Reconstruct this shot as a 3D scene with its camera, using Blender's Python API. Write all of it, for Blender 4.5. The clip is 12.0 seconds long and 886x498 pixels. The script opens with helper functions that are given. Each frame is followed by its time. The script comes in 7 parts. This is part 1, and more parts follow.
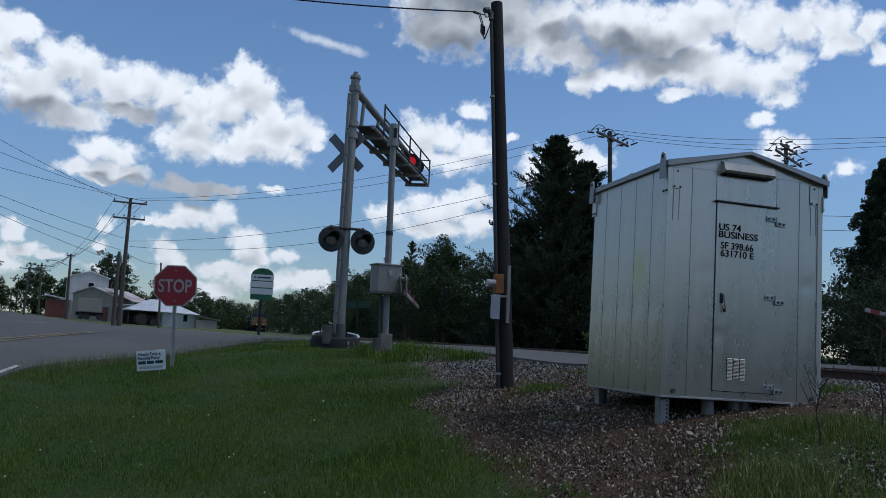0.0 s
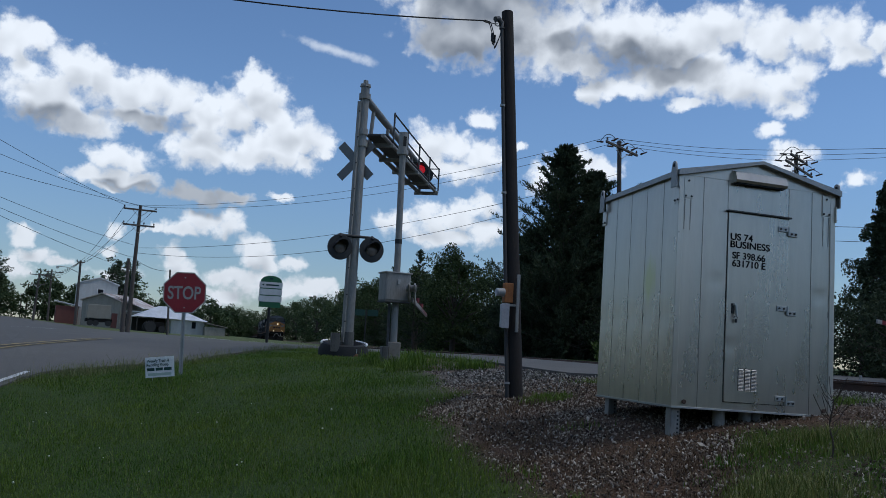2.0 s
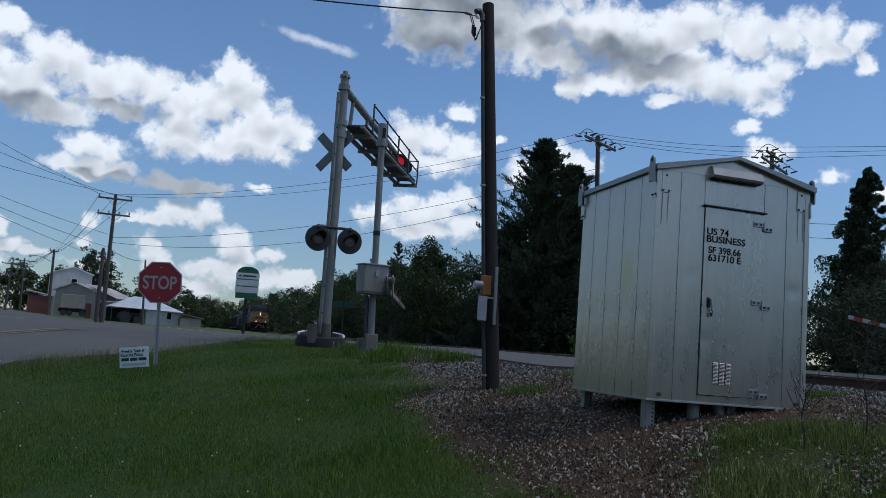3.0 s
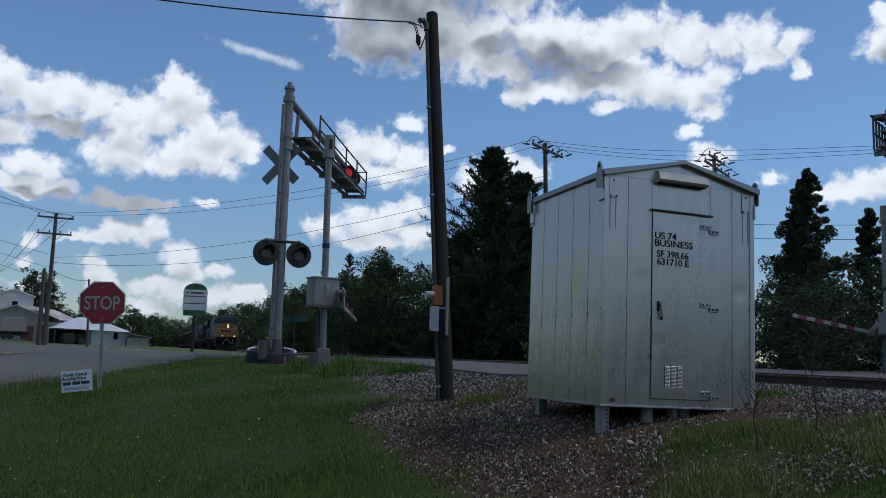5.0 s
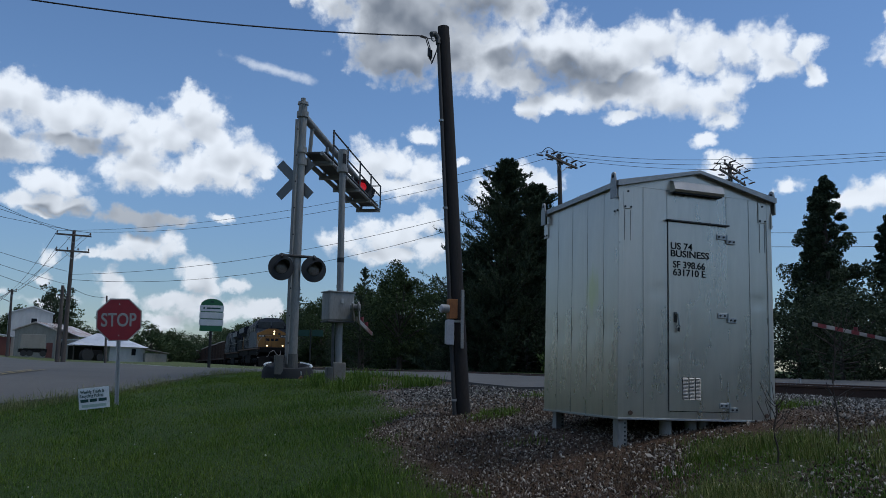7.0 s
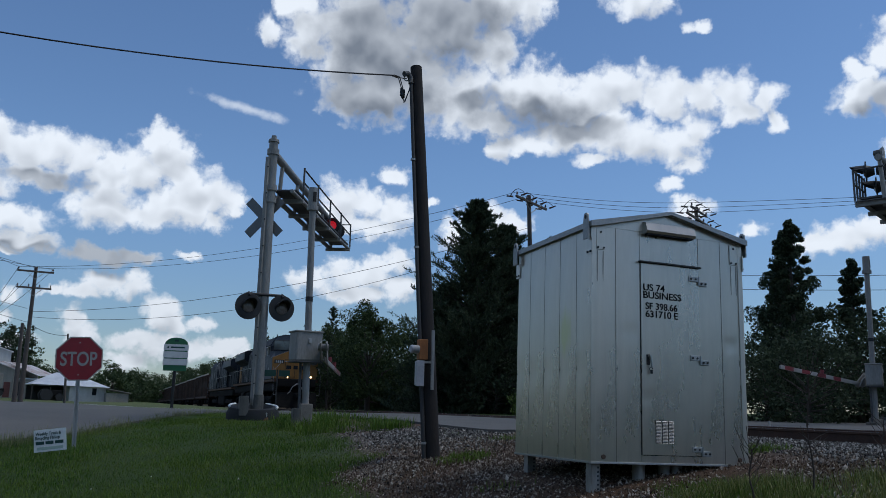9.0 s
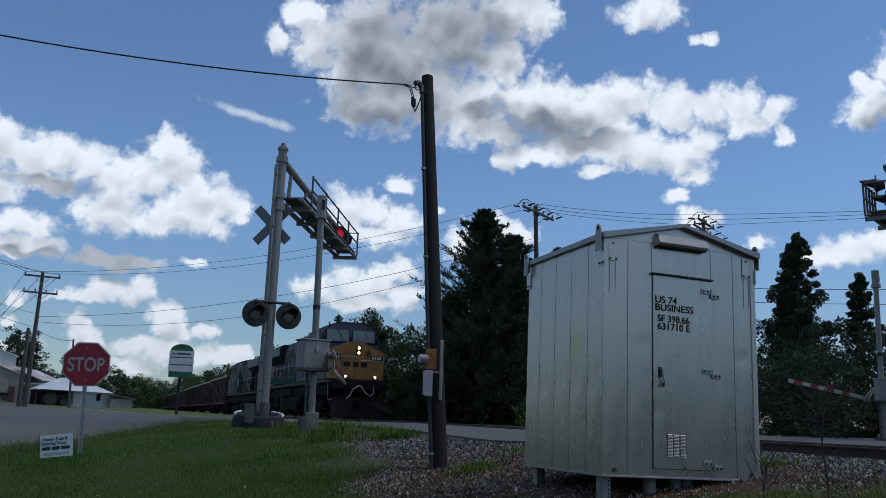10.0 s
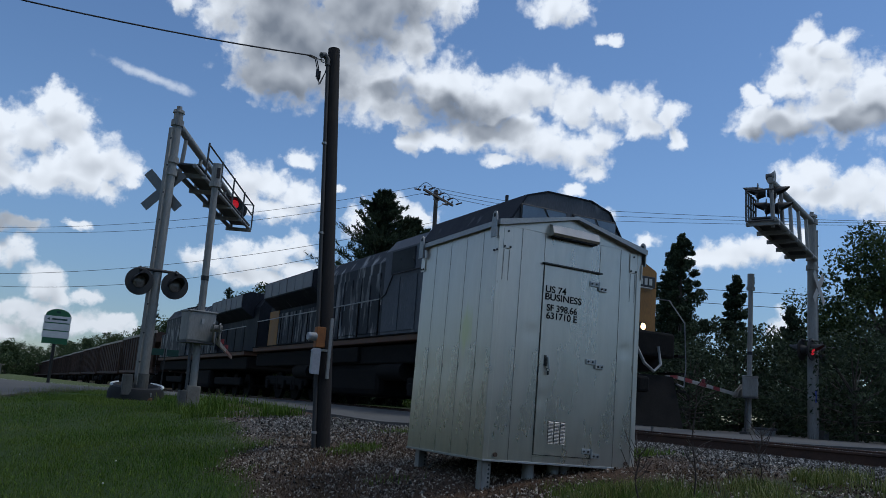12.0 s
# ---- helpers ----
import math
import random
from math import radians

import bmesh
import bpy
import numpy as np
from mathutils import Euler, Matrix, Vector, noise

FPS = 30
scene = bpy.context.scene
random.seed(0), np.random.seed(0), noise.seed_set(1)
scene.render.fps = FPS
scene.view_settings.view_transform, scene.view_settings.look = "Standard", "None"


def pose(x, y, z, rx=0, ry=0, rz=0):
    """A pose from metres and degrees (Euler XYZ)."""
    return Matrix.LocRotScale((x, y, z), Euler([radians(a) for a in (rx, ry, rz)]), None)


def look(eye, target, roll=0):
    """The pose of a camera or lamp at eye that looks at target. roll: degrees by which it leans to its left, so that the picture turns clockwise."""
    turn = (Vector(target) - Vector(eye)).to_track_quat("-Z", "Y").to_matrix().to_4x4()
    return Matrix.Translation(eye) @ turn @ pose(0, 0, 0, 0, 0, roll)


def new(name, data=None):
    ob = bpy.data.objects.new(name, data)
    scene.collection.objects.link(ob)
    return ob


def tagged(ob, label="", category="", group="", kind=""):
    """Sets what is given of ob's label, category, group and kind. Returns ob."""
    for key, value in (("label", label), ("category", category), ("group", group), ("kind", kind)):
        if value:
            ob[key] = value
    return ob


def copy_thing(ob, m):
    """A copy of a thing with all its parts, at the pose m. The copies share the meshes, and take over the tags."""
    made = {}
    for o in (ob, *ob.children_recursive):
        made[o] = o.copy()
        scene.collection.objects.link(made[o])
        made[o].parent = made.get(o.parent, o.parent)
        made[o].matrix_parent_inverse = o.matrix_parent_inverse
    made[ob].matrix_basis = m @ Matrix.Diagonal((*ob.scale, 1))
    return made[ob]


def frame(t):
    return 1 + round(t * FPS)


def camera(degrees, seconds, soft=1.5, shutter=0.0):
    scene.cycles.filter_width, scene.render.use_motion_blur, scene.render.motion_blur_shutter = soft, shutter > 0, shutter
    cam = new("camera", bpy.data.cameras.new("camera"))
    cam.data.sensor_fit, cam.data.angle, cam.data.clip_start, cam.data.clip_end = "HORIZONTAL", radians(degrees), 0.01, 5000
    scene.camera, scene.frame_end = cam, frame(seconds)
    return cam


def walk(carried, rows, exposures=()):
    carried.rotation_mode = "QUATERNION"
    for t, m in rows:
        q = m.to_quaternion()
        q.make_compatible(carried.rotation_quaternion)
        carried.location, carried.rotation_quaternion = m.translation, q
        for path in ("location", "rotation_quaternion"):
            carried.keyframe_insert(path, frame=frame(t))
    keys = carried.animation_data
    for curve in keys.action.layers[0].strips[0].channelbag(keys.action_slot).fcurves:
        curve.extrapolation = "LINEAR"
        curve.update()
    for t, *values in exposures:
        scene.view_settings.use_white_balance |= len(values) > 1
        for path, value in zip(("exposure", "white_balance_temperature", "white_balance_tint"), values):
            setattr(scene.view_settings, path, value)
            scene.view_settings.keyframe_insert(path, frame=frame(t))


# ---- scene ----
cam = camera(56.9, 12.0, soft=0.75)
PATH = [
    (0, (0.639, 0.0, 1.453), (1.132, 1.926, 1.671), 2.8),
    (0.5, (0.631, 0.003, 1.459), (1.128, 1.923, 1.713), 3.0),
    (1, (0.631, 0.0, 1.452), (1.137, 1.917, 1.72), 3.9),
    (1.5, (0.629, 0.015, 1.453), (1.12, 1.935, 1.717), 4.0),
    (2, (0.627, 0.024, 1.451), (1.099, 1.953, 1.689), 3.2),
    (2.5, (0.637, 0.03, 1.447), (1.137, 1.954, 1.668), 3.1),
    (3, (0.628, 0.034, 1.439), (1.153, 1.951, 1.663), 3.6),
    (5, (0.675, 0.124, 1.461), (1.311, 2.003, 1.714), 1.6),
    (5.5, (0.651, 0.124, 1.453), (1.293, 2.003, 1.693), 1.3),
    (6, (0.674, 0.149, 1.456), (1.272, 2.044, 1.685), 1.2),
    (6.5, (0.687, 0.146, 1.471), (1.281, 2.039, 1.723), 1.1),
    (8.5, (0.723, 0.216, 1.484), (1.372, 2.074, 1.841), 1.1),
    (9, (0.71, 0.26, 1.488), (1.373, 2.109, 1.868), 1.2),
    (9.5, (0.676, 0.271, 1.487), (1.335, 2.119, 1.877), 1.7),
    (10, (0.658, 0.307, 1.494), (1.307, 2.156, 1.896), 1.9),
    (10.5, (0.616, 0.314, 1.493), (1.23, 2.177, 1.887), 2.8),
    (11, (0.622, 0.339, 1.485), (1.27, 2.196, 1.847), 3.9),
    (11.5, (0.677, 0.363, 1.496), (1.42, 2.184, 1.86), 4.6),
    (12, (0.717, 0.381, 1.498), (1.599, 2.137, 1.869), 4.1),
]
walk(cam, [(t, look(eye, target, roll)) for t, eye, target, roll in PATH], [(0, -0.25, 5900, 8), (3, -0.25, 5900, 8), (8.5, -0.28, 5900, 8), (12, -0.28, 5900, 8)])

# ---- sky and light ----
SUN_AZIMUTH, SUN_HEIGHT = 108.0, 62.0   # degrees clockwise from +Y, degrees above the horizon
# clouds: bearing, height, half width, half height, in degrees
CLOUD_BANK = [
    (-15.2, 17.3, 1.34, 1.32), (-13.8, 17.8, 1.18, 0.8), (-14.6, 15.6, 1.28, 1.01), (-11.7, 16.1, 1.76, 1.3), (-13.2, 14.2, 2.47, 1.51),
    (-10.2, 15.9, 1.45, 1.39), (-8.4, 15.3, 1.94, 1.27), (-6.7, 15.6, 1.73, 1.22), (-4.9, 15.4, 1.54, 1.16), (-3.4, 14.9, 1.3, 1.03),
    (-0.3, 17.2, 1.39, 0.99), (0.4, 16.1, 1.86, 1.41), (-1.3, 15.0, 1.9, 1.41), (-3.3, 13.8, 1.86, 1.26), (1.7, 14.6, 1.71, 1.5),
    (3.6, 13.6, 1.65, 1.3), (5.0, 13.4, 0.87, 0.77), (1.0, 12.8, 2.9, 1.21), (-3.7, 12.3, 2.15, 1.26), (-1.1, 11.9, 2.28, 0.75),
    (-11.1, 12.9, 2.37, 0.84), (-7.8, 13.8, 2.49, 0.72), (3.7, 12.1, 1.1, 0.69),
]
CLOUD_LOW = [
    (-8.9, 11.0, 1.45, 0.87), (-7.5, 11.0, 1.27, 0.87), (-10.1, 9.8, 1.28, 0.72), (-7.9, 9.7, 2.1, 0.62), (-9.4, 9.1, 1.36, 0.29),
    (-2.8, 7.6, 1.55, 0.68), (-4.4, 7.0, 1.37, 0.56), (-1.2, 7.5, 1.12, 0.84), (0.9, 5.9, 1.36, 1.08), (1.8, 5.2, 0.91, 0.77),
    (-4.6, 5.1, 0.79, 0.82), (-3.9, 4.3, 0.94, 0.98), (-8.3, 6.4, 0.68, 0.58), (-8.5, 5.1, 0.54, 0.44), (-5.9, 6.9, 0.78, 0.3),
    (-0.4, 3.8, 1.87, 0.77), (2.2, 3.6, 1.91, 0.93), (-1.1, 2.4, 1.48, 0.84), (4.9, 3.4, 1.74, 0.7), (-13.6, 5.5, 0.81, 0.63),
    (-12.9, 4.3, 1.08, 0.42), (-13.6, 3.5, 0.81, 0.63), (-11.4, 4.0, 0.97, 0.29), (-7.9, 3.7, 1.37, 0.37), (3.3, 5.1, 0.84, 0.54),
    (-3.4, 9.2, 2.44, 0.56), (-1.0, 9.3, 1.35, 0.46),
]
CLOUD_MID = [
    (12.4, 14.1, 1.62, 1.32), (14.2, 14.2, 1.38, 1.08), (16.3, 13.4, 1.53, 1.09), (12.1, 12.5, 1.69, 0.86), (14.7, 12.4, 2.42, 0.86),
    (16.1, 16.0, 1.05, 0.65), (10.5, 8.5, 1.52, 0.79), (12.7, 8.9, 1.6, 0.95), (14.9, 9.2, 1.36, 1.03), (16.6, 9.9, 1.28, 0.94),
    (13.7, 7.7, 3.39, 0.71), (16.9, 8.2, 1.2, 0.87), (18.8, 14.4, 0.48, 0.39), (22.7, 13.3, 1.73, 0.85), (20.5, 12.1, 1.11, 1.01),
    (24.5, 12.7, 1.48, 0.77), (37.0, 13.4, 1.5, 0.79), (40.9, 11.9, 0.84, 0.56), (2.4, 9.5, 0.77, 0.31),
]
CLOUD_TOP = [
    (14.2, 21.4, 3.48, 1.76), (17.5, 22.2, 3.27, 1.81), (20.8, 21.4, 2.82, 2.18), (22.9, 19.7, 2.39, 0.81), (23.7, 18.2, 0.87, 0.97),
    (25.9, 18.2, 1.95, 0.67), (26.0, 21.5, 3.89, 2.15), (29.1, 20.7, 3.4, 1.79), (28.4, 19.0, 2.66, 1.1), (31.8, 18.8, 2.21, 1.44),
    (30.1, 17.1, 1.28, 0.44), (34.0, 18.1, 1.97, 1.21), (36.5, 17.8, 1.57, 1.2), (37.0, 16.3, 0.9, 0.57), (37.5, 18.7, 1.03, 1.04),
    (32.1, 21.9, 3.67, 1.4), (35.8, 21.0, 2.12, 1.38), (38.1, 20.9, 1.37, 1.22), (40.3, 20.9, 1.53, 1.34), (40.6, 19.5, 1.19, 0.95),
    (42.1, 20.3, 0.97, 0.86), (42.9, 18.8, 0.76, 0.67), (35.8, 15.2, 0.84, 0.5),
]
CLOUD_EAST = [
    (51.4, 24.9, 0.92, 0.89), (52.7, 23.9, 1.37, 1.02), (50.8, 23.3, 1.75, 1.18), (52.4, 22.1, 2.37, 1.52), (49.7, 21.8, 1.42, 1.06),
    (48.3, 21.1, 1.09, 0.72), (47.9, 19.7, 1.51, 0.94), (50.2, 19.6, 2.08, 1.07), (53.0, 19.9, 2.65, 1.39), (55.2, 20.8, 1.62, 2.37),
    (50.2, 15.8, 1.17, 1.23), (51.9, 16.1, 1.21, 1.28), (51.7, 14.9, 2.0, 0.86), (53.9, 15.1, 1.93, 1.2), (55.5, 14.7, 1.56, 1.53),
    (46.3, 11.0, 2.13, 0.82), (48.4, 11.5, 2.07, 0.96), (50.2, 11.8, 1.36, 0.87), (37.9, 25.4, 0.9, 0.44), (49.6, 6.2, 0.87, 1.09),
    (44.5, 10.7, 1.45, 0.6),
]
CLOUD_HIGH = [
    (14.9, 24.3, 3.38, 2.97), (12.2, 23.5, 1.88, 2.42), (6.5, 25.3, 0.98, 0.94), (9.4, 25.4, 1.67, 1.82), (8.4, 27.1, 1.67, 1.08),
    (13.1, 25.7, 3.82, 2.92), (13.0, 21.1, 2.08, 1.14), (18.0, 21.4, 2.1, 1.91), (19.5, 26.4, 3.84, 2.92), (23.3, 27.5, 2.98, 1.81),
    (25.9, 27.5, 1.52, 1.59), (23.4, 24.5, 1.69, 1.86), (15.0, 30.9, 7.83, 2.76), (23.7, 30.7, 3.87, 2.09), (34.2, 27.4, 2.4, 1.06),
]
CLOUD_GREY = [
    (-3.1, 9.2, 3.35, 0.98), (14.2, 21.4, 3.48, 2.01), (16.6, 23.7, 4.91, 2.14), (26.0, 20.0, 4.25, 1.24), (22.4, 21.2, 2.4, 0.88),
    (-12.8, 12.8, 2.82, 0.83), (-7.4, 13.7, 2.86, 0.5), (-3.4, 9.3, 2.59, 0.53), (-7.6, 9.3, 2.11, 0.33), (29.5, 19.2, 3.01, 0.73),
    (50.2, 19.0, 2.42, 0.79), (54.3, 19.3, 1.95, 0.9), (15.7, 21.8, 4.1, 2.22), (19.3, 26.3, 5.5, 2.87), (15.3, 25.1, 4.88, 3.67),
    (13.0, 21.7, 2.5, 1.89), (20.3, 27.1, 3.42, 1.82),
]


def build_sky():
    world = bpy.data.worlds.new("sky")
    scene.world = world
    world.use_nodes = True
    nt = world.node_tree
    nt.nodes.clear()
    N, L = nt.nodes.new, nt.links.new

    def math_node(op, a, b=None, c=None, clamp=False):
        n = N("ShaderNodeMath")
        n.operation, n.use_clamp = op, clamp
        for i, v in enumerate((a, b, c)):
            if v is None:
                continue
            if isinstance(v, (int, float)):
                n.inputs[i].default_value = v
            else:
                L(v, n.inputs[i])
        return n.outputs[0]

    def vec_node(op, a, b):
        n = N("ShaderNodeVectorMath")
        n.operation = op
        for i, v in enumerate((a, b)):
            if isinstance(v, tuple):
                n.inputs[i].default_value = v
            else:
                L(v, n.inputs[i])
        return n

    def ramp(v, lo, hi, a=0.0, b=1.0):
        n = N("ShaderNodeMapRange")
        n.interpolation_type = "SMOOTHSTEP"
        L(v, n.inputs[0])
        for i, x in enumerate((lo, hi, a, b)):
            n.inputs[i + 1].default_value = x
        return n.outputs[0]

    sky = N("ShaderNodeTexSky")
    sky.sky_type, sky.sun_disc = "NISHITA", False
    sky.sun_elevation, sky.sun_rotation = radians(SUN_HEIGHT), radians(SUN_AZIMUTH)
    sky.air_density, sky.dust_density, sky.ozone_density = 1.0, 0.1, 3.0
    way = N("ShaderNodeTexCoord").outputs["Generated"]
    xyz = N("ShaderNodeSeparateXYZ")
    L(way, xyz.inputs[0])
    x, y, z = xyz.outputs
    deg = 180 / math.pi
    bearing = math_node("MULTIPLY", math_node("ARCTAN2", x, y), deg)
    height = math_node("MULTIPLY", math_node("ARCSINE", z), deg)
    flat = N("ShaderNodeCombineXYZ")
    L(bearing, flat.inputs[0]), L(height, flat.inputs[1])
    uv = flat.outputs[0]

    def noise_node(scale, detail, rough, offset=0.0, vec=None):
        n = N("ShaderNodeTexNoise")
        n.inputs["Scale"].default_value, n.inputs["Detail"].default_value, n.inputs["Roughness"].default_value = scale, detail, rough
        v = vec_node("ADD", vec or uv, (offset, offset * 0.7, offset * 1.3)).outputs[0]
        L(v, n.inputs["Vector"])
        return n

    # the puffs are pushed about by noise, so that no outline is an ellipse
    def pushed(scale, detail, reach):
        off = vec_node("SUBTRACT", noise_node(scale, detail, 0.55).outputs["Color"], (0.5, 0.5, 0.5)).outputs[0]
        return vec_node("ADD", uv, vec_node("MULTIPLY", off, (reach * 1.2, reach, 0.0)).outputs[0]).outputs[0]

    warped, calm = pushed(0.6, 5, 2.0), pushed(0.6, 1.0, 1.8)
    fine = noise_node(0.85, 9, 0.6, 31.0).outputs["Fac"]

    def billow(scale, vec):
        n = N("ShaderNodeTexVoronoi")
        n.feature = "SMOOTH_F1"
        n.inputs["Scale"].default_value, n.inputs["Smoothness"].default_value = scale, 0.35
        L(vec, n.inputs["Vector"])
        return math_node("SUBTRACT", 0.5, n.outputs["Distance"])

    heaps = math_node("ADD", math_node("MULTIPLY", billow(0.75, warped), 0.45), math_node("MULTIPLY", billow(1.9, warped), 0.28))

    def puffs(rows, vec):
        total = None
        for u, v, ru, rv in rows:
            scaled = vec_node("MULTIPLY", vec, (1 / ru, 1 / rv, 0.0)).outputs[0]
            far = vec_node("DISTANCE", scaled, (u / ru, v / rv, 0.0)).outputs["Value"]
            near = math_node("SUBTRACT", 1.32, far)
            total = near if total is None else math_node("SMOOTH_MAX", total, near, 0.2)
        return total

    every = CLOUD_BANK + CLOUD_LOW + CLOUD_MID + CLOUD_TOP + CLOUD_EAST + CLOUD_HIGH
    body = puffs(every, warped)
    # scattered cumulus over the rest of the sky
    rest = ramp(noise_node(0.055, 6, 0.55, 7.0).outputs["Fac"], 0.45, 0.62, -1.0, 0.8)
    away = ramp(math_node("ABSOLUTE", math_node("SUBTRACT", bearing, 16.0)), 42.0, 52.0)
    above = ramp(height, 33.0, 40.0)
    outside = math_node("MAXIMUM", away, above)
    rest = math_node("SUBTRACT", rest, math_node("MULTIPLY", math_node("SUBTRACT", 1.0, outside), 4.0))
    body = math_node("MAXIMUM", body, rest)
    grain = math_node("MULTIPLY", math_node("SUBTRACT", fine, 0.5), 1.35)
    density = math_node("ADD", math_node("ADD", body, grain), heaps)
    cover = ramp(density, -0.05, 0.75)
    # shading follows a calmer warp than the outline
    grey = puffs(CLOUD_GREY, calm)
    grey = ramp(math_node("ADD", grey, math_node("MULTIPLY", grain, 0.3)), -0.15, 0.75)
    # a cloud is grey where more of it stands above, white along its upper edges
    lifted = vec_node("ADD", calm, (-0.3, 1.0, 0.0)).outputs[0]
    large = [row for row in every if row[3] > 0.55]
    above_me = math_node("ADD", puffs(large, lifted), math_node("MULTIPLY", grain, 0.2))

    def lumps(scale, du, dv, offset):
        here = noise_node(scale, 2.2, 0.42, offset).outputs["Fac"]
        there = noise_node(scale, 2.2, 0.42, offset, vec_node("ADD", uv, (du, dv, 0.0)).outputs[0]).outputs["Fac"]
        return math_node("SUBTRACT", there, here)

    relief = math_node("MULTIPLY", lumps(0.42, -0.3, 0.8, 77.0), 0.75)
    hollows = math_node("MULTIPLY", heaps, -0.12)
    under = math_node("MULTIPLY", ramp(above_me, 0.25, 1.4), 0.36)
    folds = math_node("MULTIPLY", math_node("ADD", relief, hollows), ramp(density, 0.2, 0.8))
    shade = math_node("ADD", under, folds, clamp=True)
    shade = math_node("ADD", shade, ramp(height, 2.0, 13.0, 0.22, 0.0), clamp=True)
    shade = math_node("ADD", shade, math_node("MULTIPLY", grey, 0.6), clamp=True)
    tone = N("ShaderNodeMix")
    tone.data_type = "RGBA"
    tone.inputs[6].default_value, tone.inputs[7].default_value = (12.8, 12.8, 12.9, 1), (2.9, 3.15, 3.6, 1)
    L(shade, tone.inputs[0])
    # thin streak of high cloud
    streak = vec_node("SUBTRACT", uv, (5.4, 19.8, 0.0)).outputs[0]
    turn = N("ShaderNodeVectorRotate")
    turn.rotation_type = "Z_AXIS"
    turn.inputs["Angle"].default_value = radians(10.5)
    L(streak, turn.inputs["Vector"])
    long = vec_node("MULTIPLY", turn.outputs[0], (1 / 4.4, 1 / 0.5, 0.0)).outputs[0]
    wisp = math_node("SUBTRACT", 1.0, vec_node("LENGTH", long, (0.0, 0.0, 0.0)).outputs["Value"])
    wisp = math_node("MULTIPLY", ramp(math_node("ADD", wisp, grain), 0.1, 0.9), 0.55)
    cover = math_node("MAXIMUM", math_node("MULTIPLY", cover, 0.97), wisp)
    # moist summer air: a little brighter and bluer than the clear model sky
    air = vec_node("MULTIPLY", sky.outputs[0], (1.36, 1.41, 1.48)).outputs[0]
    # hazier and duller towards the horizon
    haze = ramp(height, -2.0, 17.0, 0.62, 1.0)
    dull = N("ShaderNodeVectorMath")
    dull.operation = "SCALE"
    L(air, dull.inputs[0]), L(haze, dull.inputs["Scale"])
    air = dull.outputs[0]
    mix = N("ShaderNodeMix")
    mix.data_type = "RGBA"
    L(cover, mix.inputs[0]), L(air, mix.inputs[6]), L(tone.outputs[2], mix.inputs[7])
    back = N("ShaderNodeBackground")
    back.inputs["Strength"].default_value = 0.085
    L(mix.outputs[2], back.inputs["Color"])
    L(back.outputs[0], N("ShaderNodeOutputWorld").inputs[0])


build_sky()
sun = new("sun", bpy.data.lights.new("sun", "SUN"))
sun.data.energy, sun.data.angle, sun.data.color = 1.2, radians(11), (1.0, 0.95, 0.87)
_a, _h = radians(SUN_AZIMUTH), radians(SUN_HEIGHT)
sun.matrix_world = look((0, 0, 30), (-math.sin(_a) * math.cos(_h), -math.cos(_a) * math.cos(_h), 30 - math.sin(_h)))
scene.view_settings.exposure = 0.0

# ---- building helpers ----
def sm(a, b, v):
    q = min(1.0, max(0.0, (v - a) / (b - a)))
    return q * q * (3 - 2 * q)


TRACK_AT, TRACK_TURN = Vector((10.7, 34.4)), radians(1.3)
TRACK_DIR = Vector((-math.sin(TRACK_TURN), math.cos(TRACK_TURN)))
TRACK_SIDE = Vector((TRACK_DIR.y, -TRACK_DIR.x))
RAIL_TOP = 1.26


def rail_z(s):
    """Height of the rail heads, s metres along the track from TRACK_AT; the far track dips gently."""
    return RAIL_TOP - 0.005 * max(0.0, s)


def on_track(s, u=0.0, dz=0.0):
    p = TRACK_AT + s * TRACK_DIR + u * TRACK_SIDE
    return Vector((p.x, p.y, rail_z(s) + dz))


def track_su(x, y):
    d = Vector((x, y)) - TRACK_AT
    return d.dot(TRACK_DIR), d.dot(TRACK_SIDE)


def part(name, bm, material, parent=None, label="", smooth=False):
    me = bpy.data.meshes.new(name)
    bm.to_mesh(me)
    bm.free()
    if smooth:
        me.shade_smooth()
        me.set_sharp_from_angle(angle=radians(45))
    for m in material if isinstance(material, (list, tuple)) else [material]:
        me.materials.append(m)
    ob = new(name, me)
    ob.parent = parent
    if label:
        ob["label"] = label
    return ob


def thing(name, m, label, category, group="", kind=""):
    ob = new(name)
    ob.empty_display_size = 0.2
    ob.matrix_world = m
    return tagged(ob, label, category, group, kind)


def add_box(bm, lo, hi, bevel=0.0, index=0):
    c = [(a + b) / 2 for a, b in zip(lo, hi)]
    d = [b - a for a, b in zip(lo, hi)]
    made = bmesh.ops.create_cube(bm, size=1.0, matrix=Matrix.Translation(c) @ Matrix.Diagonal((*d, 1)))
    vs = made["verts"]
    if bevel:
        es = list({e for v in vs for e in v.link_edges})
        bmesh.ops.bevel(bm, geom=es, offset=bevel, segments=2, affect="EDGES", profile=0.5)
    if index:
        for f in {f for v in vs if v.is_valid for f in v.link_faces}:
            f.material_index = index
    return bm


def block(lo, hi, bevel=0.0):
    return add_box(bmesh.new(), lo, hi, bevel)


def add_tube(bm, a, b, ra, rb=None, seg=12, caps=True):
    a, b = Vector(a), Vector(b)
    d = b - a
    m = Matrix.Translation((a + b) / 2) @ d.to_track_quat("Z", "Y").to_matrix().to_4x4()
    bmesh.ops.create_cone(bm, cap_ends=caps, segments=seg, radius1=ra, radius2=ra if rb is None else rb, depth=d.length, matrix=m)
    return bm


def tube(a, b, ra, rb=None, seg=12):
    return add_tube(bmesh.new(), a, b, ra, rb, seg)


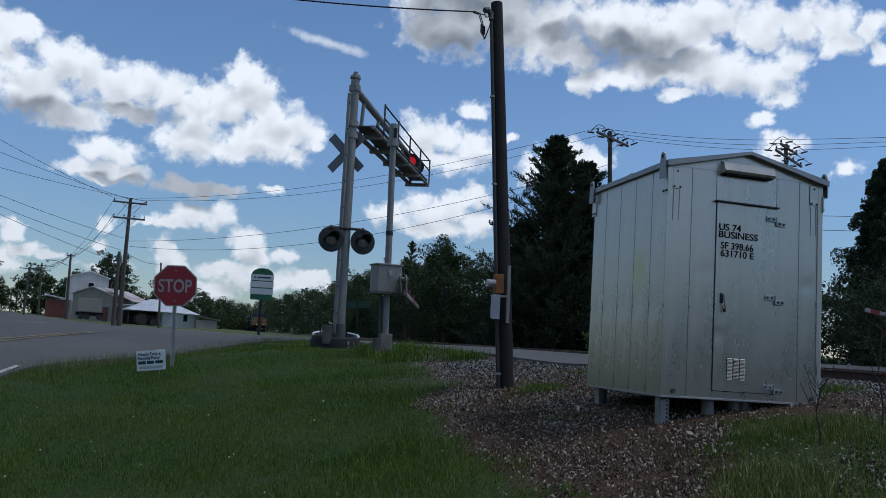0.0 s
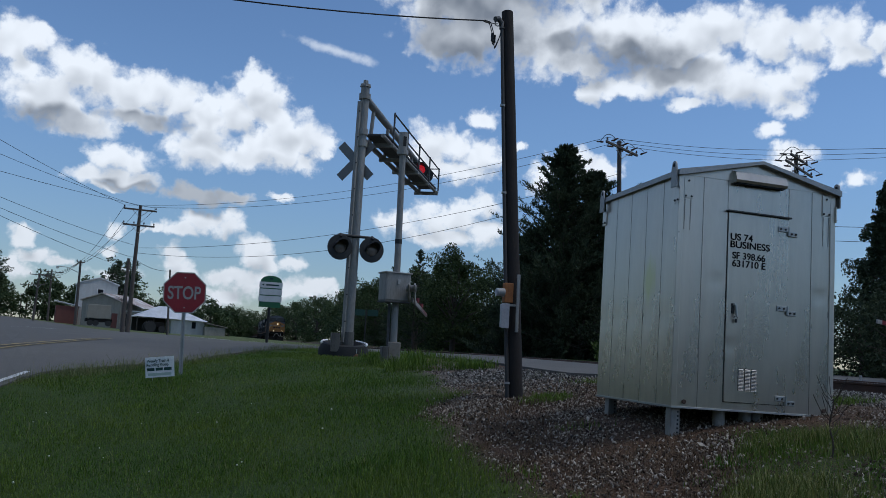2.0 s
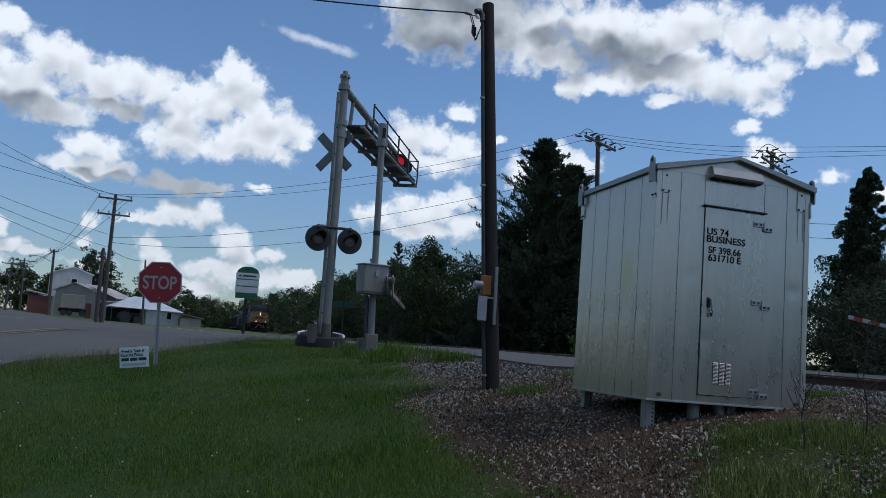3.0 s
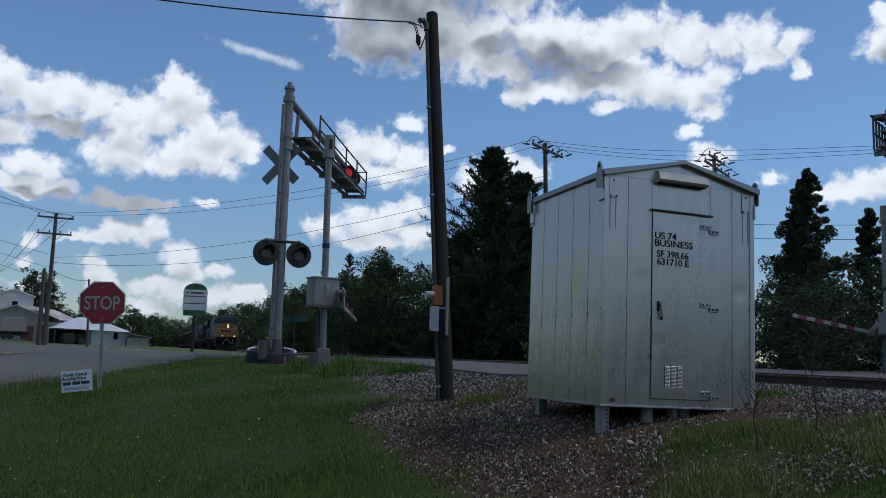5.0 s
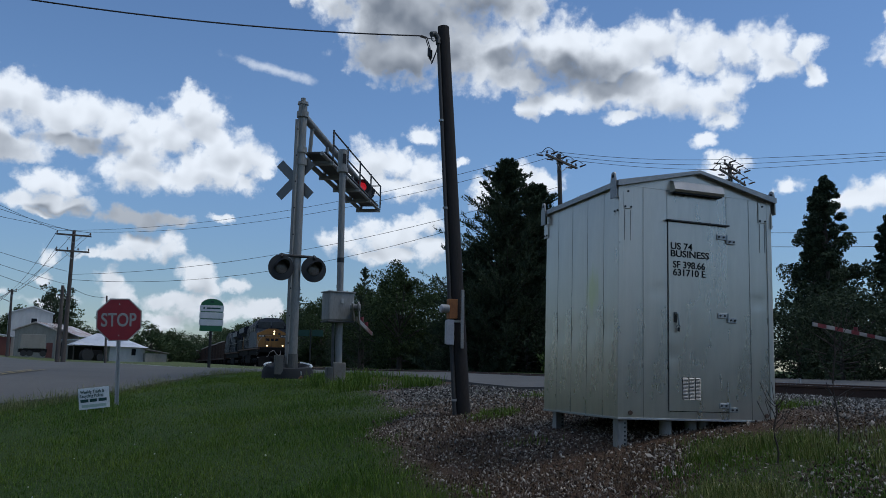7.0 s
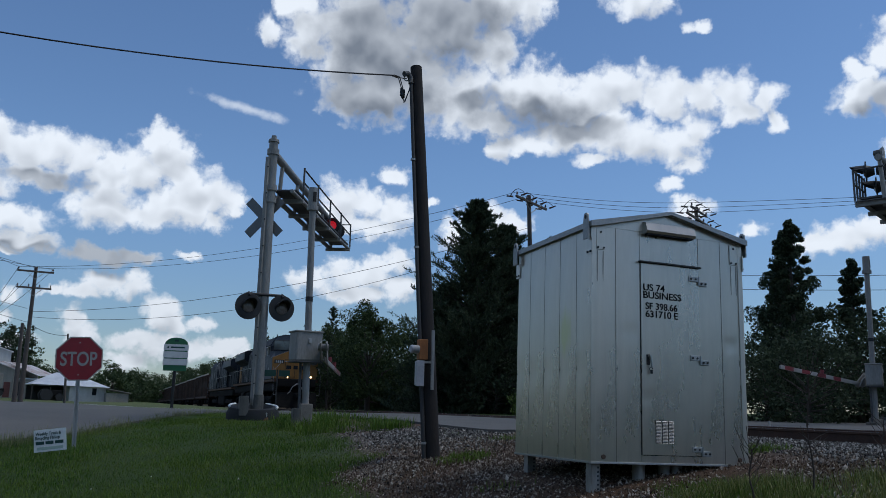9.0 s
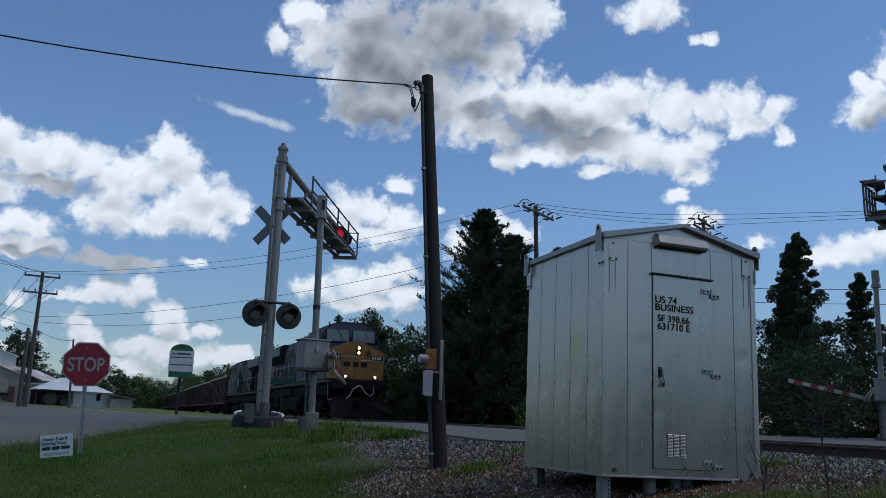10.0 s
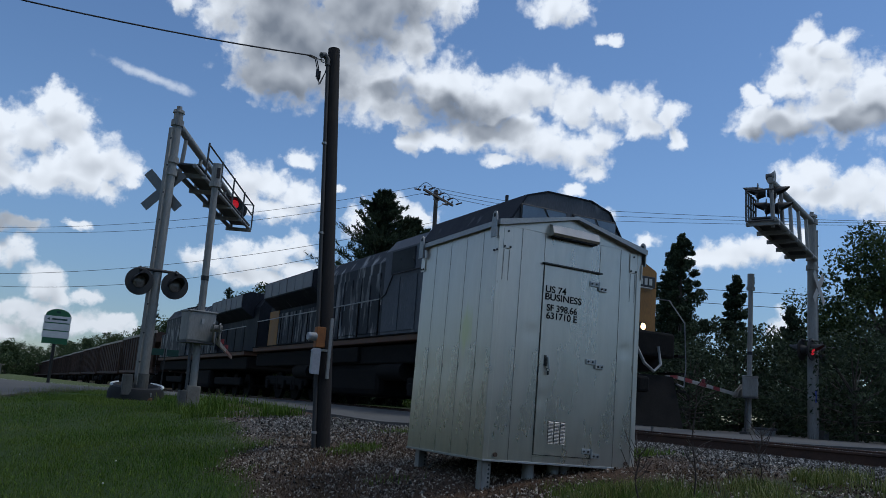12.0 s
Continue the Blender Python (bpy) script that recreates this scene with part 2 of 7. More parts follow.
def add_path(bm, pts, r, seg=6):
    """A round bar through the points, bent at each."""
    rings = []
    pts = [Vector(p) for p in pts]
    for i, p in enumerate(pts):
        d = (pts[min(i + 1, len(pts) - 1)] - pts[max(i - 1, 0)]).normalized()
        q = d.to_track_quat("Z", "Y")
        rings.append([bm.verts.new(p + q @ Vector((r * math.cos(2 * math.pi * k / seg), r * math.sin(2 * math.pi * k / seg), 0))) for k in range(seg)])
    for a, b in zip(rings, rings[1:]):
        for k in range(seg):
            bm.faces.new((a[k], a[(k + 1) % seg], b[(k + 1) % seg], b[k]))
    bm.faces.new(rings[0][::-1]), bm.faces.new(rings[-1])
    return bm


def add_prism(bm, outline, axis, lo, hi):
    """An outline of pairs, drawn out along the axis (0, 1 or 2) from lo to hi."""
    def place(a, b, c):
        return ((c, a, b), (a, c, b), (a, b, c))[axis]
    A = [bm.verts.new(place(a, b, lo)) for a, b in outline]
    B = [bm.verts.new(place(a, b, hi)) for a, b in outline]
    n = len(A)
    for i in range(n):
        bm.faces.new((A[i], A[(i + 1) % n], B[(i + 1) % n], B[i]))
    bm.faces.new(A[::-1]), bm.faces.new(B)
    bmesh.ops.recalc_face_normals(bm, faces=bm.faces[:])
    return bm


# ---- materials ----
def surface(name, rows, rough=0.8, metal=0.0, scale=3.0, fine=40.0, bump=0.3, depth=0.01, spec=0.5, streak=0.0, spread=0.0, emit=None):
    """A worn surface: rows of (position, colour) over coarse and fine noise, in metres. streak stretches the noise downwards,
    spread varies pieces among each other."""
    m = bpy.data.materials.new(name)
    m.use_nodes = True
    nt = m.node_tree
    N, L = nt.nodes.new, nt.links.new
    b = nt.nodes["Principled BSDF"]
    co = N("ShaderNodeTexCoord").outputs["Object"]
    if streak:
        mp = N("ShaderNodeMapping")
        mp.inputs["Scale"].default_value = (1, 1, 1 / streak)
        L(co, mp.inputs[0])
        co = mp.outputs[0]
    big, small = N("ShaderNodeTexNoise"), N("ShaderNodeTexNoise")
    for n, s, d in ((big, scale, 6), (small, fine, 4)):
        n.inputs["Scale"].default_value, n.inputs["Detail"].default_value, n.inputs["Roughness"].default_value = s, d, 0.6
        L(co, n.inputs["Vector"])
    mixed = N("ShaderNodeMix")
    mixed.inputs[0].default_value = 0.4
    L(big.outputs["Fac"], mixed.inputs[2]), L(small.outputs["Fac"], mixed.inputs[3])
    fac = mixed.outputs[0]
    if spread:
        info, add = N("ShaderNodeObjectInfo"), N("ShaderNodeMath")
        add.operation = "MULTIPLY_ADD"
        L(info.outputs["Random"], add.inputs[0])
        add.inputs[1].default_value = spread
        off = N("ShaderNodeMath")
        off.operation = "SUBTRACT"
        L(fac, off.inputs[0])
        off.inputs[1].default_value = spread / 2
        L(off.outputs[0], add.inputs[2])
        fac = add.outputs[0]
    cr = N("ShaderNodeValToRGB")
    els = cr.color_ramp.elements
    while len(els) < len(rows):
        els.new(0.5)
    for e, (p, c) in zip(els, rows):
        e.position, e.color = p, (*c, 1)
    L(fac, cr.inputs[0]), L(cr.outputs[0], b.inputs["Base Color"])
    b.inputs["Metallic"].default_value = metal
    b.inputs["Specular IOR Level"].default_value = spec
    rr = N("ShaderNodeMapRange")
    L(big.outputs["Fac"], rr.inputs[0])
    rr.inputs[1].default_value, rr.inputs[2].default_value = 0.3, 0.7
    rr.inputs[3].default_value, rr.inputs[4].default_value = max(0.02, rough - 0.1), min(1.0, rough + 0.1)
    L(rr.outputs[0], b.inputs["Roughness"])
    if bump:
        bn = N("ShaderNodeBump")
        bn.inputs["Strength"].default_value, bn.inputs["Distance"].default_value = bump, depth
        L(mixed.outputs[0], bn.inputs["Height"]), L(bn.outputs[0], b.inputs["Normal"])
    if emit:
        b.inputs["Emission Color"].default_value = (*emit[0], 1)
        b.inputs["Emission Strength"].default_value = emit[1]
    return m


def plain(name, c, rough=0.7, metal=0.0, **k):
    d = [v * 0.8 for v in c]
    u = [min(1, v * 1.15) for v in c]
    return surface(name, [(0.35, d), (0.5, c), (0.65, u)], rough, metal, **k)


M_ALU_TRIM = surface("aluminium_trim", [(0.3, (0.28, 0.28, 0.27)), (0.6, (0.44, 0.44, 0.42))], 0.45, 0.7, 3, 40, 0.2, 0.004)
M_BLACK = plain("black_paint", (0.02, 0.02, 0.02), 0.6)
M_GALV = surface("galvanised_steel", [(0.3, (0.25, 0.25, 0.24)), (0.5, (0.36, 0.36, 0.35)), (0.7, (0.45, 0.45, 0.43))], 0.55, 0.5, 4, 60, 0.3, 0.004, streak=3)
M_SILVER = surface("weathered_silver_paint", [(0.3, (0.15, 0.14, 0.125)), (0.5, (0.25, 0.24, 0.22)), (0.7, (0.34, 0.335, 0.31))], 0.6, 0.2, 3, 50, 0.3, 0.004, streak=5)
M_POLE = surface("creosoted_wood", [(0.3, (0.006, 0.005, 0.0045)), (0.5, (0.016, 0.012, 0.01)), (0.7, (0.035, 0.026, 0.021))], 0.9, 0, 6, 60, 0.6, 0.01, streak=14)
M_POLE_GREY = surface("weathered_pole_wood", [(0.3, (0.05, 0.04, 0.035)), (0.6, (0.12, 0.1, 0.085))], 0.9, 0, 4, 40, 0.5, 0.01, streak=12)
M_STEEL = surface("rail_steel", [(0.35, (0.035, 0.02, 0.015)), (0.6, (0.09, 0.05, 0.035))], 0.75, 0.3, 3, 40, 0.3, 0.004)
M_RAILHEAD = plain("polished_rail_head", (0.55, 0.53, 0.5), 0.25, 1.0)
M_WIRE = plain("cable_sheath", (0.015, 0.015, 0.017), 0.6)
M_RED = surface("stop_red_sheeting", [(0.3, (0.17, 0.006, 0.012)), (0.6, (0.25, 0.01, 0.018))], 0.45, 0, 4, 60, 0.05, 0.002)
M_WHITE = plain("white_paint", (0.75, 0.75, 0.73), 0.55)

# ---- ground ----
ROAD_NEAR = [(-3.6, 4), (-2.9, 13.4), (-2.55, 15.4), (-1.5, 16.7), (-0.45, 17.7), (0.7, 20.0), (1.6, 22.2), (3.0, 24.4), (5.0, 22.4), (6.2, 18.6), (6.3, 13.6), (7.2, 12.4), (9.9, 11.8)]


def in_road(x, y):
    """Whether a spot lies past the near edge of the asphalt."""
    edge = ROAD_NEAR[:8]
    if x >= edge[-1][0]:
        return y > edge[-1][1]
    if x <= edge[0][0]:
        return True
    for (x0, y0), (x1, y1) in zip(edge, edge[1:]):
        if x <= x1:
            return y > y0 + (y1 - y0) * (x - x0) / (x1 - x0)
    return False


def edge_x(y):
    """Where the grass gives way to the gravel bank."""
    return 2.98 + 0.95 * sm(10.2, 12.9, y) + 0.1 * sm(13, 15.5, y) + 1.0 * sm(16, 20, y)


def ground_z(x, y):
    hollow = math.exp(-((x + 1.5) / 5.75) ** 2 - ((y - 4) / 11) ** 2)
    z = 1.2 - 1.8 * hollow + 1.9 * sm(5, 60, -x) * sm(40, 120, y)
    s, u = track_su(x, y)
    bed = rail_z(s) - 0.17
    return z + (bed - z) * (1 - sm(1.7, 5.0, abs(u)))


def bare(x, y):
    """How bare of grass the ground is, 0 to 1."""
    wob = 0.3 * noise.noise((x * 0.8, y * 0.8, 3)) + 0.25 * noise.noise((x * 2.7, y * 2.7, 8))
    b = sm(-0.18, 0.25, x - edge_x(y) + 0.7 * wob)
    s, u = track_su(x, y)
    b *= 1 - sm(4.5, 7.0, u + 2 * wob)
    brow = 7.0 - 0.6 * max(0, x - 5.4)
    near = sm(-0.3, 0.5, x - 3.9 - 0.7 * (y - 5.1) + wob) * (1 - sm(brow - 0.2, brow + 0.4, y + wob)) * (1 - sm(8.2, 9.2, x))
    far = sm(30, 34, y + wob) * sm(3.4, 5, abs(u))
    return max(0.0, b * (1 - 0.72 * near) * (1 - far))


def stony(x, y):
    """How thickly the ballast lies, 0 to 1."""
    wob = noise.noise((x * 0.9 + 9, y * 0.9, 4))
    s, u = track_su(x, y)
    bank = 1 - sm(2.6, 4.6, abs(u + 0.3) + 0.6 * wob)
    heap = math.exp(-((x - 5.3) / 1.5) ** 2 - ((y - 13.6) / 2.0) ** 2)
    patch = sm(0.0, 0.45, noise.noise((x * 0.7, y * 0.7, 21)) + 0.12) * 0.28 * sm(7.0, 9.5, y)
    return min(1.0, max(bank, heap, patch * bare(x, y)))


def grid_lines(lo, hi, fine_lo, fine_hi, step):
    out, v = [], fine_lo
    while v < fine_hi:
        out.append(v)
        v += step
    d, v = step, fine_hi
    while v < hi:
        out.append(v)
        d *= 1.18
        v += d
    out.append(hi)
    d, v = step * 1.18, fine_lo - step
    while v > lo:
        out.insert(0, v)
        d *= 1.18
        v -= d
    out.insert(0, lo)
    return out


def ground_material():
    m = bpy.data.materials.new("verge_soil")
    m.use_nodes = True
    nt = m.node_tree
    N, L = nt.nodes.new, nt.links.new
    b = nt.nodes["Principled BSDF"]
    b.inputs["Roughness"].default_value = 0.95
    b.inputs["Specular IOR Level"].default_value = 0.2
    co = N("ShaderNodeTexCoord").outputs["Object"]

    def noise_node(s, d):
        n = N("ShaderNodeTexNoise")
        n.inputs["Scale"].default_value, n.inputs["Detail"].default_value = s, d
        L(co, n.inputs["Vector"])
        return n.outputs["Fac"]

    def ramp(v, rows):
        n = N("ShaderNodeValToRGB")
        els = n.color_ramp.elements
        while len(els) < len(rows):
            els.new(0.5)
        for e, (p, c) in zip(els, rows):
            e.position, e.color = p, (*c, 1)
        L(v, n.inputs[0])
        return n.outputs[0]

    coarse, fine, patch = noise_node(0.8, 6), noise_node(45, 5), noise_node(0.16, 3)
    grass = ramp(fine, [(0.3, (0.014, 0.022, 0.006)), (0.5, (0.034, 0.06, 0.012)), (0.7, (0.065, 0.092, 0.022))])
    dirt = ramp(fine, [(0.3, (0.022, 0.012, 0.007)), (0.5, (0.075, 0.042, 0.024)), (0.7, (0.16, 0.1, 0.06))])
    # far verge without blades: its sunlit look is put into a paler colour
    sunlit_grass = ramp(fine, [(0.3, (0.05, 0.07, 0.02)), (0.5, (0.1, 0.125, 0.04)), (0.7, (0.16, 0.17, 0.07))])
    stone = ramp(fine, [(0.35, (0.03, 0.027, 0.023)), (0.5, (0.11, 0.1, 0.085)), (0.66, (0.28, 0.26, 0.22))])

    def blend(f, a, c):
        n = N("ShaderNodeMix")
        n.data_type = "RGBA"
        L(f, n.inputs[0]), L(a, n.inputs[6]), L(c, n.inputs[7])
        return n.outputs[2]

    def attr(name):
        n = N("ShaderNodeAttribute")
        n.attribute_name = name
        return n.outputs["Fac"]

    c = blend(attr("bare"), blend(attr("sunlit_grass"), grass, sunlit_grass), dirt)
    c = blend(attr("stony"), c, stone)
    L(c, b.inputs["Base Color"])
    bn = N("ShaderNodeBump")
    bn.inputs["Strength"].default_value, bn.inputs["Distance"].default_value = 0.7, 0.03
    L(fine, bn.inputs["Height"]), L(bn.outputs[0], b.inputs["Normal"])
    return m


def build_ground():
    xs = grid_lines(-1500, 1500, -12, 20, 0.3)
    ys = grid_lines(-1500, 1800, -2, 34, 0.3)
    co, faces, dirt, stone, far_sun = [], [], [], [], []
    nx = len(xs)
    for y in ys:
        for x in xs:
            rough = 0 if in_road(x, y) else 0.035 * noise.noise((x * 0.9, y * 0.9, 0)) + 0.02 * noise.noise((x * 3, y * 3, 5))
            co.append((x, y, ground_z(x, y) + rough))
            dirt.append(bare(x, y))
            stone.append(stony(x, y))
            # mask of the far strip that is coloured as if in sun
            far_sun.append(sm(25, 34, y) * (1 - sm(4, 9, x)))
    for j in range(len(ys) - 1):
        for i in range(nx - 1):
            a = j * nx + i
            faces.append((a, a + 1, a + nx + 1, a + nx))
    me = bpy.data.meshes.new("ground")
    me.from_pydata(co, [], faces)
    for name, values in (("bare", dirt), ("stony", stone), ("sunlit_grass", far_sun)):
        me.attributes.new(name, "FLOAT", "POINT").data.foreach_set("value", values)
    me.shade_smooth()
    me.materials.append(ground_material())
    return tagged(new("ground", me), "grass verge sloping up to a bare gravel bank beside the railway", "ground", kind="structure")


M_ASPHALT = surface("worn_asphalt", [(0.3, (0.07, 0.066, 0.06)), (0.5, (0.105, 0.1, 0.09)), (0.7, (0.15, 0.142, 0.128))], 0.9, 0, 0.35, 90, 0.4, 0.006, spec=0.35)
M_LINE_WHITE = surface("worn_white_line", [(0.35, (0.2, 0.2, 0.2)), (0.5, (0.55, 0.55, 0.53))], 0.7, 0, 6, 60, 0.1, 0.002)
M_LINE_YELLOW = surface("worn_yellow_line", [(0.4, (0.1, 0.09, 0.06)), (0.55, (0.36, 0.25, 0.07))], 0.7, 0, 6, 60, 0.1, 0.002)


def road_z(x, y):
    s, u = track_su(x, y)
    flat = rail_z(s) - 0.025
    w = 1 - sm(2.0, 5.5, abs(u))
    g = ground_z(x, y) + 0.045
    return g + (flat - g) * w


def build_road(name, near, far, label, drop=0.0, across=14, along=5):
    """A paved sheet between two edges, with a thick rim."""
    bm = bmesh.new()
    rows = []
    n = len(near)
    for i in range((n - 1) * along + 1):
        k, f = min(i // along, n - 2), (i - min(i // along, n - 2) * along) / along
        a = Vector(near[k]).lerp(Vector(near[k + 1]), f)
        b = Vector(far[k]).lerp(Vector(far[k + 1]), f)
        a = a + Vector((noise.noise((a.x * 1.3, a.y * 1.3, 1)), noise.noise((a.x * 1.3, a.y * 1.3, 7)))) * 0.14
        pts = [a.lerp(b, (j / across) ** 1.6) for j in range(across + 1)]
        rows.append([bm.verts.new((p.x, p.y, road_z(p.x, p.y) - drop)) for p in pts])
    for r, q in zip(rows, rows[1:]):
        for j in range(across):
            bm.faces.new((r[j], q[j], q[j + 1], r[j + 1]))
    rim = [e for e in bm.edges if e.is_boundary]
    ext = bmesh.ops.extrude_edge_only(bm, edges=rim)
    for v in ext["geom"]:
        if isinstance(v, bmesh.types.BMVert):
            v.co.z -= 0.22
    bmesh.ops.recalc_face_normals(bm, faces=bm.faces[:])
    up = sum(f.normal.z for f in bm.faces)
    if up < 0:
        bmesh.ops.reverse_faces(bm, faces=bm.faces[:])
    return tagged(part(name, bm, M_ASPHALT, smooth=False), label, "road", kind="structure")


def build_line(name, pts, width, material, label):
    """A painted line laid on the road."""
    bm = bmesh.new()
    rows, pts = [], [Vector(p) for p in pts]
    fine = []
    for a, b in zip(pts, pts[1:]):
        k = max(2, int((b - a).length / 0.5))
        fine += [a.lerp(b, i / k) for i in range(k)]
    fine.append(pts[-1])
    for i, p in enumerate(fine):
        d = (fine[min(i + 1, len(fine) - 1)] - fine[max(i - 1, 0)]).normalized()
        side = Vector((d.y, -d.x)) * width / 2
        rows.append([bm.verts.new((q.x, q.y, road_z(q.x, q.y) + 0.012)) for q in (p - side, p + side)])
    for a, b in zip(rows, rows[1:]):
        bm.faces.new((a[0], a[1], b[1], b[0]))
    return tagged(part(name, bm, material), label, "road marking", kind="structure")


build_ground()
ROAD_FAR = [(-13, 6), (-14, 32), (-15, 60), (-8, 75), (-3, 55), (0.6, 34.5), (2.2, 31.5), (3.8, 30.7), (6.0, 30.1), (8.0, 29.6), (9.4, 29.3), (9.7, 29.25), (10.05, 29.2)]
build_road("road", ROAD_NEAR, ROAD_FAR, "grey worn asphalt road junction leading over the level crossing")
build_road("road_far", [(-14, 30), (-22, 70), (-42, 130), (-78, 230), (-150, 420)], [(-1, 46), (-9, 76), (-23, 124), (-62, 235), (-132, 425)], "grey asphalt road running away past the houses", 0.012)
build_road("road_crossing", [(13.0, 12.5), (16, 11), (30, 5), (60, -8)], [(12.4, 28.6), (18, 26.5), (30, 21.5), (60, 8)], "grey asphalt road beyond the railway track", 0.0)
build_line("edge_line", [(-3.2, 12.5), (-2.88, 14.4), (-2.74, 15.3)], 0.09, M_LINE_WHITE, "worn white edge line along the asphalt")
build_line("centre_line", [(-4.6, 14), (-3.8, 18.4), (-3.2, 20.8), (-2.65, 23.9)], 0.08, M_LINE_YELLOW, "faded yellow centre line on the asphalt")
build_line("centre_line_b", [(-4.85, 14), (-4.05, 18.4), (-3.45, 20.8), (-2.9, 23.6)], 0.07, M_LINE_YELLOW, "faded second yellow centre line on the asphalt")
build_line("far_edge_line", [(-2.6, 52), (0.4, 34.6), (2.2, 31.9), (3.8, 31.1), (7, 30.2)], 0.16, M_LINE_WHITE, "white edge line on the far side of the road")
build_line("island_line", [(-12.0, 48), (-10.2, 52), (-10.5, 56), (-13, 60)], 0.2, M_LINE_WHITE, "white line round a grassy traffic island")


# ---- railway track ----
def build_track():
    track = thing("railway_track", Matrix.Identity(4), "single railway track with rusty rails on grey ballast", "railway track", kind="structure")
    half = [(0.0, 0.0), (0.075, 0.0), (0.075, 0.012), (0.011, 0.03), (0.009, 0.14), (0.034, 0.15), (0.036, 0.178), (0.028, 0.184), (0.0, 0.184)]
    outline = half + [(-a, b) for a, b in half[-2:0:-1]]
    for side in (-0.7175, 0.7175):
        bm = bmesh.new()
        rings = []
        for s in [-120, -60, -40, -20, 0, 30, 60, 120, 200, 320]:
            rings.append([bm.verts.new(on_track(s, side + a, b - 0.184)) for a, b in outline])
        n = len(outline)
        for r, q in zip(rings, rings[1:]):
            for i in range(n):
                f = bm.faces.new((r[i], r[(i + 1) % n], q[(i + 1) % n], q[i]))
                if i in (7, 8):
                    f.material_index = 1
        bmesh.ops.recalc_face_normals(bm, faces=bm.faces[:])
        part("rail", bm, [M_STEEL, M_RAILHEAD], track, "rusty steel rail with a polished head")
    first = None
    for k in range(95):
        s = -45 + k * 0.56
        if first is None:
            first = part("sleeper", block((-1.3, -0.11, -0.18), (1.3, 0.11, 0.0), 0.012), M_POLE_GREY, track, "weathered timber sleeper")
            ob = first
        else:
            ob = new("sleeper", first.data)
            ob.parent = track
            ob["label"] = "weathered timber sleeper"
        ob.matrix_world = Matrix.Translation(on_track(s, random.uniform(-0.03, 0.03), -0.187)) @ pose(0, 0, 0, 0, 0, 1.3 + random.uniform(-1, 1))
    return track


build_track()

# ---- signal house ----
HOUSE_W, HOUSE_D, HOUSE_H = 1.83, 1.71, 2.33
M_STAIN = plain("rust_stain", (0.1, 0.06, 0.04), 0.9)
M_ROOF_SHEET = surface("weathered_roof_sheet", [(0.3, (0.24, 0.235, 0.225)), (0.6, (0.36, 0.355, 0.34))], 0.45, 0.7, 3, 40, 0.2, 0.004)
M_LUG = surface("dull_lug_metal", [(0.3, (0.2, 0.196, 0.185)), (0.6, (0.32, 0.315, 0.3))], 0.45, 0.7, 3, 40, 0.2, 0.004)
M_RUN = surface("stained_metal", [(0.35, (0.15, 0.137, 0.117)), (0.65, (0.25, 0.23, 0.2))], 0.38, 0.75, 20, 80, 0.05, 0.002, streak=6)
M_LETTER = surface("black_letter_film", [(0.4, (0.006, 0.006, 0.006)), (0.6, (0.012, 0.012, 0.012))], 0.9, 0, 10, 60, 0.0, 0.001, spec=0.08)
# near-black colour in place of the shade inside gaps, openings and slots
M_GAP_SHADE = plain("painted_gap_shade", (0.015, 0.015, 0.016), 0.8)
M_ALU_LEG = surface("dull_leg_metal", [(0.3, (0.2, 0.19, 0.17)), (0.6, (0.36, 0.35, 0.32))], 0.6, 0.4, 5, 50, 0.3, 0.004, streak=4)


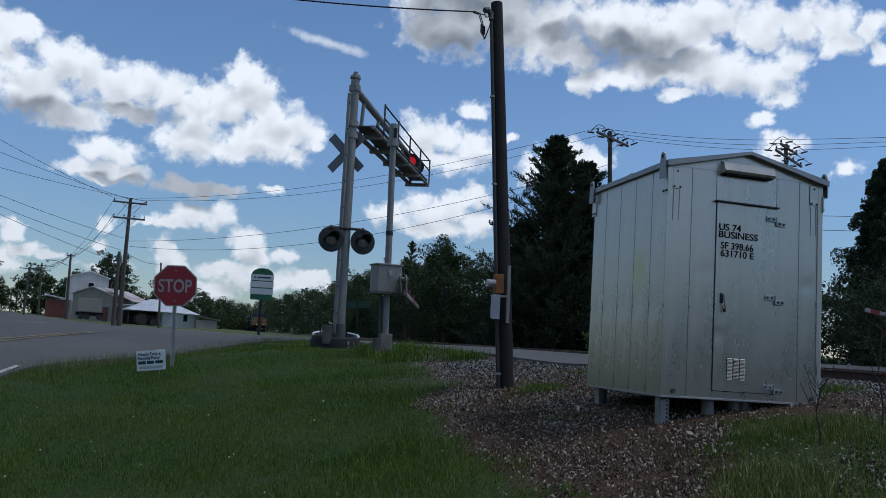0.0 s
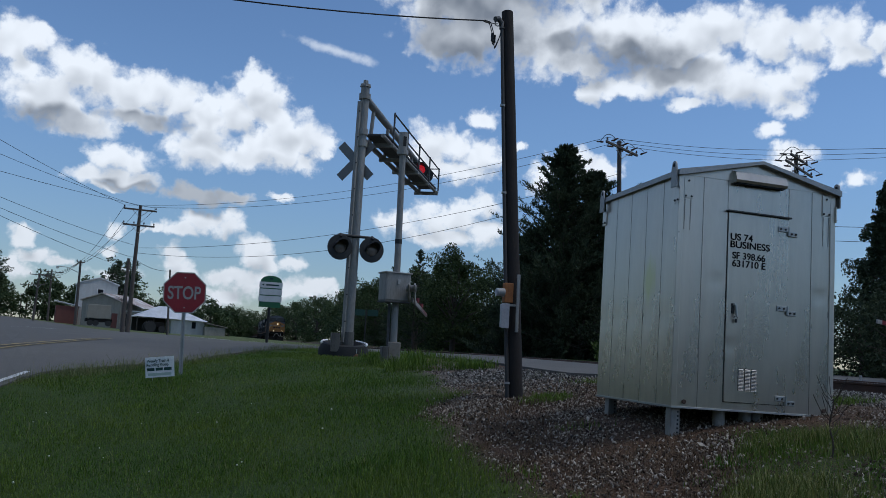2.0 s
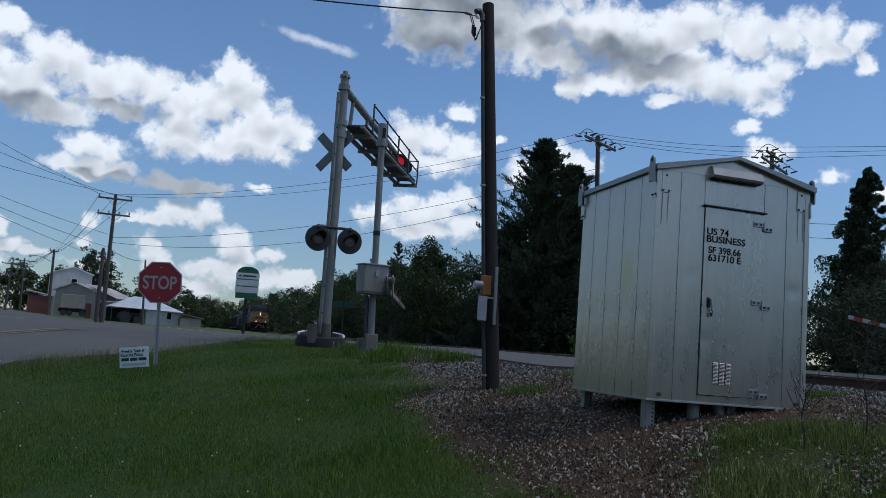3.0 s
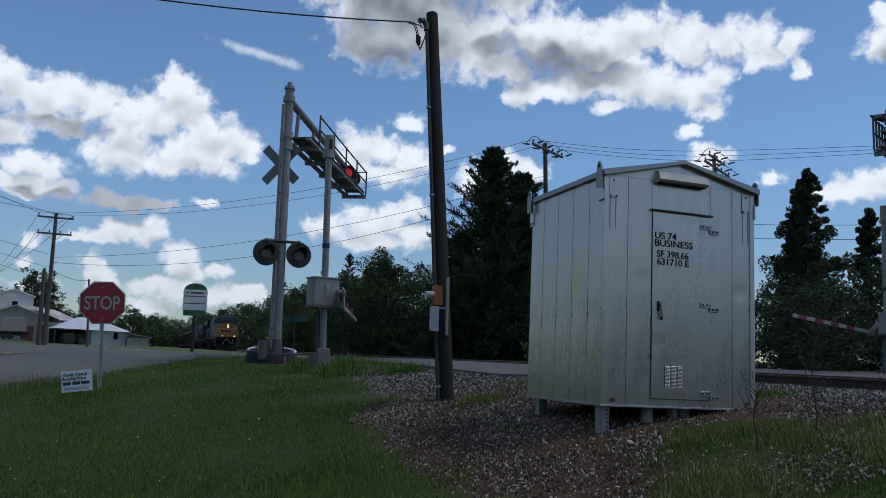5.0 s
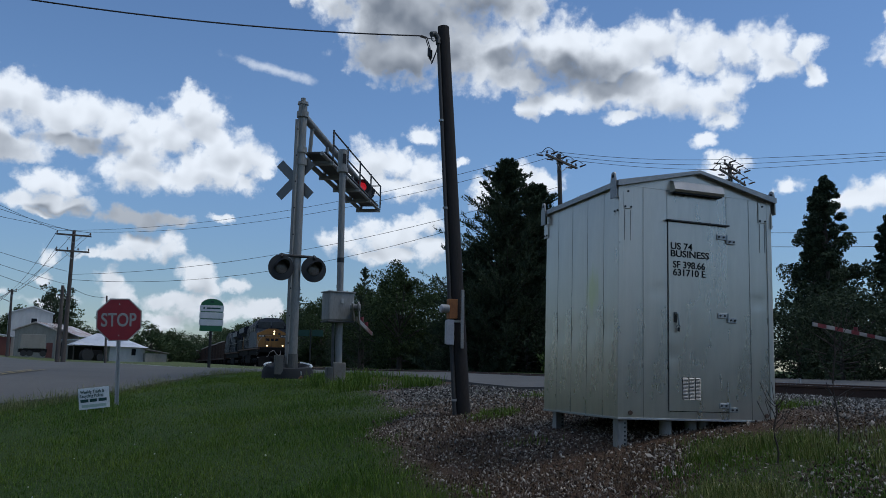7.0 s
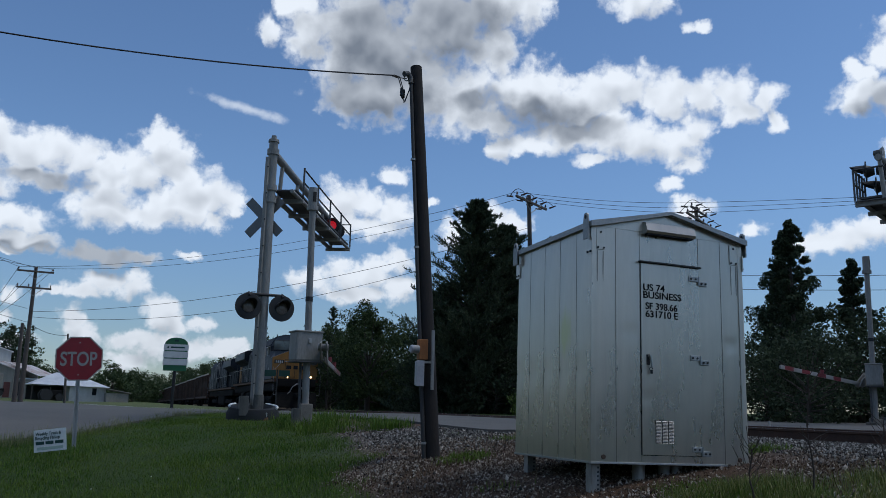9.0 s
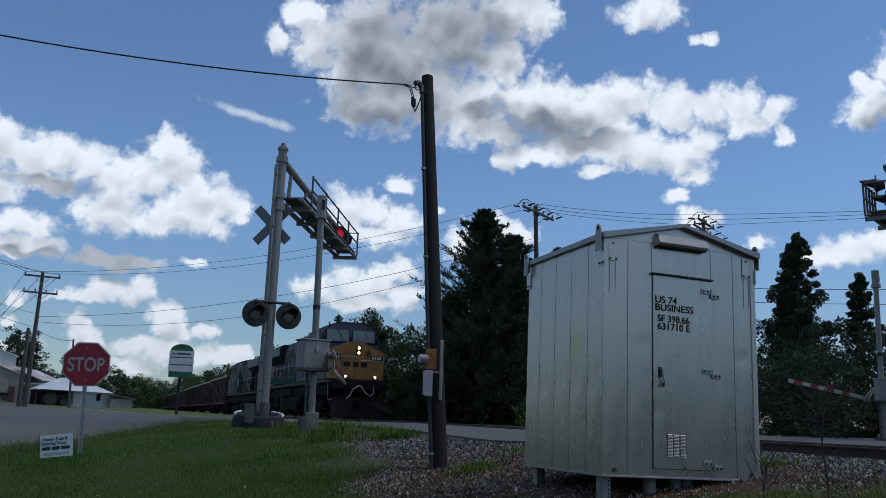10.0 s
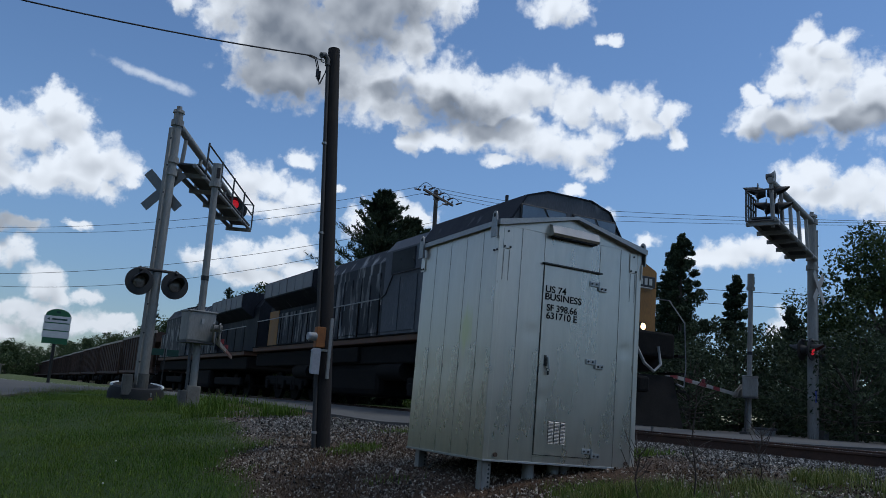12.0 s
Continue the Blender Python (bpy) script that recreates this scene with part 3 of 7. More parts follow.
def house_material():
    """Mill-finish aluminium: upright grain, run-down streaks below fixings, a yellow smear and dents."""
    m = surface("mill_aluminium", [(0.3, (0.455, 0.41, 0.345)), (0.5, (0.51, 0.46, 0.39)), (0.72, (0.57, 0.52, 0.445))], 0.3, 0.84, 0.8, 14, 0.0, 0.006, streak=4)
    nt = m.node_tree
    N, L = nt.nodes.new, nt.links.new
    b = nt.nodes["Principled BSDF"]
    co = N("ShaderNodeTexCoord").outputs["Object"]
    sep = N("ShaderNodeSeparateXYZ")
    L(co, sep.inputs[0])
    mp = N("ShaderNodeMapping")
    mp.inputs["Scale"].default_value = (5, 5, 0.3)
    L(co, mp.inputs[0])
    st = N("ShaderNodeTexNoise")
    st.inputs["Scale"].default_value, st.inputs["Detail"].default_value = 2.2, 3
    L(mp.outputs[0], st.inputs["Vector"])
    rg = N("ShaderNodeMapRange")
    L(st.outputs["Fac"], rg.inputs[0])
    for i, v in enumerate((0.5, 0.85, 0.0, 0.2)):
        rg.inputs[i + 1].default_value = v
    mix = N("ShaderNodeMix")
    mix.data_type = "RGBA"
    old = b.inputs["Base Color"].links[0].from_socket
    L(rg.outputs[0], mix.inputs[0]), L(old, mix.inputs[6])
    mix.inputs[7].default_value = (0.15, 0.14, 0.125, 1)
    # yellow smear low on the track-side wall
    ds = N("ShaderNodeVectorMath")
    ds.operation = "DISTANCE"
    mp2 = N("ShaderNodeMapping")
    mp2.inputs["Scale"].default_value = (1, 1, 0.6)
    L(N("ShaderNodeNewGeometry").outputs["Position"], mp2.inputs[0]), L(mp2.outputs[0], ds.inputs[0])
    ds.inputs[1].default_value = (4.8, 7.9, 2.28 * 0.6)
    add = N("ShaderNodeMath")
    add.operation = "MULTIPLY_ADD"
    L(st.outputs["Fac"], add.inputs[0])
    add.inputs[1].default_value = 0.25
    L(ds.outputs["Value"], add.inputs[2])
    r2 = N("ShaderNodeMapRange")
    L(add.outputs[0], r2.inputs[0])
    for i, v in enumerate((0.19, 0.3, 0.5, 0.0)):
        r2.inputs[i + 1].default_value = v
    mix2 = N("ShaderNodeMix")
    mix2.data_type = "RGBA"
    L(r2.outputs[0], mix2.inputs[0]), L(mix.outputs[2], mix2.inputs[6])
    mix2.inputs[7].default_value = (0.42, 0.42, 0.12, 1)
    L(mix2.outputs[2], b.inputs["Base Color"])
    return m


M_HOUSE = house_material()


def write_on(parent, words, size, m, material, name="lettering", label="", depth=0.002, bold=0.0, squeeze=1.0, wide=0.0):
    """Flat letters as a mesh part, standing in the parent's XZ plane."""
    cu = bpy.data.curves.new(name, "FONT")
    cu.body, cu.size, cu.extrude, cu.offset = words, size, depth, bold
    tmp = bpy.data.objects.new(name, cu)
    me = bpy.data.meshes.new_from_object(tmp)
    bpy.data.objects.remove(tmp)
    if wide:
        squeeze = wide / max(v.co.x for v in me.vertices)
    me.materials.clear()
    me.materials.append(material)
    me.transform(Matrix.Diagonal((squeeze, 1, 1, 1)))
    ob = new(name, me)
    ob.parent = parent
    ob.matrix_local = m
    if label:
        ob["label"] = label
    return ob


def panel(w, h, d, dents=()):
    """A sheet panel in XZ, its face at y=0, gently uneven, with small dents pushed in."""
    bm = bmesh.new()
    nx, nz = max(3, int(w / 0.05)), int(h / 0.06)
    vs = []
    for j in range(nz + 1):
        for i in range(nx + 1):
            x, z = w * i / nx, h * j / nz
            y = 0.0009 * noise.noise((x * 2.0, z * 0.9, w * 7)) * min(1, 4 * min(i, nx - i) / nx) - min(0.0022, 0.006 * w) * math.sin(math.pi * i / nx)
            for a, c, r, k in dents:
                y += k * math.exp(-((x - a) ** 2 + (z - c) ** 2) / (r * r))
            vs.append(bm.verts.new((x, y, z)))
    for j in range(nz):
        for i in range(nx):
            k = j * (nx + 1) + i
            bm.faces.new((vs[k], vs[k + 1], vs[k + nx + 2], vs[k + nx + 1]))
    rim = [e for e in bm.edges if e.is_boundary]
    ext = bmesh.ops.extrude_edge_only(bm, edges=rim)
    for v in ext["geom"]:
        if isinstance(v, bmesh.types.BMVert):
            v.co.y += d
    return bm


def build_signal_house():
    th = thing("signal_house", pose(4.8, 7.35, 1.0, -0.4, 1.3, 0), "silver aluminium signal house on short posts, dented and streaked", "signal house")
    W, D, H = HOUSE_W, HOUSE_D, HOUSE_H
    core = block((0.012, 0.03, 0.01), (W - 0.012, D - 0.012, H))
    part("body", core, M_HOUSE, th)
    # front panels, each fold a step of its own
    for x0, x1, z0, z1, dents in ((0.0, 0.278, 0, H, ()), (0.28, 0.559, 0, H, ((0.16, 1.27, 0.03, 0.012),)), (1.281, 1.558, 0, H, ((0.03, 1.9, 0.02, 0.006),)), (1.56, W, 0, H, ((0.1, 1.23, 0.03, 0.012),)),
                                  (0.561, 1.279, 2.03, H, ()), (0.561, 1.279, 0.0, 0.075, ())):
        ob = part("wall_panel", panel(x1 - x0, z1 - z0, 0.03, dents), M_HOUSE, th, smooth=True)
        ob.location = (x0, 0.0, z0)
    for k, (y0, y1) in enumerate(((0.0, 0.3035), (0.3045, 0.6635), (0.6645, 1.0235), (1.0245, 1.3835), (1.3845, D))):
        ob = part("wall_panel", panel(y1 - y0, H, 0.014, ((0.1, 0.9, 0.1, 0.004),)), M_HOUSE, th, smooth=True)
        ob.matrix_local = pose(0, y1, 0, 0, 0, -90)
    for x in (0.279, 1.559):
        part("seam", block((x - 0.003, -0.0025, 0.0), (x + 0.003, 0.004, H)), M_RUN, th, "dark folded seam between sheets")
    for x in (0.56, 1.28):
        part("seam", block((x - 0.0025, -0.0025, 2.03), (x + 0.0025, 0.004, H)), M_RUN, th, "dark folded seam between sheets")
    for y in (0.304, 0.664, 1.024, 1.384):
        part("seam", block((-0.0018, y - 0.002, 0.0), (0.005, y + 0.002, H)), M_RUN, th)
    part("corner_post", block((-0.012, -0.012, 0), (0.05, 0.05, H), 0.006), M_HOUSE, th)
    part("corner_post", block((W - 0.05, -0.012, 0), (W + 0.012, 0.05, H), 0.006), M_HOUSE, th)
    # door
    door = part("door", panel(0.704, 1.918, 0.03, ((0.06, 0.55, 0.03, 0.008), (0.55, 1.27, 0.02, 0.006))), M_HOUSE, th, smooth=True)
    door.location = (0.568, -0.012, 0.084)
    part("door_gap", block((0.562, 0.004, 0.078), (1.278, 0.02, 2.005)), M_GAP_SHADE, th)
    part("drip_cap", block((0.54, -0.045, 2.003), (1.29, 0.005, 2.02), 0.003), M_BLACK, th, "dark drip strip over the door")
    for k in range(3):
        grid, x = bmesh.new(), 0.155 + k * 0.074
        for j in range(16):
            z = 0.115 + j * 0.0138
            add_prism(grid, [(-0.011, z), (-0.004, z + 0.0095), (-0.002, z + 0.0095), (-0.002, z)], 0, x, x + 0.057)
        part("louvre", grid, M_LUG, door)
        # solid dark plate behind the slats, painted as the vent's inner shade
        part("vent_opening", block((x - 0.003, -0.0035, 0.112), (x + 0.06, -0.001, 0.337)), M_GAP_SHADE, door)
    part("latch_recess", block((0.055, -0.006, 0.88), (0.095, 0.003, 0.985), 0.004), M_BLACK, door)
    handle = bmesh.new()
    add_tube(handle, (0.085, -0.03, 0.97), (0.1, -0.035, 0.85), 0.014, 0.011, 10)
    add_tube(handle, (0.078, 0, 0.965), (0.085, -0.03, 0.97), 0.012, 0.012, 8)
    part("handle", handle, M_ALU_TRIM, door, "grey lever handle", smooth=True)
    lock = block((0.085, -0.04, 0.79), (0.105, -0.018, 0.83), 0.004)
    add_path(lock, [(0.09 + 0.02 * math.sin(a), -0.03, 0.835 + 0.02 * math.cos(a)) for a in np.linspace(-2, 2.4, 9)], 0.004)
    part("padlock", lock, M_BLACK, door, "small dark padlock")
    for z in (1.885, 1.06, 0.145):
        h = bmesh.new()
        add_box(h, (1.145, -0.026, z - 0.025), (1.262, -0.012, z + 0.03), 0.004)
        add_box(h, (1.262, -0.022, z - 0.065), (1.375, -0.008, z - 0.012), 0.004)
        add_tube(h, (1.268, -0.024, z - 0.06), (1.268, -0.024, z + 0.03), 0.012)
        hinge = part("hinge", h, M_ALU_TRIM, th, "bare metal strap hinge")
        for x, dz in ((1.17, 0.003), (1.225, 0.003), (1.3, -0.038), (1.35, -0.038)):
            part("bolt", tube((x, -0.034, z + dz), (x, -0.02, z + dz), 0.011, seg=6), M_BLACK, hinge)
    # lettering on the door
    for words, x, z, size, wide in (("US 74", 0.588, 1.718, 0.098, 0.262), ("BUSINESS", 0.586, 1.64, 0.098, 0.465), ("SF 398.66", 0.615, 1.527, 0.098, 0.385), ("631710 E", 0.615, 1.446, 0.098, 0.39)):
        write_on(th, words, size, pose(x, -0.0158, z, 90, 0, 0), M_LETTER, "lettering", "black stencilled lettering", depth=0.0015, bold=0.0016, wide=wide)
    # vent hood over the door
    hood = bmesh.new()
    add_prism(hood, [(-0.075, 2.31), (-0.09, 2.335), (-0.06, 2.42), (0.0, 2.44), (0.0, 2.31)], 0, 0.6, 1.2)
    part("vent_hood", hood, M_HOUSE, th)
    # dark block below the hood: the shade of its opening as colour
    part("hood_opening", block((0.62, -0.07, 2.295), (1.18, -0.01, 2.309)), M_GAP_SHADE, th)
    # roof: low gable sheet, fascia and eaves
    peak, eave, over = 2.545, 2.345, 0.04
    roof = bmesh.new()
    add_prism(roof, [(-over, eave - 0.035), (-over, eave + 0.02), (W / 2, peak + 0.022), (W + over, eave + 0.02), (W + over, eave - 0.035), (W + 0.01, eave - 0.035), (W / 2, peak - 0.012), (-0.01, eave - 0.035)], 1, -0.075, D + 0.05)
    part("roof", roof, M_ROOF_SHEET, th, "low gabled metal roof")
    gable = bmesh.new()
    add_prism(gable, [(0.0, H), (W, H), (W, eave), (W / 2, peak - 0.012), (0.0, eave)], 1, -0.006, 0.04)
    part("gable", gable, M_HOUSE, th)
    part("ridge_vent", block((0.75, 1.2, peak), (0.95, 1.4, peak + 0.12), 0.01), M_ALU_TRIM, th)
    for x, y, turn in ((-0.05, -0.03, 0), (W + 0.05, -0.03, 0), (-0.05, D - 0.05, 0), (W + 0.05, D - 0.05, 0)):
        bm = bmesh.new()
        outer = [(-0.055, -0.04), (0.055, -0.04), (0.055, 0.12), (0.045, 0.17)] + [(0.04 * math.cos(a), 0.19 + 0.04 * math.sin(a)) for a in np.linspace(0.1, 3.04, 9)] + [(-0.045, 0.17), (-0.055, 0.12)]
        add_prism(bm, outer, 0, -0.007, 0.007)
        lug = part("lifting_lug", bm, M_LUG, th, "flat lifting lug with an eye")
        lug.location = (x, y + 0.05, eave - 0.115)
        # no hole is cut: a dark disc paints the eye's shade
        part("eye", tube((-0.009, 0, 0.185), (0.009, 0, 0.185), 0.021, seg=14), M_GAP_SHADE, lug)
        plate = part("lug_plate", block((0.036, -0.05, -0.2), (0.05, 0.05, -0.03), 0.003) if x < 1 else block((-0.05, -0.05, -0.2), (-0.036, 0.05, -0.03), 0.003), M_HOUSE, lug)
        for dy in (-0.03, 0.03):
            part("bolt", tube((0.024 if x < 1 else -0.045, dy, -0.17), (0.045 if x < 1 else -0.024, dy, -0.17), 0.011, seg=6), M_BLACK, lug)
    for x in (0.1, W - 0.1):
        plate = part("corner_plate", block((x - 0.05, -0.012, H - 0.24), (x + 0.05, -0.003, H - 0.02), 0.003), M_HOUSE, th)
        for dx, dz in ((-0.033, -0.22), (0.033, -0.22), (0.0, -0.06)):
            part("bolt", tube((x + dx, -0.02, H + dz), (x + dx, -0.01, H + dz), 0.011, seg=6), M_BLACK, plate)
    for x in (0.13, W - 0.1):
        part("anchor_bolt", tube((x, -0.02, 0.055), (x, -0.003, 0.055), 0.022, seg=8), M_STAIN, th, "rusty bolt head")
    part("sill", block((-0.012, -0.016, -0.012), (W + 0.012, D + 0.01, 0.008), 0.003), M_ALU_TRIM, th)
    # dark runs under the bolts
    for x in (0.067, 0.133, W - 0.133, W - 0.067):
        run = bmesh.new()
        w = [0.006 + 0.004 * noise.noise((x * 9, k, 2)) for k in range(8)]
        left = [run.verts.new((x - w[k], -0.0032, H - 0.25 - 0.045 * k)) for k in range(8)]
        right = [run.verts.new((x + w[k] * (1 - k / 9), -0.0032, H - 0.25 - 0.045 * k)) for k in range(8)]
        for k in range(7):
            run.faces.new((left[k], left[k + 1], right[k + 1], right[k]))
        part("dark_run", run, M_RUN, th, "dark run-down stain under a bolt")
    # posts and conduits
    for x, y in ((0.08, 0.1), (W - 0.12, 0.1), (0.12, D - 0.14), (W - 0.12, D - 0.14)):
        leg = bmesh.new()
        add_box(leg, (x - 0.05, y - 0.05, -0.42), (x + 0.05, y - 0.042, -0.01))
        add_box(leg, (x + 0.042, y - 0.05, -0.42), (x + 0.05, y + 0.05, -0.01))
        add_box(leg, (x - 0.05, y - 0.05, -0.42), (x - 0.042, y + 0.05, -0.01))
        post = part("leg", leg, M_ALU_LEG, th, "short slotted metal post")
        # black discs on the post, painted as the shade in its holes
        for k in range(7):
            part("hole", tube((x + 0.025, y - 0.052, -0.05 - k * 0.04), (x + 0.025, y - 0.045, -0.05 - k * 0.04), 0.011, seg=8), M_BLACK, post)
    for x, y in ((0.63, 0.16), (0.95, 0.19), (1.08, 0.18)):
        part("conduit", tube((x, y, -0.45), (x, y, 0.0), 0.062, seg=20), M_ALU_LEG, th, "grey cable duct", smooth=True)
    return th


build_signal_house()

# ---- crossing signals ----
M_LENS_OFF = surface("unlit_red_lens", [(0.3, (0.12, 0.09, 0.08)), (0.6, (0.2, 0.17, 0.15))], 0.15, 0, 20, 90, 0.2, 0.002)
M_LENS_RED = surface("lit_red_lens", [(0.3, (0.5, 0.02, 0.03)), (0.6, (0.6, 0.03, 0.04))], 0.3, 0, 20, 90, 0.1, 0.002, emit=((1.0, 0.03, 0.05), 0.4))
M_REFLECT = plain("white_reflective_sheet", (0.3, 0.29, 0.27), 0.5)
M_REFLECT_RED = plain("red_reflective_sheet", (0.17, 0.022, 0.025), 0.5)
M_GRATING = surface("dark_walkway_steel", [(0.3, (0.05, 0.05, 0.05)), (0.6, (0.12, 0.12, 0.12))], 0.7, 0.4, 5, 50, 0.3, 0.004)
M_RUBBER = surface("old_rubber", [(0.3, (0.01, 0.01, 0.011)), (0.6, (0.03, 0.03, 0.03))], 0.85, 0, 6, 60, 0.4, 0.006)
M_SOIL_RED = surface("red_clay", [(0.3, (0.12, 0.05, 0.03)), (0.6, (0.24, 0.11, 0.07))], 0.95, 0, 5, 40, 0.6, 0.02)
M_CASE = surface("stained_case_metal", [(0.3, (0.05, 0.047, 0.041)), (0.6, (0.125, 0.118, 0.105))], 0.7, 0.1, 5, 50, 0.3, 0.004, streak=3)
M_BLADE_BACK = surface("bare_blade_backs", [(0.3, (0.13, 0.13, 0.125)), (0.6, (0.2, 0.2, 0.19))], 0.5, 0.6, 4, 50, 0.1, 0.003)
M_PIER = surface("weathered_pier_concrete", [(0.3, (0.13, 0.11, 0.09)), (0.6, (0.25, 0.225, 0.185))], 0.9, 0, 6, 60, 0.5, 0.01)
M_BLUE = plain("blue_sign_sheet", (0.02, 0.06, 0.4), 0.5)


def lamp_head(parent, m, lit=False, plate=0.3):
    """A flasher: dark disc, lens and peaked hood, facing local -Y."""
    head = part("flasher", tube((0, 0.0, 0), (0, 0.025, 0), plate, seg=32), M_BLACK, parent, "round black flasher disc with a lens", smooth=False)
    head.matrix_local = m
    bm = tube((0, 0.02, 0), (0, 0.2, 0), 0.16, 0.1, 20)
    part("housing", bm, M_BLACK, head, smooth=True)
    lens = bmesh.new()
    bmesh.ops.create_uvsphere(lens, u_segments=20, v_segments=10, radius=0.15, matrix=Matrix.Translation((0, -0.005, 0)) @ Matrix.Diagonal((1, 0.25, 1, 1)))
    part("lens", lens, M_LENS_RED if lit else M_LENS_OFF, head, "glowing red lens" if lit else "unlit dusty lens", smooth=True)
    hood = bmesh.new()
    for r in (0.165, 0.155):
        ring = []
        for a in np.linspace(-0.35, math.pi + 0.35, 18):
            reach = 0.30 * max(0.0, math.sin(a)) ** 0.6 + 0.05
            ring.append((hood.verts.new((r * math.cos(a), 0.0, r * math.sin(a))), hood.verts.new((r * math.cos(a), -reach, r * math.sin(a) * 0.98))))
        for p, q in zip(ring, ring[1:]):
            hood.faces.new((p[0], q[0], q[1], p[1]))
    part("hood", hood, M_BLACK, head, smooth=True)
    rim = bmesh.new()
    ring = [(plate * math.cos(a), 0.012, plate * math.sin(a)) for a in np.linspace(0, 2 * math.pi, 33)]
    add_path(rim, ring, 0.014)
    part("rim", rim, M_BLACK, head, smooth=True)
    return head


def crossbuck(parent, m, sheet):
    cross = part("crossbuck", block((-0.6, -0.006, -0.115), (0.6, 0.006, 0.115), 0.003), sheet, parent, "crossbuck blades bolted to the mast")
    cross.matrix_local = m @ pose(0, 0, 0, 0, 45, 0)
    second = part("blade", block((-0.6, 0.008, -0.115), (0.6, 0.02, 0.115), 0.003), sheet, cross)
    second.matrix_local = pose(0, 0, 0, 0, 90, 0)
    for s in (-1, 1):
        part("back_plate", block((s * 0.36 - 0.2, 0.021, -0.03), (s * 0.36 + 0.2, 0.026, 0.03)), M_GRATING, cross)
    return cross


def build_arm(th, root, way, length, z_low, z_top, lamps, rail_from=0.9):
    """The cantilever: upper pipe, two lower pipes, posts, walkway and handrail, along `way` from the mast."""
    way = Vector((*way, 0)).normalized()
    side = Vector((way.y, -way.x, 0))
    P = lambda d, s, z: Vector((root[0], root[1], 0)) + way * d + side * s + Vector((0, 0, z))
    part("upper_pipe", tube(P(0.1, 0, z_top), P(length, 0, z_top - 0.15), 0.1, 0.085, 14), M_SILVER, th, smooth=True)
    part("lower_pipe", tube(P(0.1, -0.12, z_low), P(length, -0.12, z_low + 0.02), 0.07, 0.06, 12), M_SILVER, th, smooth=True)
    part("lower_pipe", tube(P(0.1, 0.5, z_low), P(length, 0.5, z_low + 0.02), 0.05, 0.05, 10), M_SILVER, th, smooth=True)
    n = 5
    for k in range(n):
        d = 0.9 + (length - 1.0) * k / (n - 1)
        part("strut", tube(P(d, -0.05, z_low), P(d, 0, z_top - 0.1), 0.055, 0.05, 10), M_SILVER, th, smooth=True)
        bearer = part("cross_bearer", add_box(bmesh.new(), (-0.05, -0.05, -0.05), (0.05, 0.05, 0.05)), M_SILVER, th)
        bearer.matrix_local = Matrix.Translation(P(d, 0.2, z_low - 0.06)) @ Matrix.Rotation(math.atan2(side.y, side.x), 4, "Z") @ Matrix.Diagonal((8, 1, 1, 1))
    deck = part("walkway", block((0, 0, -0.02), (length - 0.5, 0.58, 0.02)), M_GRATING, th, "open steel grating walkway")
    deck.matrix_local = Matrix.Translation(P(0.4, 0.55, z_low + 0.1)) @ Matrix.Rotation(math.atan2(way.y, way.x), 4, "Z")
    rail = bmesh.new()
    for h in (0.34, 0.68):
        add_tube(rail, P(rail_from, 0.58, z_low + 0.1 + h), P(length, 0.58, z_low + 0.1 + h), 0.022, seg=8)
    part("handrail", rail, M_GRATING, th, smooth=True)
    for k in range(5):
        d = rail_from + (length - rail_from) * k / 4
        part("rail_post", tube(P(d, 0.58, z_low + 0.05), P(d, 0.58, z_low + 0.82), 0.025, seg=8), M_GRATING, th)
    part("end_frame", add_path(bmesh.new(), [P(length, -0.1, z_low), P(length, 0.58, z_low), P(length, 0.58, z_low + 0.8), P(length, -0.1, z_low + 0.8)], 0.025), M_GRATING, th)
    face = Matrix.Rotation(math.atan2(way.y, way.x), 4, "Z")
    for d, s, z, turn, lit in lamps:
        lamp_head(th, Matrix.Translation(P(d, s, z)) @ face @ pose(0, 0, 0, 0, 0, turn), lit, 0.25)


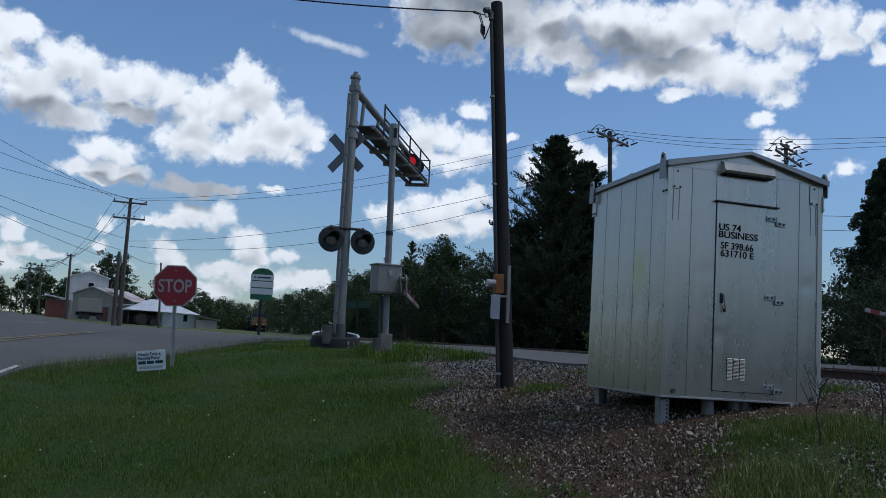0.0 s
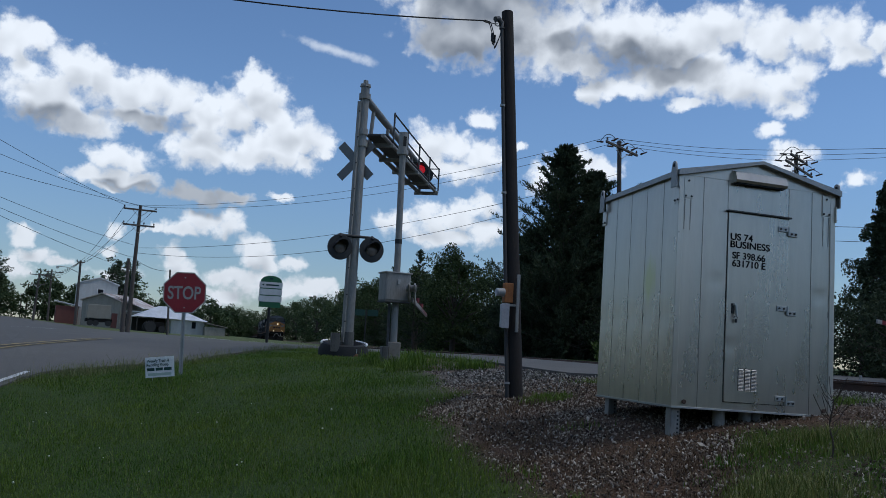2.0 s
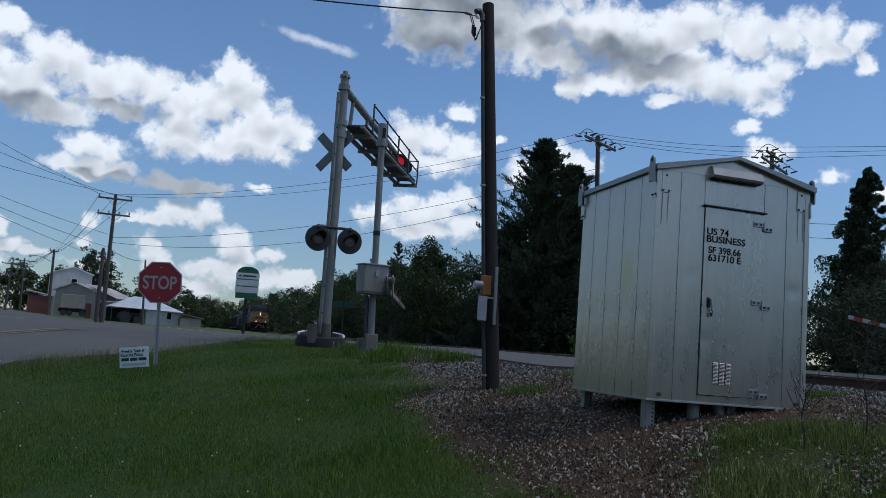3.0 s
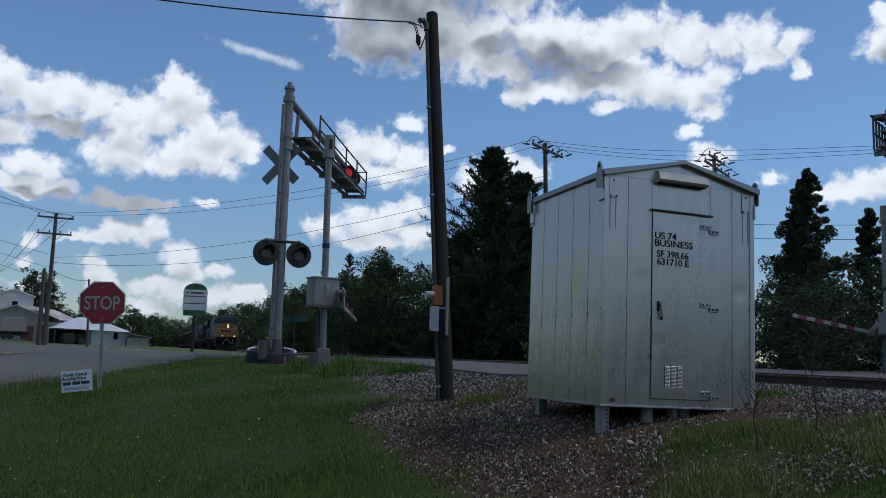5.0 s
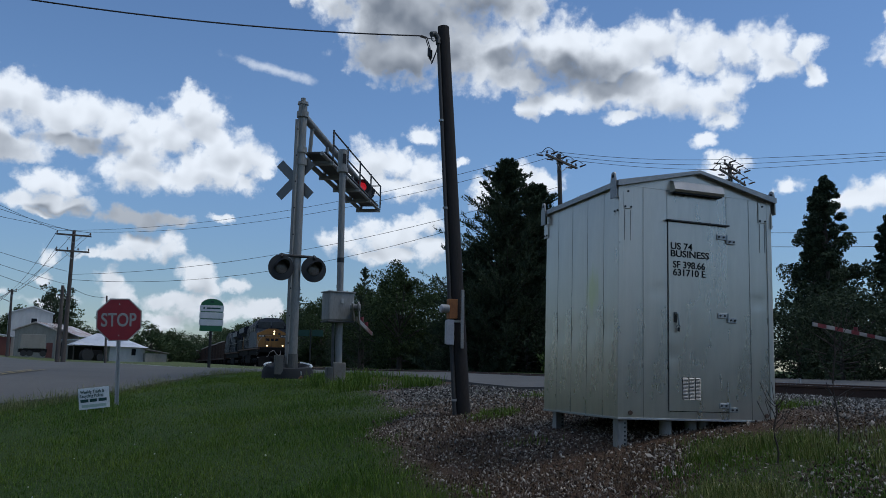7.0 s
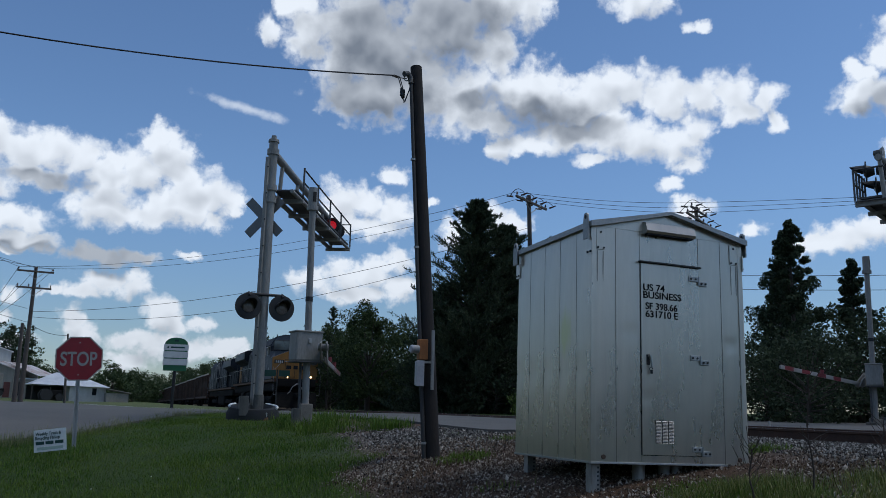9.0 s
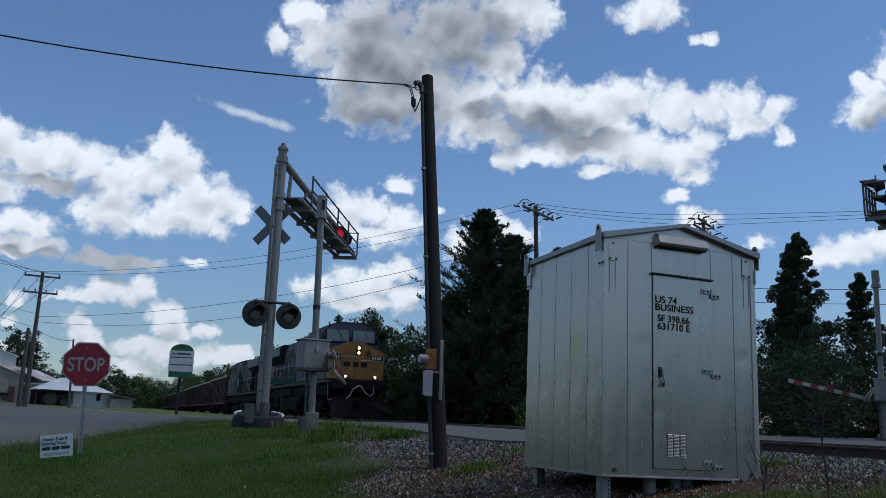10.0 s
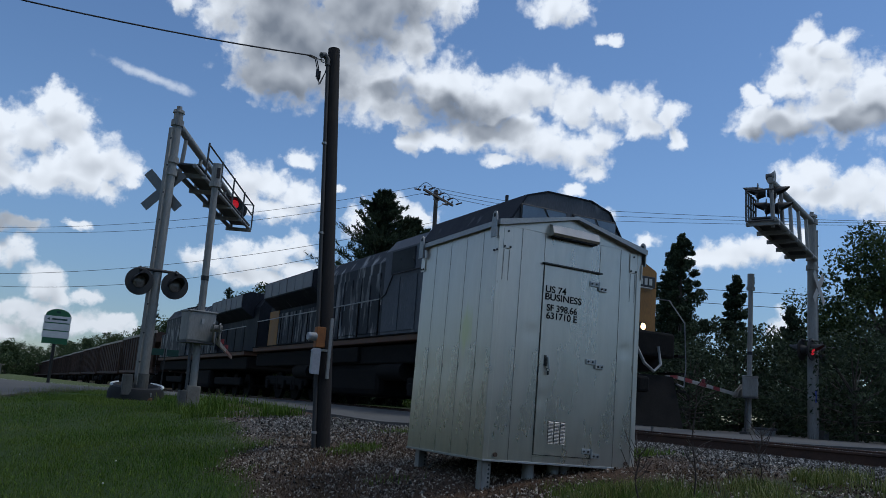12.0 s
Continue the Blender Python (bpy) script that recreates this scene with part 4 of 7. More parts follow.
def build_mast(name, base, top, label, way, length, z_low, z_top, cross_at, cross_turn, arms, lamps, box_side, girth=0.125, rail_from=0.9):
    th = thing(name, Matrix.Identity(4), label, "crossing signal", "cantilever crossing signals")
    base, top = Vector(base), Vector(top)
    lean = (top - base) / (top.z - base.z)
    at = lambda z: base + lean * (z - base.z)
    part("mast", tube(base - lean * 0.3, top, girth, girth * 0.85, 20), M_SILVER, th, smooth=True)
    part("cap", tube(at(top.z - 0.05), at(top.z + 0.02), girth + 0.01, girth, 20), M_SILVER, th)
    part("finial", tube(at(top.z), at(top.z + 0.12), 0.07, 0.06, 12), M_SILVER, th)
    chan = bmesh.new()
    a, b = at(base.z + 0.3), at(top.z - 0.45)
    off = Vector((box_side * 0.12, -0.06, 0))
    add_tube(chan, a + off, b + off, 0.06, 0.06, 4)
    part("cable_channel", chan, M_SILVER, th)
    for k in range(9):
        p = at(base.z + 0.8 + k * 0.65) + off + Vector((0, -0.05, 0))
        part("bolt", tube(p, p + Vector((0, -0.03, 0)), 0.02, seg=6), M_BLACK, th)
    for z in (z_low - 0.25, z_low + 0.05, z_top):
        part("clamp", tube(at(z - 0.07), at(z + 0.07), girth + 0.02, seg=20), M_SILVER, th)
    build_arm(th, at(z_low), way, length, z_low, z_top, lamps, rail_from)
    p = at(cross_at) + Vector((-0.2 if box_side < 0 else 0.0, 0, 0))
    crossbuck(th, Matrix.Translation(p + Vector((-math.sin(radians(cross_turn)), math.cos(radians(cross_turn)), 0)) * (0.2 if box_side < 0 else -0.2)) @ pose(0, 0, 0, 0, 0, cross_turn), M_BLADE_BACK if box_side < 0 else M_REFLECT)
    for z, turn, pair in arms:
        p = at(z)
        d = Vector((math.cos(radians(turn)), math.sin(radians(turn)), 0))
        n = Vector((d.y, -d.x, 0))
        part("crossarm", tube(p - d * 0.45 + n * 0.12 + Vector((0, 0, 0.3)), p + d * 0.45 + n * 0.12 + Vector((0, 0, 0.3)), 0.035, seg=10), M_BLACK, th)
        for s, lit in ((-1, pair[0]), (1, pair[1])):
            lamp_head(th, Matrix.Translation(p + d * s * 0.4 + n * 0.16) @ pose(0, 0, 0, 0, 0, turn), lit, 0.3)
            part("bracket", tube(p + d * s * 0.4 + n * 0.2 + Vector((0, 0, 0.25)), p + d * s * 0.4 + n * 0.12 + Vector((0, 0, 0.33)), 0.03, seg=8), M_BLACK, th)
    foot = block((-0.24, -0.24, -0.4), (0.24, 0.24, 0.03), 0.02)
    f = part("foundation", foot, M_SOIL_RED if box_side < 0 else M_PIER, th, "stained concrete foundation")
    f.location = base
    for k in range(4):
        part("flange_bolt", tube((base.x + 0.2 * (1 if k % 2 else -1), base.y + 0.2 * (1 if k > 1 else -1), base.z), (base.x + 0.2 * (1 if k % 2 else -1), base.y + 0.2 * (1 if k > 1 else -1), base.z + 0.14), 0.02, seg=6), M_GALV, th)
    case = part("junction_case", block((-0.1, -0.12, 0.0), (0.1, 0.12, 0.45), 0.01), M_CASE, th)
    case.location = base + Vector((box_side * 0.32, -0.1, 0.06))
    part("base_sleeve", tube(base, base + lean * 0.55, 0.15, 0.145, 16), M_CASE, th)
    return th


build_mast("cantilever_signal", (3.26, 20.0, 1.14), (3.25, 19.84, 7.85), "tall silver cantilever signal mast with flashers and crossbuck", (0.407, 0.914), 7.4, 6.6, 7.55, 5.95, -32,
           [(3.72, 8, (False, False))], [(6.2, 0.2, 7.1, -80, True), (7.0, 0.2, 7.1, -80, False), (6.2, 0.0, 7.1, 100, False), (7.0, 0.0, 7.1, 100, False)], -1)
build_mast("cantilever_signal", (21.6, 17.1, 1.0), (21.68, 17.1, 7.95), "tall silver cantilever signal mast beyond the track, red flasher lit", (-0.877, -0.481), 5.5, 6.57, 7.75, 5.7, 20,
           [(3.8, 16, (True, False)), (3.8, 196, (False, False))], [(5.0, 0.42, 7.42, 11, False), (4.6, 0.3, 7.1, 11, False), (4.9, 0.0, 7.42, -169, False), (4.5, 0.0, 7.1, -169, False)], 1, 0.15, 4.5)
_bell = thing("crossing_bell", pose(17.45, 14.9, 7.55, 0, 0, 28.7), "grey crossing bell on a short post above the signal arm", "bell")
part("post", tube((0, 0, -1.0), (0, 0, 0.22), 0.05, seg=12), M_SILVER, _bell, smooth=True)
part("gong", tube((0, -0.06, 0.36), (0, 0.0, 0.36), 0.15, 0.11, 20), M_SILVER, _bell, "round bell gong", smooth=True)
part("striker_case", tube((0, 0.0, 0.36), (0, 0.16, 0.36), 0.09, 0.08, 14), M_GRATING, _bell, smooth=True)
part("bracket", block((-0.03, -0.03, 0.2), (0.03, 0.03, 0.3), 0.006), M_GALV, _bell)


def build_tyre():
    """A big dark tyre sunk round the mast's foot, its upper rim painted white."""
    th = thing("tyre_guard", pose(3.22, 20.35, 1.16, 8, 0, 0), "large black tyre round the mast foot with white-painted rim", "tyre")
    bm = bmesh.new()
    rings = []
    for a in np.linspace(0, 2 * math.pi, 36, endpoint=False):
        ring = []
        for r, z in ((0.4, -0.2), (0.38, 0.16), (0.47, 0.27), (0.56, 0.25), (0.62, 0.08), (0.61, -0.2)):
            ring.append(bm.verts.new((r * math.cos(a), r * math.sin(a), z)))
        rings.append(ring)
    for i in range(36):
        p, q = rings[i], rings[(i + 1) % 36]
        for k in range(5):
            bm.faces.new((p[k], q[k], q[k + 1], p[k + 1]))
    bmesh.ops.recalc_face_normals(bm, faces=bm.faces[:])
    part("tread", bm, M_RUBBER, th, smooth=True)
    for lo, hi in ((2.3, 3.3), (-0.5, 0.9)):
        rim = bmesh.new()
        add_path(rim, [(0.56 * math.cos(a), 0.56 * math.sin(a), 0.255) for a in np.linspace(lo, hi, 14)], 0.028)
        part("painted_rim", rim, M_WHITE, th, "white-painted tyre edge", smooth=True)


build_tyre()


def build_gate(name, base, top, label, way, length, face, mech_z, drop=0.0, plain_end=0.0):
    """A crossing gate: mast, mechanism case, counterweights and a striped arm laid down along `way`."""
    th = thing(name, Matrix.Identity(4), label, "crossing gate", "crossing gates")
    base, top = Vector(base), Vector(top)
    lean = (top - base) / (top.z - base.z)
    at = lambda z: base + lean * (z - base.z)
    part("mast", tube(at(base.z - 0.1), at(top.z - 0.45), 0.075, 0.07, 16), M_SILVER, th, smooth=True)
    part("mast_head", tube(at(top.z - 0.45), at(top.z), 0.1, 0.1, 16), M_SILVER, th, smooth=True)
    part("head_band", tube(at(top.z - 0.5), at(top.z - 0.4), 0.125, 0.125, 16), M_SILVER, th)
    # dark plate on the head, its colour standing for a shaded slot
    slot = part("head_slot", block((-0.035, -0.105, -0.12), (0.035, -0.09, 0.1)), M_GAP_SHADE, th)
    slot.matrix_local = Matrix.Translation(at(top.z - 0.2)) @ pose(0, 0, 0, 0, 0, face)
    part("dark_band", tube(at(mech_z + 0.95), at(mech_z + 1.05), 0.079, 0.079, 16), M_BLACK, th)
    turn = pose(0, 0, 0, 0, 0, face)
    case = part("mechanism_case", block((-0.29, -0.24, -0.3), (0.29, 0.18, 0.3), 0.035), M_SILVER, th, "weathered grey gate mechanism case")
    case.matrix_local = Matrix.Translation(at(mech_z)) @ turn @ Matrix.Translation((-0.05, 0.0, 0.0))
    part("case_lid", block((-0.31, -0.26, 0.285), (0.31, 0.2, 0.32), 0.012), M_SILVER, case)
    part("case_rib", block((-0.3, -0.25, -0.33), (0.3, 0.19, -0.3), 0.008), M_GRATING, case)
    part("hasp", block((-0.03, -0.265, 0.06), (0.03, -0.24, 0.16), 0.006), M_GALV, case)
    way = Vector((*way, 0)).normalized()
    side = Vector((way.y, -way.x, 0))
    hub = at(mech_z - 0.24) + side * 0.3
    for s in (0.0, 0.12):
        cw = bmesh.new()
        add_prism(cw, [(-0.65, 0.28), (-0.35, 0.34), (0.05, 0.1), (0.2, -0.06), (0.05, -0.1), (-0.45, 0.05)], 1, -0.012, 0.012)
        w = part("counterweight_arm", cw, M_SILVER, th, "pale steel counterweight arm")
        w.matrix_local = Matrix.Translation(hub + side * s) @ Matrix.Rotation(math.atan2(way.y, way.x), 4, "Z")
    part("counterweight", tube(hub - way * 0.35 + Vector((0, 0, 0.22)) - side * 0.06, hub - way * 0.35 + Vector((0, 0, 0.22)) + side * 0.16, 0.07, seg=14), M_SILVER, th)
    arm = part("gate_arm", block((0.0, -0.02, -0.05), (length, 0.02, 0.05), 0.006), M_REFLECT, th, "red and white striped gate arm, lowered")
    arm.matrix_local = Matrix.Translation(hub + side * 0.06) @ Matrix.Rotation(math.atan2(way.y, way.x), 4, "Z") @ Matrix.Rotation(radians(drop), 4, "Y")
    n = int((length - plain_end) / 0.8)
    for k in range(1, n):
        for y in (-0.0235, 0.0205):
            part("stripe", block((0.35 + k * 0.8 + plain_end, y, -0.051), (0.75 + k * 0.8 + plain_end, y + 0.003, 0.051)), M_REFLECT_RED, arm)
        if k % 3 == 2:
            part("arm_lamp", tube((0.5 + k * 0.8, 0, 0.05), (0.5 + k * 0.8, 0, 0.16), 0.05, seg=10), M_REFLECT_RED, arm, "small red arm lamp")
    part("conduit", tube(base + Vector((-0.13, 0.0, 0.3)), at(mech_z - 0.3) + Vector((-0.13, 0, 0)), 0.03, seg=8), M_GRATING, th)
    f = part("foundation", block((-0.13, -0.13, -0.4), (0.13, 0.13, 0.4), 0.02), M_PIER, th, "pale concrete pier")
    f.location = base
    b2 = part("relay_case", block((-0.27, -0.18, -0.15), (-0.14, 0.1, 0.3), 0.015), M_CASE, th)
    b2.location = base
    return th


build_gate("crossing_gate", (3.89, 17.3, 1.1), (3.82, 17.3, 6.07), "crossing gate with grey case and striped arm lowered over the road", (0.259, 0.966), 8.5, 12, 2.66, 0.0, 3.2)
build_gate("crossing_gate", (20.03, 18.05, 1.02), (20.13, 18.05, 6.03), "crossing gate beyond the track with striped arm lowered", (-0.955, -0.297), 4.15, 40, 2.62, -4.2)
_case = thing("relay_box", pose(21.0, 18.3, 1.05, 0, 0, 40), "low grey relay box beside the far signal mast", "relay box")
part("body", block((-0.5, -0.3, -0.05), (0.5, 0.3, 0.35), 0.02), M_SILVER, _case)
part("lid", block((-0.54, -0.34, 0.35), (0.54, 0.34, 0.42), 0.015), M_GRATING, _case)
_blue = thing("blue_sign", pose(21.3, 16.75, 2.45, 0, 0, 45), "small blue notice plate on the signal mast", "sign")
part("plate", block((-0.14, -0.01, -0.17), (0.14, 0.0, 0.17), 0.004), M_BLUE, _blue)
part("clamp", block((-0.02, 0.0, -0.05), (0.02, 0.2, 0.05)), M_GALV, _blue)

# ---- near pole and its fittings ----
M_ORANGE = surface("rusty_orange_box", [(0.3, (0.2, 0.07, 0.02)), (0.6, (0.36, 0.14, 0.04))], 0.7, 0.1, 8, 60, 0.3, 0.004)
M_GREYBOX = plain("grey_enamel_box", (0.4, 0.4, 0.42), 0.5)
M_CONDUIT = plain("dull_dark_conduit", (0.035, 0.034, 0.033), 0.7)
M_PORCELAIN = plain("brown_porcelain", (0.06, 0.03, 0.02), 0.3)


def catenary(a, b, sag, n=24):
    a, b = Vector(a), Vector(b)
    return [a.lerp(b, i / n) - Vector((0, 0, 4 * sag * (i / n) * (1 - i / n))) for i in range(n + 1)]


def build_near_pole():
    th = thing("service_pole", Matrix.Identity(4), "dark leaning creosoted service pole with meter and conduit", "utility pole")
    base, top = Vector((4.53, 11.15, 0.55)), Vector((4.405, 12.02, 6.82))
    lean = (top - base) / (top.z - base.z)
    at = lambda z: base + lean * (z - base.z)
    bm = bmesh.new()
    add_tube(bm, base, top, 0.118, 0.092, 24)
    part("shaft", bm, M_POLE, th, smooth=True)
    left = Vector((-0.13, -0.05, 0))
    part("riser_conduit", tube(at(0.6) + left, at(6.55) + left * 0.85, 0.03, 0.028, 10), M_CONDUIT, th, "grey riser conduit", smooth=True)
    part("weatherhead", add_path(bmesh.new(), [at(6.5) + left * 0.85, at(6.6) + left * 0.9, at(6.66) + left * 1.3, at(6.63) + left * 1.8], 0.045, 10), M_GRATING, th, smooth=True)
    strip = part("cover_strip", block((-0.022, -0.03, 0), (0.022, 0.0, 0.83), 0.004), M_REFLECT, th, "white plastic cover strip")
    strip.matrix_local = Matrix.Translation(at(1.72) + Vector((0.0, -0.115, 0)))
    box = part("switch_box", block((-0.07, -0.06, 0), (0.06, 0.06, 0.28), 0.008), M_ORANGE, th, "rusty orange switch box")
    box.matrix_local = Matrix.Translation(at(2.14) + Vector((-0.12, -0.12, 0)))
    part("meter", tube((-0.07, -0.02, 0.14), (-0.16, -0.03, 0.14), 0.06, 0.055, 18), M_REFLECT, box, "pale round meter", smooth=True)
    part("meter_glass", tube((-0.16, -0.03, 0.14), (-0.19, -0.033, 0.14), 0.06, 0.05, 18), M_GREYBOX, box, smooth=True)
    lower = part("breaker_box", block((-0.05, -0.05, 0), (0.05, 0.05, 0.33), 0.008), M_GREYBOX, th, "grey breaker box")
    lower.matrix_local = Matrix.Translation(at(1.78) + Vector((-0.19, -0.12, 0)))
    part("lid", block((-0.058, -0.06, -0.01), (0.058, -0.05, 0.34), 0.003), M_GREYBOX, lower)
    clip = part("clip", block((-0.2, -0.13, 0), (0.0, -0.1, 0.03)), M_GALV, th)
    clip.matrix_local = Matrix.Translation(at(2.09))
    ring = bmesh.new()
    c = at(6.6) + Vector((-0.17, 0, 0))
    add_path(ring, [c + Vector((0.04 * math.cos(a), 0, 0.04 * math.sin(a))) for a in np.linspace(0, 6.2, 14)], 0.009)
    add_path(ring, [c + Vector((0.04, 0, 0)), c + Vector((0.13, 0, 0))], 0.009)
    part("eye_bolt", ring, M_GALV, th)
    drip = bmesh.new()
    tie = Vector((4.02, 12.0, 6.62))
    for k, s in enumerate((-0.03, 0.03)):
        add_path(drip, [tie + Vector((0, s, 0)), tie + Vector((0.1, s, -0.02)), tie + Vector((0.16, s, -0.2)), tie + Vector((0.14 + 0.05 * k, s, -0.36)), tie + Vector((0.2, s, -0.42)), tie + Vector((0.27, 0, -0.22)), tie + Vector((0.29, 0, -0.12))], 0.008)
    part("drip_loop", drip, M_WIRE, th)
    for k in range(2):
        part("splice", tube(tie + Vector((0.14 + 0.05 * k, -0.03 + 0.06 * k, -0.2)), tie + Vector((0.14 + 0.05 * k, -0.03 + 0.06 * k, -0.33)), 0.024, seg=8), M_WIRE, th)
    for k in range(4):
        z = 1.0 + k * 1.4
        part("strap", tube(at(z) + left * 0.95 + Vector((0, 0, -0.015)), at(z) + left * 0.95 + Vector((0, 0, 0.015)), 0.04, seg=10), M_GALV, th)
    return th


build_near_pole()


def build_wire(a, b, sag, r, label, name="overhead_wire", group="overhead wires"):
    bm = add_path(bmesh.new(), catenary(a, b, sag), r * (0.75 if group else 1.0), 5)
    return tagged(part(name, bm, M_WIRE), label, "wire", group)


build_wire((4.02, 12.0, 6.62), (-9.0, 12.6, 7.35), 0.5, 0.012, "black twisted service cable sagging from the pole", "service_cable", "")
build_wire((4.25, 12.0, 6.6), (4.02, 12.0, 6.62), 0.01, 0.008, "thin tie wire at the pole head", "tie_wire", "")


def build_utility_pole(base, top, r, arms, label, turn=0.0, jumpers=False):
    """A line pole with cross-arms: rows of (drop from the top, half length, pins)."""
    th = thing("utility_pole", Matrix.Identity(4), label, "utility pole", "line poles")
    base, top = Vector(base), Vector(top)
    part("shaft", tube(base - Vector((0, 0, 0.4)), top, r, r * 0.65, 14), M_POLE_GREY, th, smooth=True)
    ends = []
    d = Vector((math.cos(radians(turn)), math.sin(radians(turn)), 0))
    n = Vector((-d.y, d.x, 0))
    lean = (top - base) / (top.z - base.z)
    for drop, half, pins in arms:
        c = top - lean * drop
        m = Matrix.Translation(c - n * r) @ Matrix.Rotation(radians(turn), 4, "Z")
        arm = part("crossarm", block((-half, -0.05, -0.06), (half, 0.05, 0.06), 0.01), M_POLE_GREY, th)
        arm.matrix_local = m
        part("brace", tube((-half * 0.5, -0.06, -0.03), (0, 0.02, -0.55), 0.018, seg=6), M_GALV, arm)
        part("brace", tube((half * 0.5, -0.06, -0.03), (0, 0.02, -0.55), 0.018, seg=6), M_GALV, arm)
        for k in range(pins):
            x = -half * 0.94 + 1.88 * half * k / max(1, pins - 1)
            ins = bmesh.new()
            add_tube(ins, (x, 0, 0.05), (x, 0, 0.14), 0.02, 0.02, 8)
            add_tube(ins, (x, 0, 0.12), (x, 0, 0.2), 0.06, 0.045, 10)
            add_tube(ins, (x, 0, 0.19), (x, 0, 0.26), 0.045, 0.02, 10)
            part("insulator", ins, M_PORCELAIN, arm)
            if jumpers:
                loop = bmesh.new()
                add_path(loop, [(x + 0.15 * s, 0.5 * s, 0.1 + 0.3 * math.cos(s * 1.5)) for s in np.linspace(-1, 1, 11)], 0.018)
                part("jumper", loop, M_WIRE, arm)
                for s in (-1, 1):
                    part("strain_insulator", tube((x, s * 0.25, 0.02), (x, s * 0.62, 0.1), 0.05, 0.04, 8), M_PORCELAIN, arm)
            ends.append(m @ Vector((x, 0, 0.24)))
    return th, ends


_left, L_ENDS = build_utility_pole((-7.0, 63.0, 1.3), (-6.96, 62.97, 10.53), 0.17, [(0.35, 1.15, 3), (1.5, 1.1, 4)], "tall wooden line pole leaning over the road, two crossarms", 10)
build_utility_pole((-7.2, 61.7, 1.4), (-7.2, 61.41, 6.46), 0.16, [], "shorter wooden pole stub beside the line pole")
_mid, M_ENDS = build_utility_pole((20.2, 39.9, 1.0), (19.75, 39.6, 13.0), 0.17, [(0.45, 1.75, 4)], "tall wooden line pole with jumper loops behind cedars", 36, True)
_right, R_ENDS = build_utility_pole((31.3, 39.8, 1.0), (30.8, 39.7, 13.5), 0.17, [(0.3, 1.5, 3), (0.85, 2.4, 4)], "tall wooden line pole crowded with crossarms and loops", 36, True)
build_utility_pole((-15.7, 92.0, 2.0), (-15.68, 91.3, 8.31), 0.16, [(0.2, 0.4, 2)], "wooden line pole beside the mill house", 20)
for b, t, arms in (((-28.45, 131.4, 2.4), (-28.1, 130.6, 8.9), [(0.2, 1.3, 3), (1.6, 0.9, 2)]), ((-29.75, 147.2, 2.5), (-29.75, 146.3, 10.6), [(0.4, 1.8, 4), (1.2, 1.4, 3)]),
                   ((-42.2, 186.6, 2.7), (-42.05, 185.7, 9.8), [(0.3, 1.6, 4)]), ((-58.9, 252.8, 3.0), (-58.7, 252, 9.9), [(0.3, 1.8, 4)]), ((-80, 330, 3.0), (-80, 330, 10.5), [(0.3, 1.8, 4)])):
    build_utility_pole(b, t, 0.18, arms, "distant wooden line pole along the road", 15)
build_utility_pole((-4.26, 63.4, 1.2), (-4.5, 63.2, 6.0), 0.09, [], "thin weathered post beside the road")

LOW_WIRES = ((7.35, 11.2, 1.1), (7.0, 10.8, 1.7))
for k in range(2):
    build_wire(L_ENDS[min(k, 2)], M_ENDS[k], 1.1 + 0.15 * k, 0.016, "long black line wire across the railway")
for k in range(2):
    build_wire((-7.0, 62.6, LOW_WIRES[k][0]), (19.8, 39.7, LOW_WIRES[k][1]), LOW_WIRES[k][2], 0.018, "lower telephone cable across the railway")
for k in range(3):
    build_wire(M_ENDS[k], R_ENDS[k], 0.2, 0.016, "black line wire between the tall poles")
    build_wire(R_ENDS[k], (50 + k * 0.4, 2 - k, 10.0 + 0.2 * k), 0.5, 0.016, "black line wire running on along the road")
build_wire((30.9, 39.7, 9.4), (50, 4, 7.5), 0.6, 0.02, "lower cable running on along the road")
build_wire((31.0, 39.7, 8.6), (50, 3, 6.8), 0.6, 0.02, "lower cable running on along the road")
for k, (x, y, z) in enumerate(((-12.29, 48.9, 11.38), (-12.24, 49, 10.7), (-12.18, 49, 9.84), (-12.07, 49.2, 8.35), (-12.0, 49.3, 7.74), (-12, 49.3, 7.3))):
    e = Vector(L_ENDS[k]) if k < 3 else Vector((-7.1, 62.0, 8.4 - 0.9 * (k - 2)))
    way = (Vector((x, y, z)) - e)
    build_wire(e, e + way * 2.2 + Vector((0, 0, 0.6)), 0.5, 0.018, "black line wire crossing above the road")
for k in range(4):
    build_wire(L_ENDS[k], (-15.68 + 0.2 * k, 91.3, 8.2), 0.4, 0.02, "line wire towards the mill house")
    build_wire((-15.68, 91.3, 8.2), (-28.1 + 0.7 * k, 130.6, 8.8), 0.5, 0.025, "distant line wire along the road")
build_wire((-6.98, 61.5, 6.6), (-4.5, 63.2, 5.9), 0.3, 0.02, "slack drop wire to a thin post")

# ---- signs ----
M_GREEN = plain("green_sign_sheet", (0.02, 0.12, 0.045), 0.5)
# white dimmed in the base colour, since the town sign's face is backlit
M_SIGN_PANEL = plain("shaded_white_panel", (0.58, 0.59, 0.57), 0.6)
M_STREET = plain("street_plate_green", (0.006, 0.045, 0.03), 0.5)
M_INK = plain("dark_green_ink", (0.01, 0.05, 0.04), 0.7)
M_PALE_INK = plain("faded_pale_green_ink", (0.4, 0.5, 0.42), 0.7)
M_BLACKPOST = plain("black_sign_post", (0.012, 0.012, 0.012), 0.6)


def octagon(r):
    return [(r * math.cos(radians(22.5 + 45 * k)), r * math.sin(radians(22.5 + 45 * k))) for k in range(8)]


